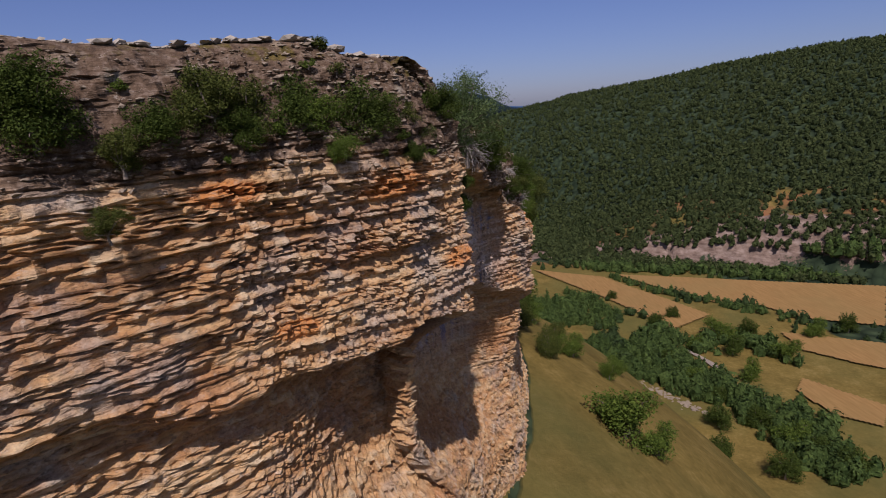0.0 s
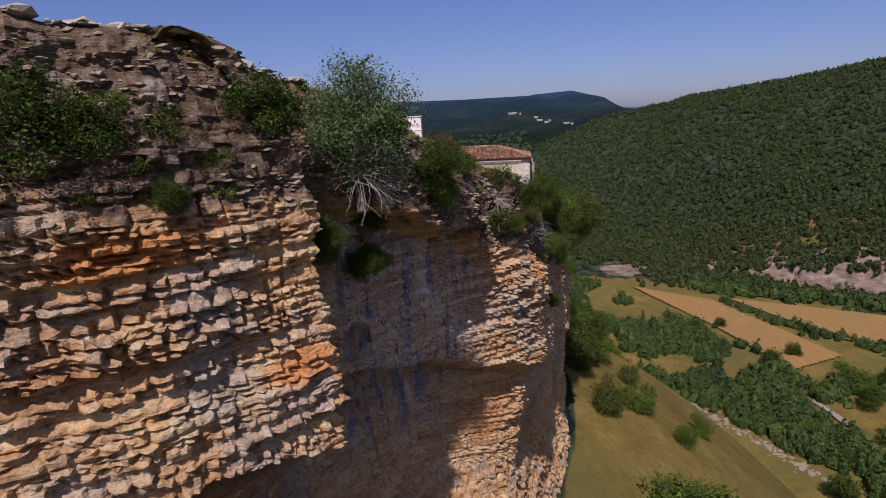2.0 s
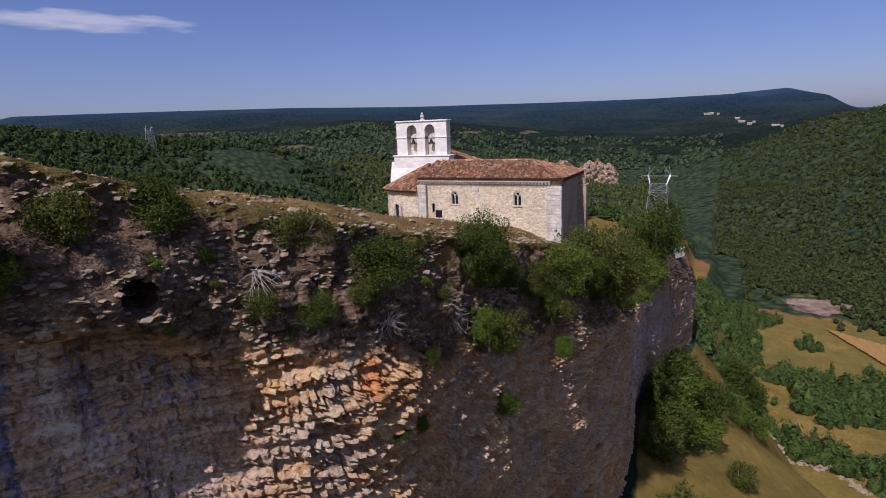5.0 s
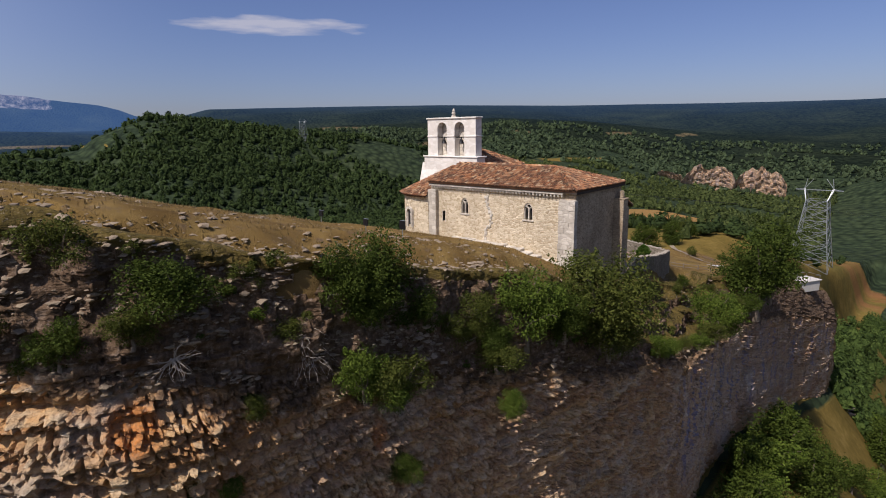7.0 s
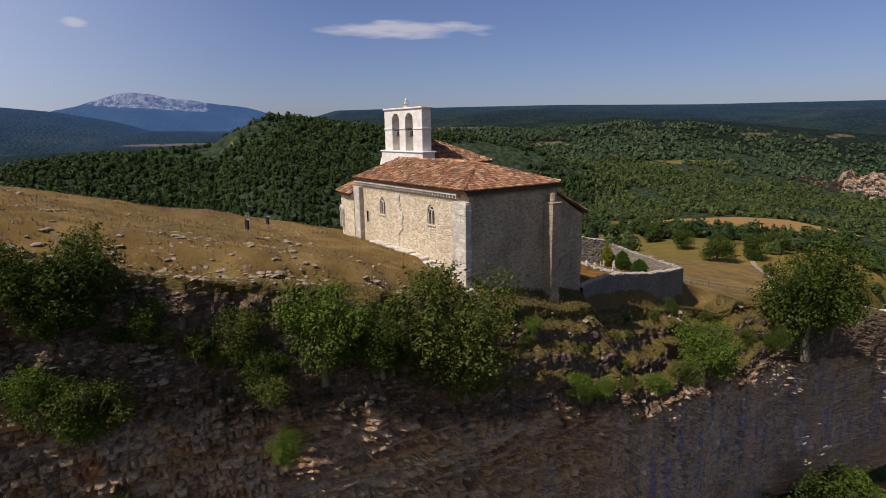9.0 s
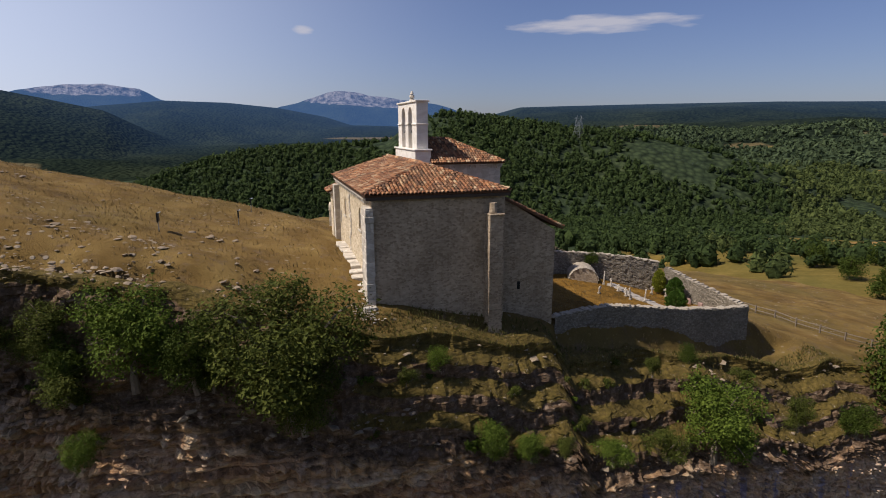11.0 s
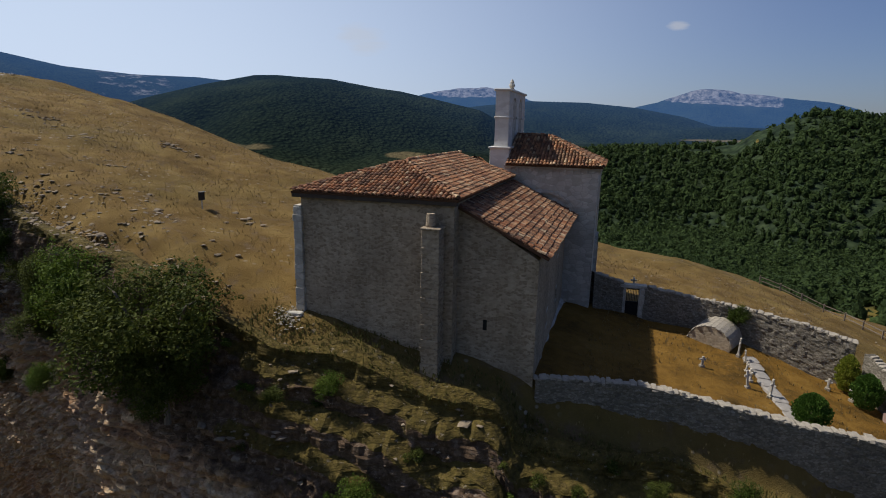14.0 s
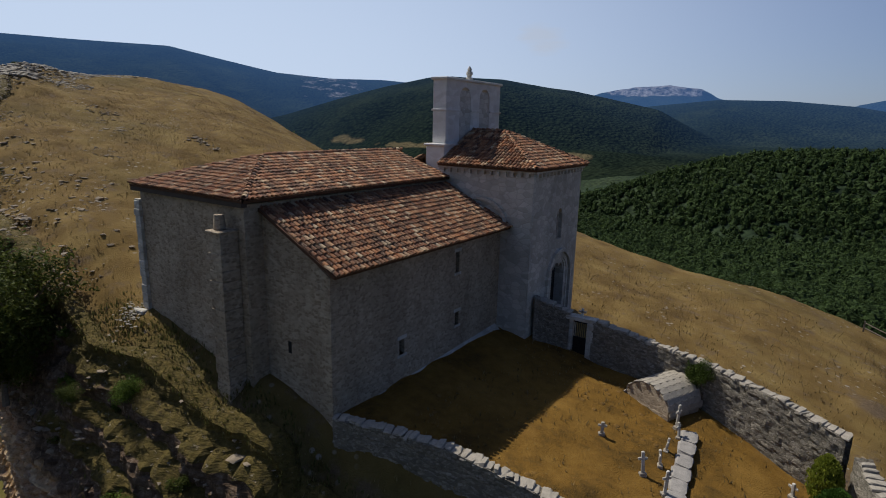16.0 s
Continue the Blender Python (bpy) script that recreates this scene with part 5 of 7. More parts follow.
def make_plant(name, label, category, seed, leaf_material, leaves=2600, blobs=13, flat=0.95, leaf=0.05, stem=0.95, tall=1.0, bark=BARK, loose=0.35):
    """A shrub or tree with a crown of radius 1 whose middle is at the origin, and a stem that reaches down."""
    rng = random.Random(seed)
    ob = thing(name, label, category)
    pts, faces, centres = crown_arrays(seed, leaves, blobs, flat, leaf, tall, loose)
    crown = new("crown", mesh_from("crown", pts, faces, leaf_material))
    crown.parent = ob
    bm = bmesh.new()
    foot = Vector((0, 0, -stem))
    fork = Vector((rng.uniform(-0.1, 0.1), rng.uniform(-0.1, 0.1), -0.45))
    tube([foot, foot.lerp(fork, 0.5) + Vector((rng.uniform(-0.05, 0.05), rng.uniform(-0.05, 0.05), 0)), fork], [0.085, 0.065, 0.05], 7, bm)
    for c in centres[:9]:
        c = Vector(c)
        mid = fork.lerp(c, 0.5) + Vector((rng.uniform(-0.08, 0.08), rng.uniform(-0.08, 0.08), rng.uniform(-0.1, 0.02)))
        tube([fork, mid, c, c * 1.3], [0.04, 0.026, 0.015, 0.004], 5, bm)
    part("trunk", bm, bark, ob)
    return ob


def set_plant(model, x, y, z, r, spin, group=""):
    ob = copy_thing(model, Matrix.Translation((x, y, z)) @ Matrix.Rotation(spin, 4, "Z") @ Matrix.Diagonal((r * (0.88 + 0.3 * hashed(np.float64(y), np.float64(x))), r * (0.88 + 0.3 * hashed(np.float64(x), np.float64(r))), r * (0.8 + 0.3 * hashed(np.float64(x), np.float64(y))), 1)))
    return tagged(ob, group=group)


def remove_model(model):
    for o in (*model.children_recursive, model):
        bpy.data.objects.remove(o)


MODELS = {
    "d": [make_plant("shrub", "dense dark green juniper shrub clinging to the cliff top", "shrub", 11, LEAF_DARK, 6500, 24),
          make_plant("shrub", "dark green oak shrub rooted in the cliff edge", "shrub", 12, LEAF_DARK, 6500, 24, 1.0)],
    "g": [make_plant("shrub", "bright green leafy shrub on the rocky slope", "shrub", 13, LEAF_GREEN, 6000, 22)],
    "o": [make_plant("shrub", "loose olive-green bush with thin pale branches", "shrub", 14, LEAF_OLIVE, 5000, 20, 0.95, loose=0.6),
          make_plant("shrub", "sparse grey-green bush hanging over the rock", "shrub", 15, LEAF_OLIVE, 4400, 18, 0.9, loose=0.7)],
    "r": [make_plant("shrub", "browned half-dead shrub on the cliff edge", "shrub", 16, make_leaf("rusty_leaves", (0.06, 0.03, 0.012), (0.17, 0.09, 0.04)), 1600, 10)],
}
BIG = {
    "o": make_plant("tree", "broad olive-green tree growing from the cliff edge", "tree", 21, LEAF_OLIVE, 8500, 24, 1.0, 0.045, 1.25, loose=0.5),
    "g": make_plant("tree", "fresh green young tree on the cliff edge", "tree", 22, LEAF_GREEN, 7000, 22, 1.0, 0.05, 1.2),
    "f": make_plant("tree", "airy feathery grey-green tree on the cliff top", "tree", 25, LEAF_FEATHER, 12000, 30, 1.25, 0.034, 1.3, loose=0.65),
    "d": make_plant("tree", "dense dark green tree standing on the cliff edge", "tree", 23, LEAF_DARK, 9000, 28, 1.0, 0.045, 1.2),
}
# where the shrubs stand: place of the crown's middle, its radius and kind, from west to east
WEST = [
    (-69.7, 22.8, 8.7, 0.7, "o"), (-69.2, 24.9, 12.9, 1.5, "d"), (-68.6, 22.4, 11.2, 0.8, "o"), (-65.5, 21.0, 12.6, 1.2, "o"), (-63.8, 19.1, 12.5, 1.6, "o"),
    (-62.8, 17.1, 12.7, 1.4, "d"), (-62.6, 14.9, 10.6, 0.7, "g"), (-60.8, 15.1, 12.3, 1.5, "d"), (-61.9, 15.8, 12.0, 1.3, "g"), (-59.4, 13.4, 12.2, 1.1, "d"), (-58.0, 12.3, 11.6, 0.9, "o"), (-57.0, 11.2, 11.2, 0.8, "d"), (-64.9, 19.0, 11.8, 1.2, "d"), (-67.0, 21.6, 12.2, 1.2, "d"), (-59.0, 11.5, 10.0, 0.6, "d"), (-58.6, 13.0, 12.8, 0.6, "g"),
    (-55.1, 9.2, 8.1, 0.5, "d"), (-55.0, 12.4, 12.1, 0.9, "o"), (-54.6, 10.4, 9.8, 0.5, "g"), (-53.7, 8.6, 7.7, 0.7, "d"), (-55.4, 9.9, 12.6, 1.3, "d"), (-56.5, 10.4, 9.7, 0.6, "g"), (-51.6, 10.4, 7.4, 0.9, "o"), (-50.7, 10.2, 6.4, 0.8, "g"), (-65.3, 20.0, 13.1, 1.5, "o"), (-69.3, 25.0, 13.8, 1.2, "d"),
]
RECESS = [
    (-49.1, 8.6, 5.2, 0.9, "d"), (-48.2, 8.3, 5.3, 0.8, "d"), (-47.4, 8.6, 7.2, 0.8, "d"), (-44.6, 4.9, 7.9, 0.9, "g"),
    (-45.0, 5.6, 9.0, 1.1, "d"), (-38.3, 5.5, 7.2, 0.8, "g"), (-37.3, 5.5, 8.3, 1.0, "o"),
    (-36.4, 2.6, 5.0, 0.8, "o"), (-34.4, 1.6, 4.0, 0.9, "d"), (-33.4, 2.6, 7.4, 1.2, "o"), (-32.3, 0.5, 4.2, 0.9, "o"), (-38.5, 4.9, 9.2, 1.1, "d"), (-47.4, 7.6, 12.0, 1.3, "d"), (-45.4, 5.2, 9.9, 1.2, "d"), (-44.2, 5.2, 10.2, 1.0, "r"), (-41.8, 5.6, 9.2, 1.3, "o"),
]
MIDDLE = [
    (-31.3, -0.1, -2.9, 0.7, "d"), (-30.7, 0.3, 5.7, 1.4, "d"), (-29.8, -0.4, -3.3, 0.6, "g"), (-28.3, -0.6, -0.2, 0.6, "o"),
    (-23.3, -0.9, 4.7, 1.5, "d"), (-21.6, -1.1, 4.6, 1.7, "d"), (-22.4, -1.4, 3.4, 1.3, "d"), (-20.6, -0.4, 4.2, 1.0, "o"),
    (-23.4, -1.9, -0.1, 1.2, "g"), (-21.4, -2.4, -0.7, 1.3, "o"), (-22.3, -2.2, -1.3, 1.1, "g"), (-20.8, -1.9, -6.2, 0.9, "d"),
    (-14.2, -3.9, -4.6, 0.75, "g"), (-15.4, -2.4, 1.3, 1.3, "o"), (-14.6, -3.0, -0.4, 1.1, "d"), (-16.2, -2.2, 0.0, 0.9, "o"), (-8.3, -4.2, -1.3, 1.1, "d"), (-17.6, -0.6, 3.2, 0.6, "o"), (-19.4, -1.4, 2.0, 1.2, "d"), (-17.4, -1.9, 0.8, 1.0, "o"), (-27.4, 0.7, 5.2, 0.8, "o"), (-26.2, -0.1, 2.6, 0.8, "o"),
]
EAST = [
    (3.5, -2.6, -2.9, 0.7, "g"), (5.7, -5.2, -7.0, 1.0, "g"), (8.2, -5.6, -7.8, 0.9, "g"), (10.3, -5.8, -8.0, 0.7, "o"), (13.2, -6.3, -8.7, 0.9, "g"),
    (17.0, -6.5, -8.7, 1.2, "o"), (19.0, -2.0, -5.9, 0.7, "o"), (22.4, -1.5, -5.6, 0.6, "d"), (25.5, -3.4, -7.0, 0.7, "o"), (1.2, -4.4, -3.0, 0.6, "o"), (28.5, -5.5, -9.2, 1.1, "o"),
    (-14.5, -3.2, -1.6, 1.3, "o"), (33.5, -6.0, -10.2, 1.2, "d"),
]
TREE_A, TREE_B = (46.2, -4.2, -8.4, 5.4, "d"), (51.0, -4.8, -10.8, 3.0, "g")
TREES = [
    (-51.0, 7.9, 11.6, 2.3, "f"), (-11.8, -3.4, 0.5, 2.1, "g"), (-9.0, -4.4, -0.4, 1.7, "d"),
    (-4.7, -5.1, 0.0, 3.0, "o"), (21.8, -5.2, -8.6, 2.7, "g"), TREE_A, TREE_B, (-4.2, -5.3, -2.6, 2.0, "o"),
]
for n, (x, y, z, r, k) in enumerate(WEST + RECESS + MIDDLE + EAST):
    set_plant(MODELS[k][n % len(MODELS[k])], x, y, z - 0.1 * r, r * 1.22, n * 2.4, "shrubs along the cliff")
for n, (x, y, z, r, k) in enumerate(TREES):
    set_plant(BIG[k], x, y, z, r * 1.12, n * 1.7 + 0.4, "trees along the cliff")


pick = random.Random(5)
SMALL = [make_plant("shrub", label, "shrub", 40 + k, leaf, 620, 8, 0.85, 0.13) for k, (label, leaf) in enumerate((
    ("small dark green cushion shrub among the rocks", LEAF_DARK), ("small olive-green shrub on the rocky brow", LEAF_OLIVE), ("little bright green shrub in the rubble", LEAF_GREEN)))]
spots = BROW[0][(BROW[0][:, 0] > -76) & (BROW[0][:, 0] < 34)]
for n in range(95):
    x, y, z = (float(v) for v in spots[pick.randrange(len(spots))])
    r = pick.uniform(0.22, 0.6)
    set_plant(SMALL[n % len(SMALL)], x, y, z + 0.35 * r, r, n * 1.1, "small shrubs on the brow")


def dead_bush(x, y, z, r, seed):
    """A leafless tangle of bleached twigs hanging from the brow."""
    rng, bm = random.Random(seed), bmesh.new()
    for _ in range(30):
        way = Vector((rng.gauss(0, 0.8), rng.gauss(-0.5, 0.5), rng.gauss(-0.35, 0.6))).normalized()
        p, pts = Vector((rng.gauss(0, 0.08), rng.gauss(0, 0.08), 0)), []
        for k in range(5):
            pts.append(p.copy())
            p = p + way * r * 0.27
            way = (way + Vector((rng.gauss(0, 0.35), rng.gauss(0, 0.35), rng.gauss(-0.1, 0.3)))).normalized()
        tube(pts, [0.02, 0.016, 0.012, 0.008, 0.004], 4, bm)
    me = bpy.data.meshes.new("dead_bush")
    bm.to_mesh(me)
    bm.free()
    me.materials.append(DEADWOOD)
    ob = new("dead_bush", me)
    ob.location = (x, y, z)
    tagged(ob, "bleached leafless bush hanging over the rock face", "dead bush", "dead bushes")


for n, p in enumerate(((-51.3, 7.9, 9.6, 2.2), (-50.0, 7.6, 9.0, 1.8), (-25.5, 0.0, 1.9, 1.5), (-25.2, -0.2, 1.0, 1.5), (-31.0, 0.2, 2.6, 1.0), (-57.5, 12.8, 11.8, 1.6), (-36.5, 2.6, 6.2, 1.2))):
    dead_bush(*p, n)

# ---------------------------------------------------------------- the burial ground
WALL_PLAN = [((12.9, 1.15), -2.75), ((15.5, 1.75), -2.75), ((18.3, 2.3), -2.85), ((22.0, 2.75), -3.5), ((25.8, 3.05), -4.1), ((29.5, 3.5), -4.6), ((33.2, 4.2), -5.0)]
EAST_PLAN = [((33.2, 4.2), -5.0), ((32.9, 7.0), -4.6), ((32.2, 9.8), -4.0), ((31.3, 12.2), -3.3)]
NORTH_PLAN = [((30.8, 12.8), -2.9), ((28.2, 13.9), -2.4), ((24.5, 15.5), -2.15), ((21.5, 16.0), -1.9), ((18.6, 16.25), -1.5)]
STUB_PLAN = [((17.1, 16.4), -1.4), ((15.6, 16.2), -1.0), ((14.9, 15.9), -0.7)]


def resample(plan, step):
    pts = np.array([(*p, z) for p, z in plan])
    s = np.concatenate([[0], np.cumsum(np.hypot(*np.diff(pts[:, :2], axis=0).T))])
    q = np.linspace(0, s[-1], max(2, int(s[-1] / step) + 1))
    return np.stack([np.interp(q, s, pts[:, k]) for k in range(3)], 1)


def drystone_wall(name, label, plan, thick, seed):
    """A wall of rough courses: a body with every stone of its faces proud or sunken, and single cap stones."""
    p = resample(plan, 0.13)
    t = np.gradient(p[:, :2], axis=0)
    t /= np.linalg.norm(t, axis=1, keepdims=True)
    n = np.stack([-t[:, 1], t[:, 0]], 1)
    foot = np.minimum(plateau(p[:, 0], p[:, 1]), plateau(p[:, 0] + n[:, 0], p[:, 1] + n[:, 1])) - 1.5
    rows, s = 34, np.arange(len(p)) * 0.13
    out = []
    for side in (-1, 1):
        f = np.linspace(0, 1, rows)[:, None]
        z = foot[None] + (p[:, 2] - foot)[None] * f
        k = np.floor(z / 0.16 + 0.3 * np.sin(s[None] * 0.9))
        j = np.floor(s[None] / (0.2 + 0.2 * hashed(k, seed)) + 5 * hashed(k, seed + 1))
        proud = (hashed(k, j, seed + 2) - 0.5) * 0.07
        d = thick / 2 * (1 + 0.25 * (1 - f)) + proud
        out.append(np.stack([p[None, :, 0] + n[None, :, 0] * d * side, p[None, :, 1] + n[None, :, 1] * d * side, z], -1))
    a, b = out
    pts = np.concatenate([a, b[::-1]])
    me = mesh_from(name, pts.reshape(-1, 3), grid_faces(*pts.shape[:2])[:, ::-1], DRYWALL)
    body = tagged(new(name, me), label, "wall", kind="structure")
    rng = random.Random(seed)
    length = 0.0
    while length < s[-1] - 0.3:
        w = rng.uniform(0.16, 0.4)
        i = min(int((length + w / 2) / 0.13), len(p) - 1)
        ob = new("cap_stone", CAPS[rng.randrange(len(CAPS))])
        ob.parent = body
        ob.matrix_local = Matrix.Translation((p[i, 0], p[i, 1], p[i, 2] + rng.uniform(-0.03, 0.06))) @ Matrix.Rotation(math.atan2(t[i, 1], t[i, 0]) + rng.gauss(0, 0.16), 4, "Z") @ Matrix.Rotation(rng.gauss(0, 0.1), 4, "X") @ Matrix.Diagonal((w, thick * rng.uniform(0.75, 1.15), rng.uniform(0.07, 0.2), 1))
        length += w * 0.93
    return body


def rough_stone(seed, material=STONE):
    bm, rng = bmesh.new(), random.Random(seed)
    bmesh.ops.create_cube(bm, size=1.0)
    bmesh.ops.bevel(bm, geom=list(bm.edges), offset=0.14, segments=1, affect="EDGES")
    for v in bm.verts:
        v.co += Vector((rng.gauss(0, 0.05), rng.gauss(0, 0.05), rng.gauss(0, 0.05)))
    me = bpy.data.meshes.new("stone")
    bm.to_mesh(me)
    bm.free()
    me.materials.append(material)
    return me


CAPSTONE = plain("pale_lichened_coping", (0.31, 0.27, 0.215), 0.9, 0.35, 5.0, bump=0.8)
CAPS = [rough_stone(k, CAPSTONE) for k in range(5)]
drystone_wall("cemetery_wall", "grey rubble graveyard wall with pale coping stones", WALL_PLAN, 0.55, 3)
drystone_wall("cemetery_wall", "low graveyard wall with pale coping stones", EAST_PLAN, 0.6, 4)
drystone_wall("cemetery_wall", "mossy dark graveyard wall beside the gate", NORTH_PLAN, 0.6, 5)
drystone_wall("cemetery_wall", "ruined stub of graveyard wall against the tower", STUB_PLAN, 0.8, 6)

gate = thing("gate", "dark iron graveyard gate between stone posts under a cross", "gate")
for x, y in ((17.15, 16.35), (18.45, 16.2)):
    part("gate_post", box(x - 0.2, x + 0.2, y - 0.28, y + 0.28, -4.6, -1.7), ASHLAR, gate, bevel=0.03)
part("lintel", box(16.9, 18.75, 15.95, 16.55, -1.7, -1.45), ASHLAR, gate, bevel=0.03)
part("panel", box(17.36, 18.24, 16.22, 16.27, -4.0, -2.75), IRON, gate, "solid lower sheet of the gate")
part("rail", box(17.36, 18.24, 16.2, 16.29, -1.86, -1.78), IRON, gate)
for k in range(8):
    part("bar", box(17.4 + k * 0.112, 17.43 + k * 0.112, 16.235, 16.255, -2.75, -1.8), IRON, gate)
bm = box(17.76, 17.88, 16.2, 16.3, -1.45, -0.95)
box(17.6, 18.04, 16.2, 16.3, -1.22, -1.1, bm)
part("cross", bm, ASHLAR, gate, "little stone cross")

# vaulted tomb against the northern wall
tomb = thing("tomb", "barrel-vaulted stone tomb with weathered slabs", "tomb")
ta = math.atan2(12.2 - 13.6, 24.2 - 21.1)
place = Matrix.Translation((22.65, 12.9, -4.5)) @ Matrix.Rotation(ta, 4, "Z")
bm = prism([(-1.3, 0), (1.3, 0), (1.3, 2.4), (-1.3, 2.4)], -0.6, 0.35)
for j in range(12):
    a, b = math.pi * j / 12, math.pi * (j + 1) / 12
    ring = [(0, 0.35), (-1.3 * math.cos(a), 0.35 + 1.15 * math.sin(a)), (-1.3 * math.cos(b), 0.35 + 1.15 * math.sin(b))]
    solid([(x, 0.03, z) for x, z in ring] + [(x, 2.4, z) for x, z in ring], [(2, 1, 0), (3, 4, 5), (0, 1, 4, 3), (1, 2, 5, 4), (2, 0, 3, 5)], bm)
body = part("body", bm, SHADED, tomb, "grey plastered end of the tomb")
body.matrix_local = place
slab = rough_stone(31, CAPSTONE)
for j in range(14):
    for k in range(5):
        a = math.pi * (j + 0.5) / 14
        ob = new("slab", slab)
        ob.parent = tomb
        ob.matrix_local = place @ Matrix.Translation((-1.36 * math.cos(a), 0.2 + k * 0.5 + 0.1 * (j % 2), 0.35 + 1.2 * math.sin(a))) @ Matrix.Rotation(a - math.pi / 2, 4, "Y") @ Matrix.Diagonal((0.31, 0.5, 0.08, 1))

# grave crosses
def grave_cross(x, y, tall, lean, spin, seed):
    z = float(plateau(x, y)) - 0.05
    ob = thing("grave_cross", "white weathered stone grave cross, slightly tilted", "grave cross", (x, y, z), "grave crosses")
    ob.rotation_euler = (lean, 0.3 * lean, spin)
    ob.scale = (0.85, 0.85, 0.85)
    part("plinth", box(-0.17, 0.17, -0.13, 0.13, -0.3, 0.2), CAPSTONE, ob, bevel=0.03)
    bm = prism([(-0.09, -0.06), (0.09, -0.06), (0.07, 0.06), (-0.07, 0.06)], 0.2, tall)
    box(-0.24, 0.24, -0.04, 0.04, tall * 0.66, tall * 0.66 + 0.14, bm)
    part("cross", bm, ASHLAR, ob, bevel=0.02)


for n, row in enumerate(((21.75, 8.95, 0.85, 0.08), (24.0, 7.6, 1.25, -0.12), (25.0, 7.0, 1.35, 0.05), (24.3, 12.1, 1.5, 0.04), (24.6, 11.3, 1.0, -0.1), (24.35, 9.9, 0.9, 0.12), (24.4, 8.8, 1.0, -0.08), (26.4, 14.6, 1.3, 0.0), (30.2, 10.6, 1.1, 0.06), (29.2, 11.4, 0.9, -0.1))):
    grave_cross(row[0], row[1], row[2], row[3], 0.4 + 0.25 * n, n)
# row of flat slabs from the tomb to the outer wall
path = thing("slab_path", "row of flat grey stone slabs in the grass", "path", kind="structure")
flag = rough_stone(50, plain("grey_flagstone", (0.27, 0.245, 0.22), 0.9, 0.3, 3.0, bump=0.7))
for k in range(9):
    x, y = 24.95 + 0.09 * k, 11.6 - k * 0.93
    ob = new("slab", flag)
    ob.parent = path
    ob.matrix_local = Matrix.Translation((x, y, float(plateau(x, y)) + 0.07)) @ Matrix.Rotation(0.1 + 0.03 * math.sin(k * 5), 4, "Z") @ Matrix.Diagonal((0.72 + 0.08 * math.sin(k * 3), 0.95, 0.22, 1))
for k in range(3):
    x, y = 31.3 + 0.25 * k, 8.8 - 1.2 * k
    ob = tagged(new("headstone", rough_stone(60 + k, plain("reddish_headstone", (0.3, 0.2, 0.17), 0.8))), "small upright headstone against the low wall", "headstone", "headstones")
    ob.matrix_basis = Matrix.Translation((x, y, float(plateau(x, y)) + 0.22)) @ Matrix.Rotation(0.3, 4, "Z") @ Matrix.Diagonal((0.16, 0.45, 0.6, 1))


def cypress(x, y, tall, wide, leaf, label, seed):
    z = float(plateau(x, y))
    ob = thing("cypress", label, "shrub", (x, y, z))
    rng = np.random.default_rng(seed)
    n = 5200
    h = rng.random(n) ** 0.8
    r = np.sin(np.pi * np.clip(h * 0.86 + 0.12, 0, 1)) ** 0.7 * (0.72 + 0.3 * rng.random(n)) * (1 + 0.2 * np.sin(h * 23 + 3 * rng.random(n)))
    a = rng.random(n) * 2 * np.pi
    at = np.stack([r * np.cos(a) * wide, r * np.sin(a) * wide, 0.1 + h * tall], 1)
    up = np.stack([np.cos(a) * 0.35, np.sin(a) * 0.35, np.ones(n)], 1) + rng.normal(0, 0.25, (n, 3))
    up /= np.linalg.norm(up, axis=1, keepdims=True)
    side = np.cross(up, rng.normal(0, 1, (n, 3)))
    side /= np.linalg.norm(side, axis=1, keepdims=True)
    L = 0.13
    pts = np.stack([at - side * 0.03, at + up * L * 0.5 - side * 0.045, at + up * L, at + up * L * 0.5 + side * 0.045], 1)
    crown = new("crown", mesh_from("crown", pts.reshape(-1, 3), np.arange(n * 4).reshape(-1, 4), leaf))
    crown.parent = ob
    part("trunk", tube([(0, 0, -0.2), (0, 0, tall * 0.6)], [0.09, 0.03]), BARK, ob)


cypress(26.3, 4.7, 1.75, 0.75, HEDGE, "rounded bright green cypress in the graveyard", 1)
cypress(30.6, 9.9, 2.0, 0.7, HEDGE, "dense green cypress by the low wall", 2)
cypress(30.2, 11.7, 2.2, 0.55, YELLOW, "yellow-green golden cypress by the low wall", 3)
set_plant(MODELS["d"][0], 24.6, 14.9, -2.6, 0.85, 1.0)


# ---------------------------------------------------------------- woods, trees and fields of the valley
def unit_ball(level):
    bm = bmesh.new()
    bmesh.ops.create_icosphere(bm, subdivisions=level, radius=1.0)
    pts = np.array([v.co[:] for v in bm.verts])
    faces = np.array([[v.index for v in f.verts] for f in bm.faces])
    bm.free()
    return pts, faces


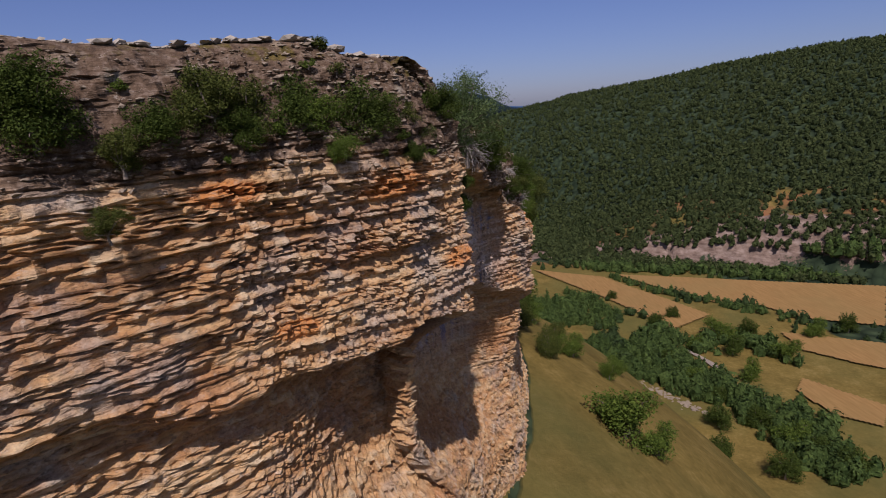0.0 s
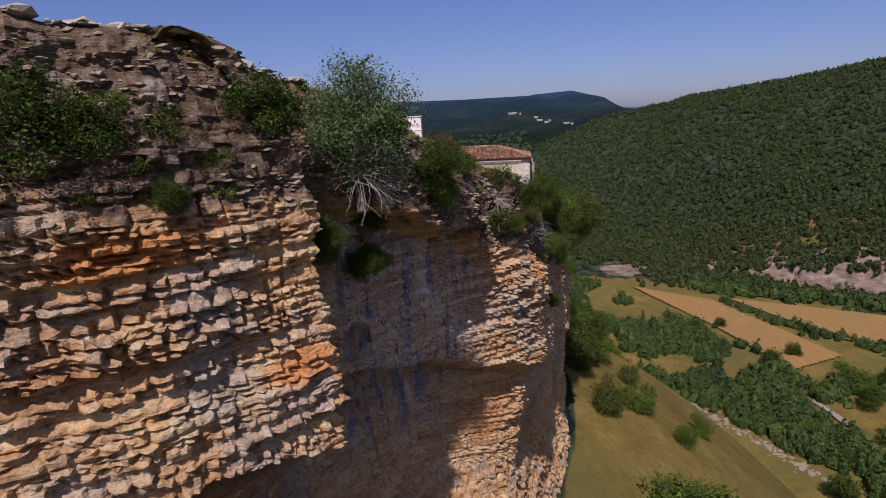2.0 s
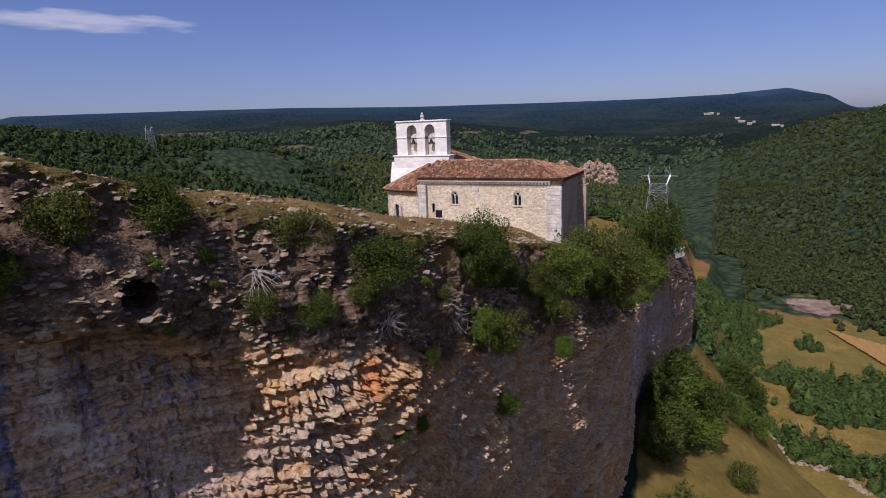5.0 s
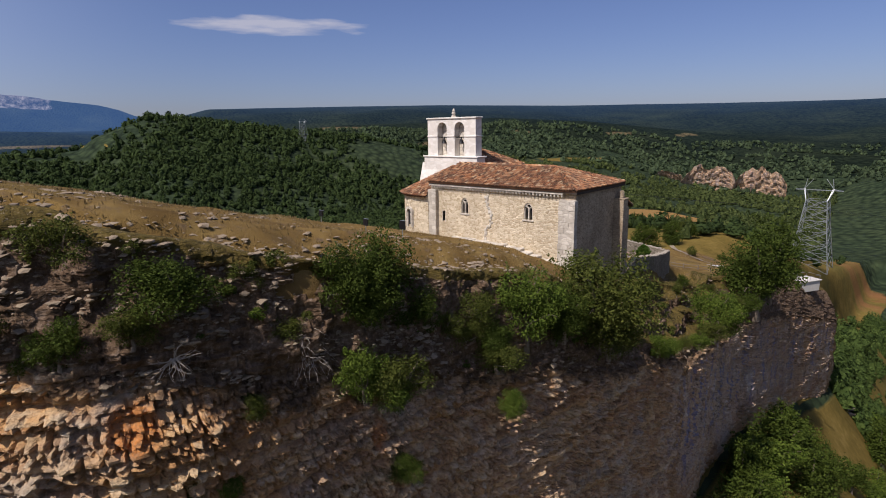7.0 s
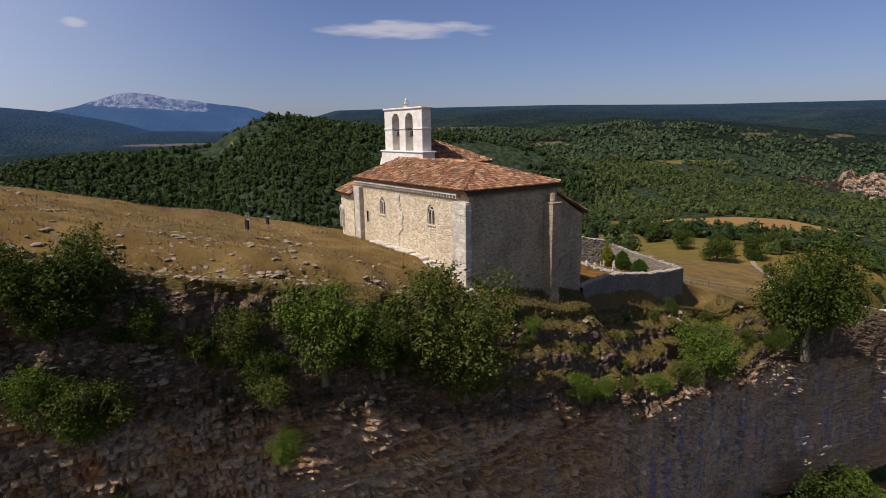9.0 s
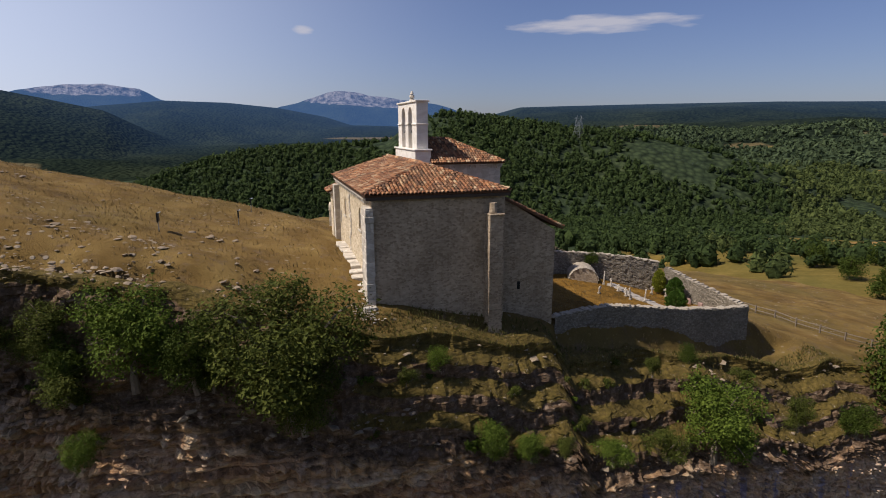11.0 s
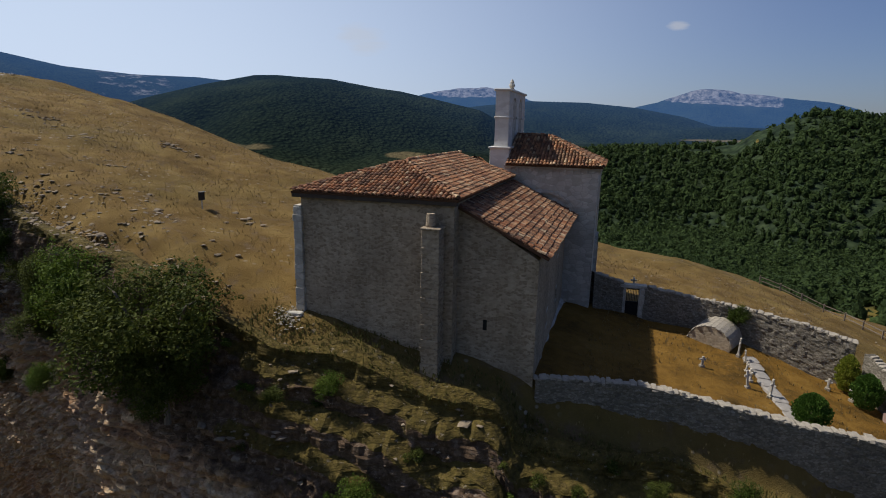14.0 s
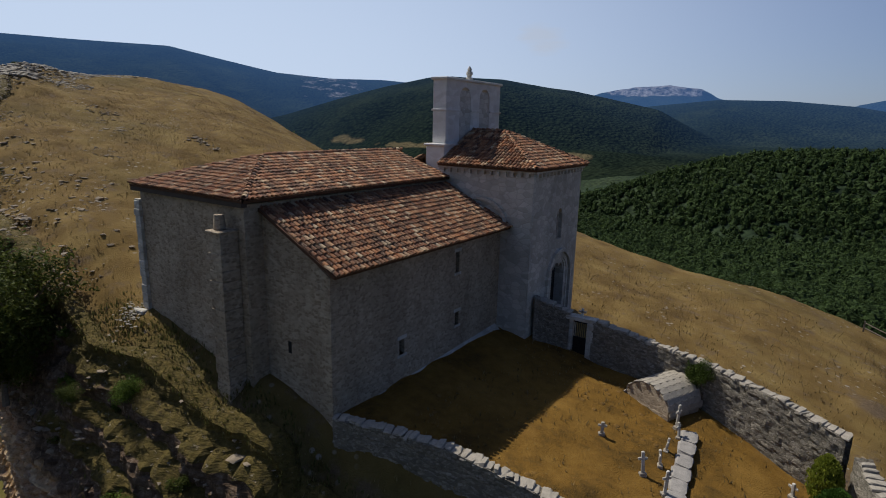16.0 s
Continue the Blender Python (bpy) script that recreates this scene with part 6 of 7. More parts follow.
def woods(name, label, x, y, size, sprays, seed, material=LEAF_FAR, tall=1.25, level=1):
    """Many small tree crowns in one mesh: a lumpy core of each own shape under a ragged coat of leaf sprays."""
    rng = np.random.default_rng(seed)
    ball, tri = unit_ball(level)
    n, m = len(x), len(ball)
    z = country(x, y)
    wide = np.stack([rng.uniform(0.75, 1.2, n), rng.uniform(0.75, 1.2, n), tall * rng.uniform(0.75, 1.35, n)], 1) * size[:, None]
    pointed = (rng.random(n) < 0.4)[:, None]
    wave = rng.normal(0, 1, (n, 3, 3))
    wave *= (np.array([2.6, 4.2, 6.5]) / np.linalg.norm(wave, axis=2))[..., None]
    phase = rng.random((n, 3)) * 6.28

    def shaped(way, reach):
        lump = 1 + (np.sin(np.einsum("nkc,nmc->nkm", wave, way) + phase[..., None]) * np.array([0.2, 0.17, 0.13])[None, :, None]).sum(1)
        at = way * (lump * reach)[..., None] * wide[:, None]
        at[..., :2] *= np.where(pointed, np.clip(0.9 - 0.65 * way[..., 2], 0.12, 1.2), 1.0)[..., None]
        return at + np.stack([x, y, z + size * 0.75], 1)[:, None]

    pts = shaped(np.broadcast_to(ball, (n, m, 3)), 0.8 * np.ones((n, m)))
    faces = tri[None] + (np.arange(n) * m)[:, None, None]
    pts, faces = pts.reshape(-1, 3), faces.reshape(-1, 3)
    way = rng.normal(0, 1, (n, sprays, 3))
    way[..., 2] = np.abs(way[..., 2]) * 1.2 - 0.35
    way /= np.linalg.norm(way, axis=2, keepdims=True)
    at = shaped(way, rng.uniform(0.72, 1.08, (n, sprays)))
    big = (size * 1.5 / math.sqrt(sprays))[:, None, None] * rng.uniform(0.7, 1.4, (n, sprays, 1))
    u = np.cross(way, rng.normal(0, 1, (n, sprays, 3)))
    u /= np.linalg.norm(u, axis=2, keepdims=True) + 1e-9
    v = np.cross(way, u) + 0.45 * rng.normal(0, 1, (n, sprays, 3))
    leaf = np.stack([at + u * big * 0.9, at - u * big * 0.6 + v * big, at - u * big * 0.6 - v * big], 2).reshape(-1, 3)
    faces = np.concatenate([faces, len(pts) + np.arange(len(leaf)).reshape(-1, 3)])
    me = mesh_from(name, np.concatenate([pts, leaf]), faces, material)
    return tagged(new(name, me), label, "woods", kind="stuff")


def scatter(n, az0, az1, r0, r1, seed, keep):
    rng = np.random.default_rng(seed)
    az, r = np.radians(rng.uniform(az0, az1, n)), np.exp(rng.uniform(math.log(r0), math.log(r1), n))
    x, y = r * np.sin(az), r * np.cos(az)
    ok = keep(x, y, rng.random(n))
    return x[ok], y[ok]


FIELDS = [
    ("tan stubble field in the valley", [(263, -64), (238, -102), (163, -131), (149, -106), (175, -97), (201, -90)]),
    ("broad harvested golden field in the valley", [(241, -111), (181, -238), (134, -197), (150, -170), (173, -160), (181, -141), (222, -120)]),
    ("small ploughed field beside the stream", [(137, -150), (117, -183), (96, -165), (105, -157), (118, -147)]),
    ("small dry field by the track", [(95, -131), (72, -144), (61, -134), (70, -124), (87, -123)]),
    ("long tan field among the woods", [(283, 178), (339, 187), (404, 182), (474, 172), (490, 151), (508, 127), (458, 135), (391, 138), (330, 142), (290, 152)]),
]


def within(x, y, outline, grow=0.0):
    c = np.mean(outline, axis=0)
    hit = np.zeros(np.shape(x), bool)
    pts = [(c[0] + (a - c[0]) * (1 + grow), c[1] + (b - c[1]) * (1 + grow)) for a, b in outline]
    for (ax, ay), (bx, by) in zip(pts, pts[1:] + pts[:1]):
        cross = ((ay > y) != (by > y)) & (x < (bx - ax) * (y - ay) / (by - ay + 1e-9) + ax)
        hit ^= cross
    return hit


def free_of_fields(x, y, grow=0.12):
    ok = np.ones(np.shape(x), bool)
    for _, outline in FIELDS:
        ok &= ~within(x, y, outline, grow)
    return ok


n = Nodes("stubble_field")
furrow = n.noise(0.5, 4, 0.6, (0.25, 2.2, 1))
STUBBLE = n.done(n.mix(n.ramp(n.noise(0.03, 4), [(0.4, 0.0), (0.65, 0.5)]), n.ramp(furrow, [(0.3, (0.21, 0.118, 0.04)), (0.7, (0.29, 0.17, 0.062))]), (0.21, 0.14, 0.05)), 0.95, furrow, 0.2, 0.12, spec=0.05)
for label, outline in FIELDS:
    lo, hi = np.min(outline, axis=0), np.max(outline, axis=0)
    fx, fy = np.meshgrid(np.arange(lo[0] - 2, hi[0] + 2, 1.0), np.arange(lo[1] - 2, hi[1] + 2, 1.0))
    fz = country(fx, fy) + 0.9
    faces = grid_faces(*fx.shape)
    mid = np.stack([fx.ravel()[faces].mean(1), fy.ravel()[faces].mean(1)], 1)
    faces = faces[within(mid[:, 0], mid[:, 1], outline)]
    tagged(new("field", mesh_from("field", np.stack([fx, fy, fz], -1).reshape(-1, 3), faces, STUBBLE, True)), label, "field", kind="structure")

def north(x, y, u):
    r, az = np.hypot(x, y), np.degrees(np.arctan2(x, y))
    east = smooth(46, 56, az)
    dense = smooth(100, 165, r) * (1 - east) + east * ((0.5 + 0.4 * smooth(340, 440, r)) * smooth(168, 190, r) * (rough(x, y, 50, 3, 79) > -0.18) + 0.01)
    return (inside(x, y) > 12) & (u < dense) & free_of_fields(x, y, 0.1) & (rough(x, y, 130, 3, 71) + u * 0.4 > -0.16) & (cleared(x, y, country(x, y)) < 0.45) & ~((az < 12) & (r > 740))


for count, r0, r1, lo, hi, sprays, seed, place in (
        (11500, 100, 250, 1.2, 2.4, 54, 1, "on the valley slopes"), (12500, 250, 430, 1.5, 2.9, 30, 31, "across the valley"), (24000, 420, 800, 1.7, 3.4, 16, 4, "covering the hills beyond the church")):
    x, y = scatter(count, -58, 85, r0, r1, seed, north)
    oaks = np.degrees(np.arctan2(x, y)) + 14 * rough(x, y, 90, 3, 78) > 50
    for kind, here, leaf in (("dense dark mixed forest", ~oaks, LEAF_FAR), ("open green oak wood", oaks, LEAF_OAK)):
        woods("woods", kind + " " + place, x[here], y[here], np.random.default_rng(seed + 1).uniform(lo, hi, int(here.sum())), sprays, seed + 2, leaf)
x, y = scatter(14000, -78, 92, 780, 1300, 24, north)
woods("woods", "far forest on the plateau, paled with painted haze", x, y, np.random.default_rng(25).uniform(2.6, 5.2, len(x)), 8, 26, LEAF_HAZED, tall=1.0)
hillside = lambda x, y, u: free_of_fields(x, y, 0.1) & (inside(x, y) < -20) & (rough(x, y, 60, 3, 73) + smooth(290, 420, np.hypot(x, y)) * 0.75 + u * 0.5 > 0.24)
x, y = scatter(21000, 80, 150, 285, 900, 7, hillside)
woods("scrub", "dark oak scrub dotted over the southern hillside", x, y, np.random.default_rng(8).uniform(1.1, 2.6, len(x)), 18, 9, LEAF_SCRUB)
low = lambda x, y, u: (inside(x, y) < -60) & (x > 60) & (country(x, y) < -80) & free_of_fields(x, y, 0.06) & (rough(x, y, 34, 3, 75) + u * 0.3 > 0.22)
x, y = scatter(3200, 78, 150, 62, 285, 10, low)
woods("thicket", "dark green trees and hedges along the valley stream", x, y, np.random.default_rng(11).uniform(1.2, 3.0, len(x)), 40, 12)
east = lambda x, y, u: (inside(x, y) > 4) & free_of_fields(x, y)
def grove_along(points, spread, n, seed):
    rng = np.random.default_rng(seed)
    p = resample([(q, 0) for q in points], 1.0)[:, :2]
    at = p[rng.integers(0, len(p), n)] + rng.normal(0, spread, (n, 2))
    return at[:, 0], at[:, 1]


for k, (points, spread, count, lo, hi) in enumerate((
        ([(238, -107), (200, -124), (172, -148), (150, -165)], 1.6, 70, 1.0, 2.4),
        ([(262, -95), (232, -160), (190, -246)], 3.5, 210, 1.6, 3.4),
        ([(150, -95), (128, -106), (134, -126), (112, -135)], 5.0, 60, 1.6, 3.6),
        ([(106, -15), (114, -9), (124, -3), (138, 2)], 4.5, 170, 1.5, 2.8),
        ([(75, -112), (60, -110), (40, -104)], 4.0, 60, 1.5, 3.2))):
    x, y = grove_along(points, spread, count, 40 + k)
    woods("thicket", "dark trees and hedges along the valley floor", x, y, np.random.default_rng(50 + k).uniform(lo, hi, len(x)), 60, 60 + k, LEAF_VALLEY)
VALLEY_WOOD = [(127, -8), (126, -26), (136, -40), (126, -56), (102, -73), (70, -92), (40, -98), (38, -110), (75, -112), (105, -101), (146, -96), (200, -80), (250, -56), (285, -30), (275, 0), (200, 4), (150, 0)]
rng = np.random.default_rng(91)
x, y = rng.uniform(38, 286, 5200), rng.uniform(-112, 4, 5200)
keep = within(x, y, VALLEY_WOOD) & (rough(x, y, 26, 3, 77) > -0.22)
woods("thicket", "mixed pines and oaks filling the valley below the cliff", x[keep], y[keep], np.random.default_rng(92).uniform(1.1, 2.0, int(keep.sum())) * (1 + 0.9 * np.random.default_rng(94).random(int(keep.sum())) ** 3), 90, 93, LEAF_VALLEY, tall=1.5)
x, y = scatter(260, 50, 88, 120, 400, 13, east)
woods("grove", "scattered round oaks on the dry meadow", x, y, np.random.default_rng(14).uniform(1.6, 3.0, len(x)), 60, 15, tall=0.9)

# single trees of the slope below the cliff
SLOPE_TREES = [(-13, -19, 5.6, "g"), (-14, -24, 3.4, "g"), (75, -20, 4.6, "g"), (58, -9, 4.6, "g"), (48, -9, 4.6, "d"), (39, -9, 5.0, "g"), (34, -7, 4.0, "d"), (30, -11, 4.4, "g"),
               (25, -10, 4.0, "d"), (20, -9, 3.5, "o"), (97, -20, 5.0, "d"), (104, -19, 5.0, "d"), (126, -20, 5.4, "d"), (115, -17, 5.0, "g"), (118, -24, 5.0, "d"), (14, -15, 3.0, "g"), (16, -19, 3.0, "g"),
               (23, -31, 3.4, "g"), (28, -19, 3.0, "o"), (11, -25, 2.6, "g"), (44, -14, 3.6, "d"), (54, -13, 4.2, "d"), (64, -17, 4.4, "d"), (84, -24, 4.4, "g"), (8, -12, 3.2, "o"), (34, -14, 3.4, "g"), (42, -88, 5.4, "d"), (60, -40, 2.6, "o"), (95, -45, 3.0, "g")]
VALLEY_TREES = [(155, -100, 5.5, "d"), (127, -105, 5.2, "g"), (163, -112, 4.8, "d"), (136, -120, 5.6, "g"), (135, -133, 5.6, "d"), (111, -135, 5.8, "g"), (130, -161, 6.0, "g"), (132, -178, 5.6, "d"), (51, -74, 4.8, "d"), (68, -96, 4.8, "d"),
                (57, -100, 5.0, "g"), (51, -105, 4.8, "d"), (42, -108, 5.6, "d"), (154, -98, 4.8, "d"), (197, -93, 4.0, "d"), (120, -118, 4.8, "d"), (98, -112, 4.6, "g"), (84, -92, 4.6, "d"), (70, -84, 4.4, "d"), (100, -90, 4.8, "g"), (118, -88, 5.0, "d")]
SLOPE_TREES += VALLEY_TREES
VALLEY = {
    "o": make_plant("tree", "olive-green tree on the slope below the cliff", "tree", 31, LEAF_OLIVE, 3200, 20, 1.0, 0.07, 1.1, loose=0.5),
    "g": make_plant("tree", "fresh green leafy tree on the valley slope", "tree", 32, LEAF_GREEN, 3200, 20, 1.0, 0.07, 1.1),
    "d": make_plant("tree", "dense dark green tree in the valley", "tree", 33, LEAF_DARK, 3400, 22, 1.05, 0.07, 1.1),
}
for k, (x, y, r, kind) in enumerate(SLOPE_TREES):
    r = r * (0.7 + 0.45 * float(hashed(np.float64(x), np.float64(y), np.float64(3))))
    z = float(country(np.array([x]), np.array([y]))[0])
    set_plant(VALLEY[kind], x, y, z + r * 0.85, r, k * 1.3, "trees below the cliff")
TREES_EAST = [(93, 31, 3.6, "d"), (100, 27, 3.2, "d"), (112, 26, 2.6, "d"), (119, 29, 2.6, "o"), (101, 44, 3.0, "d"), (109, 57, 3.2, "d"), (134, 50, 3.0, "d"), (132, 60, 3.0, "d"), (120, 67, 3.2, "d"), (85, 17, 1.4, "o"), (96, 14, 1.2, "o"), (128, 40, 2.4, "d"), (150, 44, 3.0, "d"), (160, 56, 3.2, "d")]
for k, (x, y, r, kind) in enumerate(TREES_EAST):
    set_plant(VALLEY[kind], x, y, (float(plateau(x, y)) if x < 98 else float(country(np.array([x]), np.array([y]))[0])) + r * 0.8, r, k * 2.1, "oaks on the meadow")
for model in [m for ms in MODELS.values() for m in ms] + list(BIG.values()) + list(VALLEY.values()) + SMALL:
    remove_model(model)


# ---------------------------------------------------------------- loose stones and dry tufts
def strewn(name, label, x, y, size, seed, material, lift=0.08, ground_of=plateau):
    rng = np.random.default_rng(seed)
    ball, faces = unit_ball(1)
    n = len(x)
    pts = ball[None] * (1 + 0.28 * rng.normal(0, 1, (n, len(ball), 1))) * (size[:, None] * np.stack([rng.uniform(0.8, 1.6, n), rng.uniform(0.8, 1.6, n), rng.uniform(0.25, 0.6, n)], 1))[:, None]
    a = rng.random(n) * 6.28
    c, s = np.cos(a)[:, None], np.sin(a)[:, None]
    pts = np.stack([pts[..., 0] * c - pts[..., 1] * s, pts[..., 0] * s + pts[..., 1] * c, pts[..., 2]], -1)
    pts += np.stack([x, y, ground_of(x, y) + size * lift], 1)[:, None]
    f = faces[None] + (np.arange(n) * len(ball))[:, None, None]
    return tagged(new(name, mesh_from(name, pts.reshape(-1, 3), f.reshape(-1, 3), material)), label, "stones", kind="stuff")


rng = np.random.default_rng(77)
x = rng.uniform(-75, 45, 3000)
v = rng.exponential(1.5, len(x)) * (1 + 1.2 * smooth(-45, -60, x))
keep = (v < 9) & (rough(x, v, 6, 3, 81) > -0.12 + 0.25 * smooth(-4, 3, x)) & (x < -4)
x, v = x[keep], v[keep]
strewn("loose_stones", "pale broken limestone along the brow", x, top_edge(x) + v, 0.05 + 0.14 * rng.random(len(x)) ** 3, 1, STONE)
x, y = rng.uniform(-45, 60, 1500), rng.uniform(0, 50, 1500)
keep = (y > top_edge(x)) & ~((x > -1.5) & (x < 34) & (y < 24)) & (rough(x, y, 8, 3, 83) > 0.1)
strewn("loose_stones", "scattered stones on the dry grass", x[keep], y[keep], 0.04 + 0.09 * rng.random(int(keep.sum())) ** 3, 2, STONE)
x = rng.uniform(-78, -50, 2600)
v = rng.uniform(0, 9, len(x))
strewn("loose_stones", "bleached rubble crowning the cliff", x, top_edge(x) + v, 0.06 + 0.2 * rng.random(len(x)) ** 3, 3, CAPSTONE)


def strewn_on(name, label, spots, size, seed, material):
    heights = spots[:, 2]
    return strewn(name, label, spots[:, 0], spots[:, 1], size, seed, material, 0.1, lambda x, y: heights)


spots = BROW[0]
western = spots[(spots[:, 0] > -80) & (spots[:, 0] < -18)]
western = western[rng.permutation(len(western))]
part_a = western[:5200]
strewn_on("loose_stones", "broken limestone rubble on the brow of the cliff", part_a[rough(part_a[:, 0], part_a[:, 2] * 3, 3.0, 3, 85) > -0.1], 0.05 + 0.16 * rng.random(int((rough(part_a[:, 0], part_a[:, 2] * 3, 3.0, 3, 85) > -0.1).sum())) ** 2.2, 7, STONE)
eastern = spots[(spots[:, 0] > -18) & (spots[:, 0] < 42)]
eastern = eastern[rng.permutation(len(eastern))]
part_b = eastern[:500]
part_b = part_b[rough(part_b[:, 0], part_b[:, 2] * 2, 4.0, 3, 86) > 0.08]
strewn_on("loose_stones", "grey rocks breaking through the grassy brow", part_b, 0.07 + 0.2 * rng.random(len(part_b)) ** 2.5, 8, STONE)


x = rng.uniform(-66, -49, 900)
strewn("loose_stones", "pile of bleached boulders crowning the promontory", x, top_edge(x) + rng.uniform(-0.3, 3.4, 900), 0.09 + 0.3 * rng.random(900) ** 2.4, 14, CAPSTONE, 0.3)
x, y = rng.normal(-0.2, 0.35, 160), rng.normal(-0.5, 0.35, 160)
keep = ~((x > -0.1) & (y > -0.1))
strewn("loose_stones", "white rubble at the foot of the church corner", x[keep], y[keep], 0.03 + 0.06 * rng.random(int(keep.sum())) ** 2, 12, CAPSTONE)
for cx, cy, spread, count in ((-22, 9, 1.6, 60), (-30, 14, 1.8, 70), (-16, 5, 1.2, 50), (-12, 3.4, 0.9, 40), (-38, 16, 2.6, 110), (-9, 8, 0.8, 24), (-26, 20, 1.6, 50)):
    x, y = cx + rng.normal(0, spread, count), cy + rng.normal(0, spread * 0.5, count)
    strewn("loose_stones", "low outcrop of weathered stones in the dry grass", x, y, 0.05 + 0.2 * rng.random(count) ** 3.5, int(cx * cy) % 97, STONE)


def tufts(name, label, x, y, tall, seed, material, ground_of=plateau):
    rng = np.random.default_rng(seed)
    n, blades = len(x), 5
    z = ground_of(x, y)
    a = rng.random((n, blades)) * 6.28
    lean = rng.uniform(0.15, 0.7, (n, blades))
    h = tall[:, None] * rng.uniform(0.6, 1.2, (n, blades))
    tip = np.stack([x[:, None] + np.cos(a) * lean * h, y[:, None] + np.sin(a) * lean * h, z[:, None] + h], -1)
    off = 0.18 * h
    p = np.stack([x[:, None] - np.sin(a) * off, y[:, None] + np.cos(a) * off, z[:, None] - 0.05 + 0 * h], -1)
    q = np.stack([x[:, None] + np.sin(a) * off, y[:, None] - np.cos(a) * off, z[:, None] - 0.05 + 0 * h], -1)
    pts = np.stack([p, q, tip], 2)
    return tagged(new(name, mesh_from(name, pts.reshape(-1, 3), np.arange(n * blades * 3).reshape(-1, 3), material)), label, "grass", kind="stuff")


STRAW = make_leaf("dry_straw", (0.14, 0.1, 0.045), (0.34, 0.25, 0.12), 0.6)
TUFT_GREEN = make_leaf("mossy_grass", (0.06, 0.065, 0.018), (0.17, 0.15, 0.05), 0.6)
x, y = rng.uniform(-60, 40, 26000), rng.uniform(-6, 42, 26000)
keep = (y > top_edge(x)) & ~((x > 0) & (x < 15) & (y > 0.4) & (y < 23))
strewn_x, strewn_y = x[keep], y[keep]
tufts("dry_grass", "short dry straw-coloured grass", strewn_x, strewn_y, rng.uniform(0.05, 0.16, len(strewn_x)), 5, STRAW)
x, v = rng.uniform(-2, 40, 7000), rng.uniform(-0.2, 4.5, 7000)
y = top_edge(x) + v
keep = (y < 0.2 + 0.1 * np.maximum(x - 12, 0))
tufts("mossy_grass", "olive green grass on the slope below the church", x[keep], y[keep], rng.uniform(0.06, 0.2, int(keep.sum())), 6, TUFT_GREEN)

for label, spot, count, lo, hi, stuff in (
        ("dry straw-coloured grass on the rocky brow", western[5200:12000], 6800, 0.06, 0.24, STRAW),
        ("olive and straw grass on the brow below the church", eastern[1500:11000], 9500, 0.06, 0.22, TUFT_GREEN)):
    spot = spot[rough(spot[:, 0], spot[:, 2] * 2, 2.5, 3, 87) > -0.08]
    heights = spot[:, 2]
    tufts("brow_grass", label, spot[:, 0], spot[:, 1], rng.uniform(lo, hi, len(spot)), 9, stuff, lambda x, y: heights)
LEDGE = grove_along([(105, -14), (122, -22), (132, -34), (134, -48), (118, -60), (98, -72), (80, -82)], 1.3, 420, 71)
strewn("loose_stones", "line of pale rocks across the slope below the cliff", *LEDGE, 0.25 + 0.7 * rng.random(420) ** 2, 10, STONE, 0.2, country)

def ribbon(name, label, points, width, material, lift):
    p = resample([(q, 0) for q in points], 2.5)[:, :2]
    for _ in range(4):
        p[1:-1] = (p[:-2] + p[1:-1] * 2 + p[2:]) / 4
    t = np.gradient(p, axis=0)
    t /= np.linalg.norm(t, axis=1, keepdims=True)
    side = np.stack([-t[:, 1], t[:, 0]], 1)
    w = width * (1 + 0.5 * rough(p[:, 0], p[:, 1], 9, 3, 91))
    rows = []
    for f in np.linspace(-0.5, 0.5, 5):
        q = p + side * (w * f)[:, None]
        rows.append(np.stack([q[:, 0], q[:, 1], np.maximum(country(q[:, 0], q[:, 1]), np.where((inside(q[:, 0], q[:, 1]) > 5) & (q[:, 0] < 103), plateau(q[:, 0], q[:, 1]), -500)) + lift], 1))
    return tagged(new(name, mesh_from(name, np.stack(rows, 0).reshape(-1, 3), grid_faces(5, len(p)), material, True)), label, "track", kind="structure")


GRAVEL = plain("pale_gravel", (0.24, 0.195, 0.145), 0.95, 0.3, 0.6, bump=0.8)
ribbon("stream_bed", "dry pale gravel bed of the valley stream", [(128, -101), (112, -105), (92, -103), (80, -110), (64, -112)], 2.4, GRAVEL, 0.7)

ribbon("track", "pale earth track winding over the dry meadow", [(98, 26), (88, 20), (79, 14), (77, 10), (80, 4), (86, 0)], 1.1, GRAVEL, 0.12)

# ---------------------------------------------------------------- pylon and wires, fence, lamps, far village
pylon = thing("pylon", "grey steel lattice power pylon", "pylon", (200, 10.5, float(country(np.array([200.0]), np.array([10.5]))[0]) - 1))


def strut(name, a, b, r):
    part(name, tube([a, b], [r, r], 4), STEEL, pylon)


levels = [(0, 8.0), (6, 7.2), (12, 6.4), (18, 5.6), (23, 5.0), (28, 4.5), (32, 4.0)]
for (z0, w0), (z1, w1) in zip(levels, levels[1:]):
    c0, c1 = [(-w0, -w0, z0), (w0, -w0, z0), (w0, w0, z0), (-w0, w0, z0)], [(-w1, -w1, z1), (w1, -w1, z1), (w1, w1, z1), (-w1, w1, z1)]
    for k in range(4):
        strut("leg", c0[k], c1[k], 0.2)
        strut("brace", c0[k], c1[(k + 1) % 4], 0.12)
        strut("brace", c0[(k + 1) % 4], c1[k], 0.12)
        strut("brace", c1[k], c1[(k + 1) % 4], 0.12)
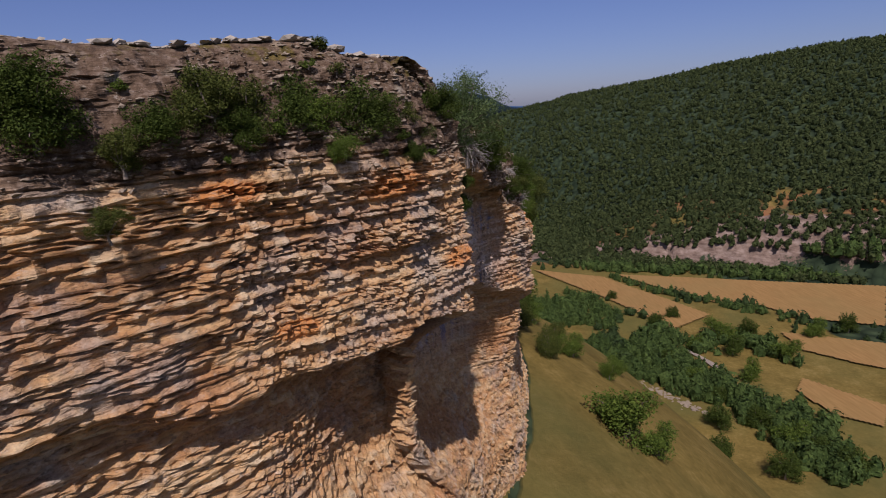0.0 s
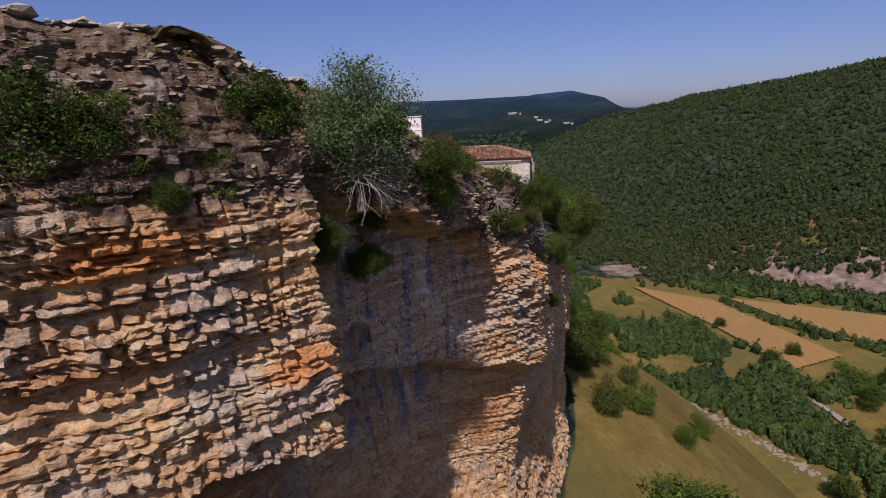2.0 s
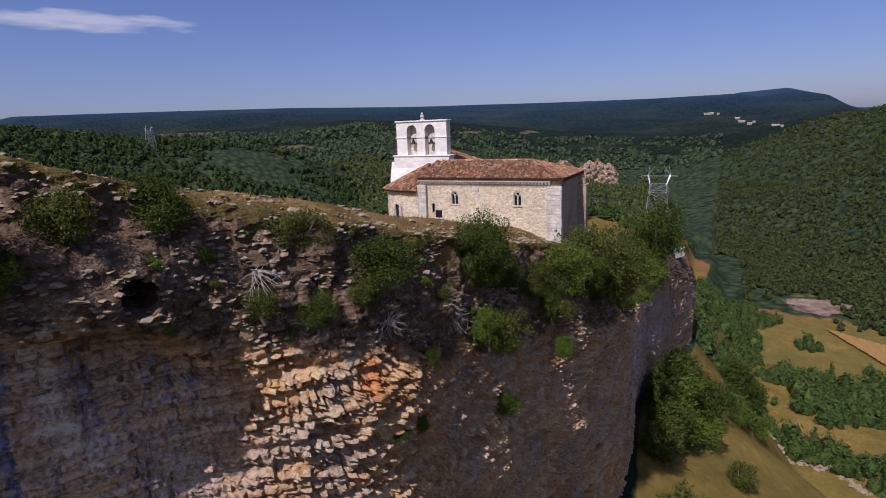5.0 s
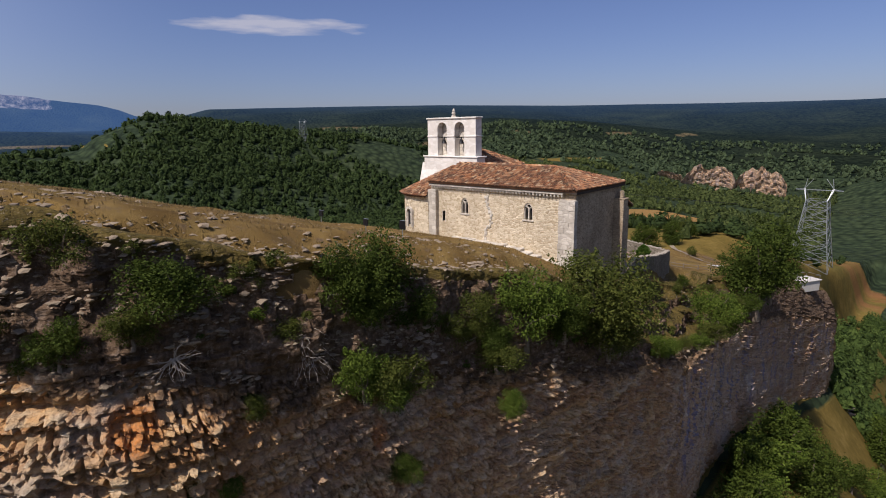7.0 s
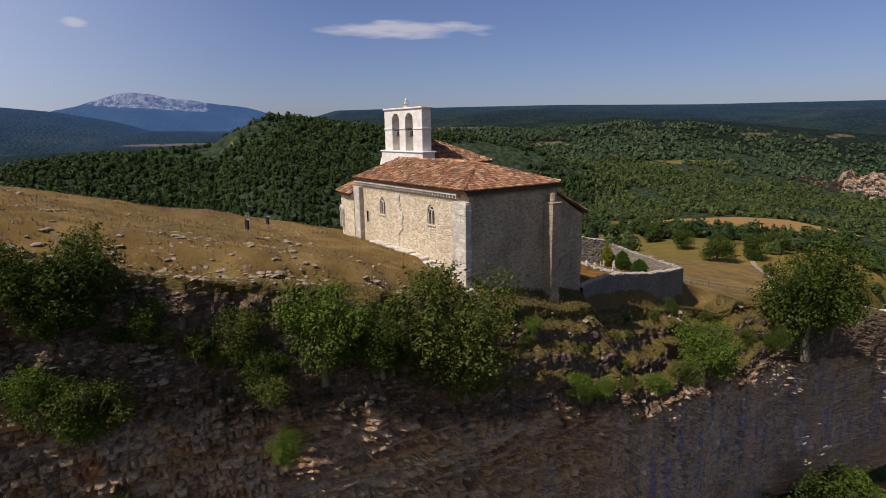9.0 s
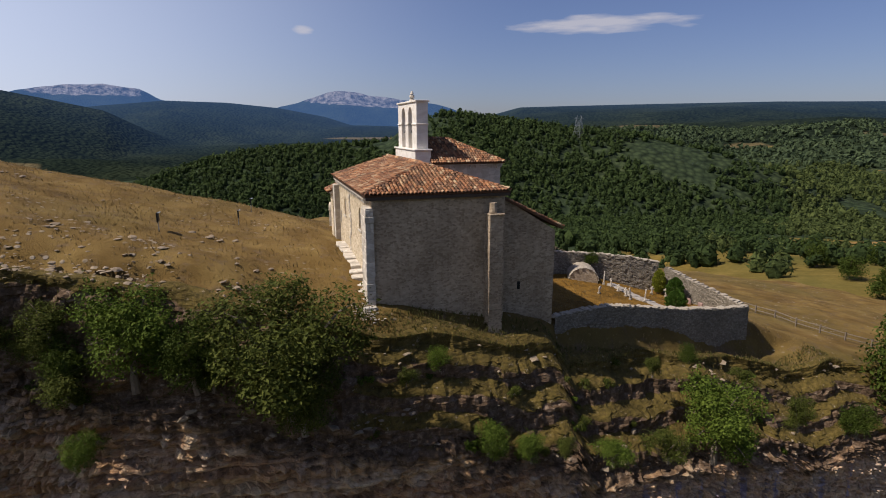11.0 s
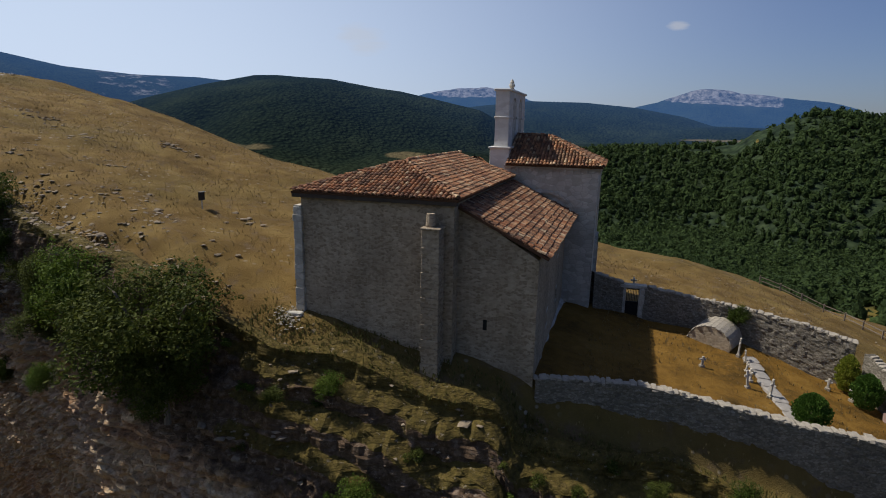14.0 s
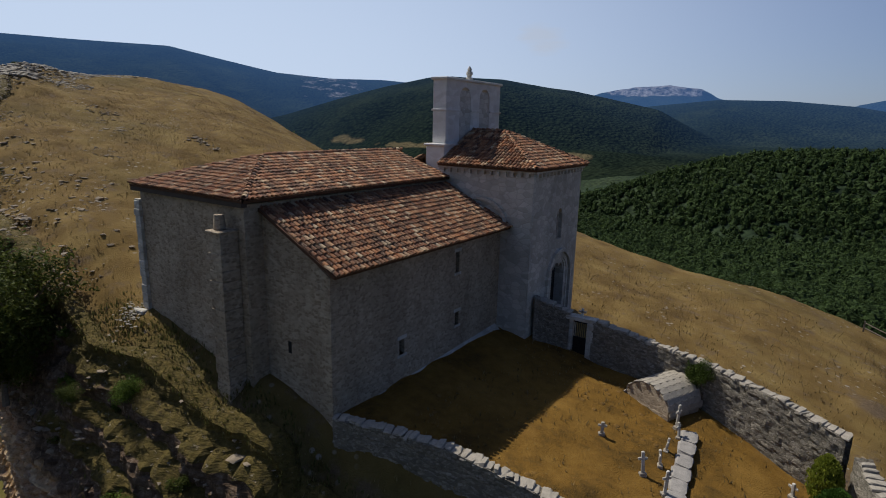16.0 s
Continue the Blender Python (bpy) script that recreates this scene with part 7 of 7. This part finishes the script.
for side in (-1, 1):
    for y in (-1.2, 1.2):
        strut("horn", (-4, side * 4, 32), (-0.6, side * 5.5 + y * 0.2, 37), 0.15)
        strut("horn", (4, side * 4, 32), (0.6, side * 5.5 + y * 0.2, 37), 0.15)
        strut("horn", (0, side * 5.5, 37), (0, side * 3.6 + y, 41.5), 0.15)
    strut("arm", (0, side * 5.5, 37), (0, side * 9.0, 36.2), 0.15)
part("crossarm", tube([(0, -9, 36.4), (0, 9, 36.4)], [0.22, 0.22], 4), STEEL, pylon)
copy_thing(pylon, Matrix.Translation((278, 440, float(country(np.array([278.0]), np.array([440.0]))[0]))) @ Matrix.Rotation(0.5, 4, "Z") @ Matrix.Diagonal((0.5, 0.5, 0.5, 1)))
pylon.scale = (0.8, 0.8, 0.8)


def wire(a, b, sag):
    pts = [Vector(a).lerp(Vector(b), k / 16) - Vector((0, 0, sag * 4 * (k / 16) * (1 - k / 16))) for k in range(17)]
    ob = part("wire", tube(pts, [0.03] * 17, 4), IRON, None)
    tagged(ob, "thin overhead power cable", "power line", "overhead cables")


for y in (-9, -3, 3, 9):
    wire((200, 10.5 + y * 0.8, -20), (330, -230 + y, -30), 6)
    wire((200, 10.5 + y * 0.8, -20), (278, 440 + y * 0.6, 22), 14)

fence = thing("fence", "low weathered wooden rail fence across the meadow", "fence")
post = bpy.data.meshes.new("post")
bm = box(-0.06, 0.06, -0.06, 0.06, -0.3, 0.95)
bm.to_mesh(post)
bm.free()
post.materials.append(BARK)
plan = [(33, 46), (40, 42), (44, 34), (46, 22), (48, 12), (52, 5), (57, 2)]
spots = resample([(p, 0) for p in plan], 2.2)
for k, (x, y, _) in enumerate(spots):
    ob = new("post", post)
    ob.parent = fence
    ob.location = (x, y, float(plateau(x, y)))
    if k:
        for h in (0.35, 0.8):
            a, b = spots[k - 1], (x, y)
            part("rail", tube([(a[0], a[1], float(plateau(a[0], a[1])) + h), (x, y, float(plateau(x, y)) + h)], [0.05, 0.05], 5), BARK, fence)

for x, y in ((-11.9, 7.1), (-7.6, 16.2), (-6.8, 23.8)):
    z = float(plateau(x, y))
    size = 1.1
    lamp = thing("floodlight", "small grey floodlight on a post in the grass", "floodlight", (x, y, z), "floodlights")
    lamp.scale = (size, size, size)
    part("post", tube([(0, 0, -0.1), (0, 0, 0.7)], [0.035, 0.035]), STEEL, lamp)
    part("head", box(-0.04, 0.05, -0.26, 0.26, 0.55, 1.1), IRON, lamp, bevel=0.015)
    part("visor", box(0.05, 0.16, -0.27, 0.27, 1.08, 1.11), STEEL, lamp)

# low concrete tank on the far end of the hilltop, and the pale drive that leads to it
tank = thing("water_tank", "low pale concrete water tank with a thin rail", "tank", (80.0, -4.6, float(plateau(80.0, -4.6))))
tank.rotation_euler = (0, 0, -0.5)
CONCRETE = plain("pale_concrete", (0.5, 0.48, 0.44), 0.85, 0.2, 2.0)
part("basin", box(-2.6, 2.6, -1.4, 1.4, -1.2, 0.75), CONCRETE, tank, bevel=0.06)
part("lid", box(-2.8, 2.8, -1.6, 1.6, 0.75, 0.9), CONCRETE, tank, bevel=0.03)
for x, y in ((-2.5, -1.3), (0, -1.3), (2.5, -1.3), (2.5, 1.3), (0, 1.3), (-2.5, 1.3)):
    part("rail_post", tube([(x, y, 0.9), (x, y, 1.7)], [0.03, 0.03], 5), STEEL, tank)
part("rail", tube([(-2.5, -1.3, 1.7), (2.5, -1.3, 1.7), (2.5, 1.3, 1.7), (-2.5, 1.3, 1.7)], [0.03] * 4, 5), STEEL, tank)
ribbon("drive", "pale concrete drive along the end of the hilltop", [(60, 6), (66, 3.5), (72, 0.5), (77, -2.6)], 2.2, CONCRETE, 0.15)

# white farms below the far hill
for k in range(10):
    f = k / 9 + 0.06 * math.sin(k * 5)
    x, y = 1720 - 330 * f, 40 - 190 * f + 14 * math.sin(k * 3.3)
    z = float(country(np.array([x]), np.array([y]))[0])
    w = 5 + 3 * math.sin(k * 2.1)
    farm = thing("farmhouse", "distant white farm building with a pale roof", "house", (x, y, z), "far farm buildings")
    part("wall", box(-3, 3, -w, w, -6, 3.6), CAPSTONE, farm)
    part("roof", prism([(-3.6, -w - 1), (0, -w - 1), (0, w + 1), (-3.6, w + 1)], 3.4, [3.8, 5.2, 5.2, 3.8], prism([(0, -w - 1), (3.6, -w - 1), (3.6, w + 1), (0, w + 1)], 3.4, [5.2, 3.8, 3.8, 5.2])), CAPSTONE, farm)


# bare rock outcrops in the woods to the east
def outcrop(x, y, wide, tall, spin, seed):
    u, v = np.meshgrid(np.linspace(-1, 1, 90), np.linspace(0, 1, 46))
    crest = tall * np.cos(u * 1.5) ** 0.3 * (0.9 + 0.3 * rough(u * 60, 0 * u, 22, 3, seed))
    k = np.floor(v * 9 + 0.6 * rough(u * 40, v * 9, 12, 2, seed + 2))
    out = -9 * v + 6 * rough(u * 40, v * 8, 16, 4, seed + 1) + 3.6 * (hashed(k, np.floor(u * 8 + 3 * hashed(k, seed)), seed) - 0.5) - 12 * u**2
    px, py, pz = u * wide, out, v * crest
    c, s = math.cos(spin), math.sin(spin)
    gx, gy = x + px * c - py * s, y + px * s + py * c
    base = float(country(np.array([x]), np.array([y]))[0]) - 3
    me = mesh_from("rock_outcrop", np.stack([gx, gy, base + pz], -1).reshape(-1, 3), grid_faces(*u.shape), CLIFF)
    for name in ("orange", "soil", "turf", "lichen"):
        weigh(me, name, 0 * u)
    weigh(me, "lift_streaks", 0 * u + 0.6)
    weigh(me, "block", hashed(k, np.floor(u * 9 + 3 * hashed(k, seed)), seed))
    tagged(new("rock_outcrop", me), "bare orange and white rock face among the trees", "rock", "rock outcrops")


outcrop(775, 215, 34, 36, math.pi / 2 + 0.25 + math.pi, 3)
outcrop(783, 152, 30, 38, math.pi / 2 + 0.15 + math.pi, 8)
outcrop(766, 268, 20, 14, math.pi / 2 + 0.3 + math.pi, 12)
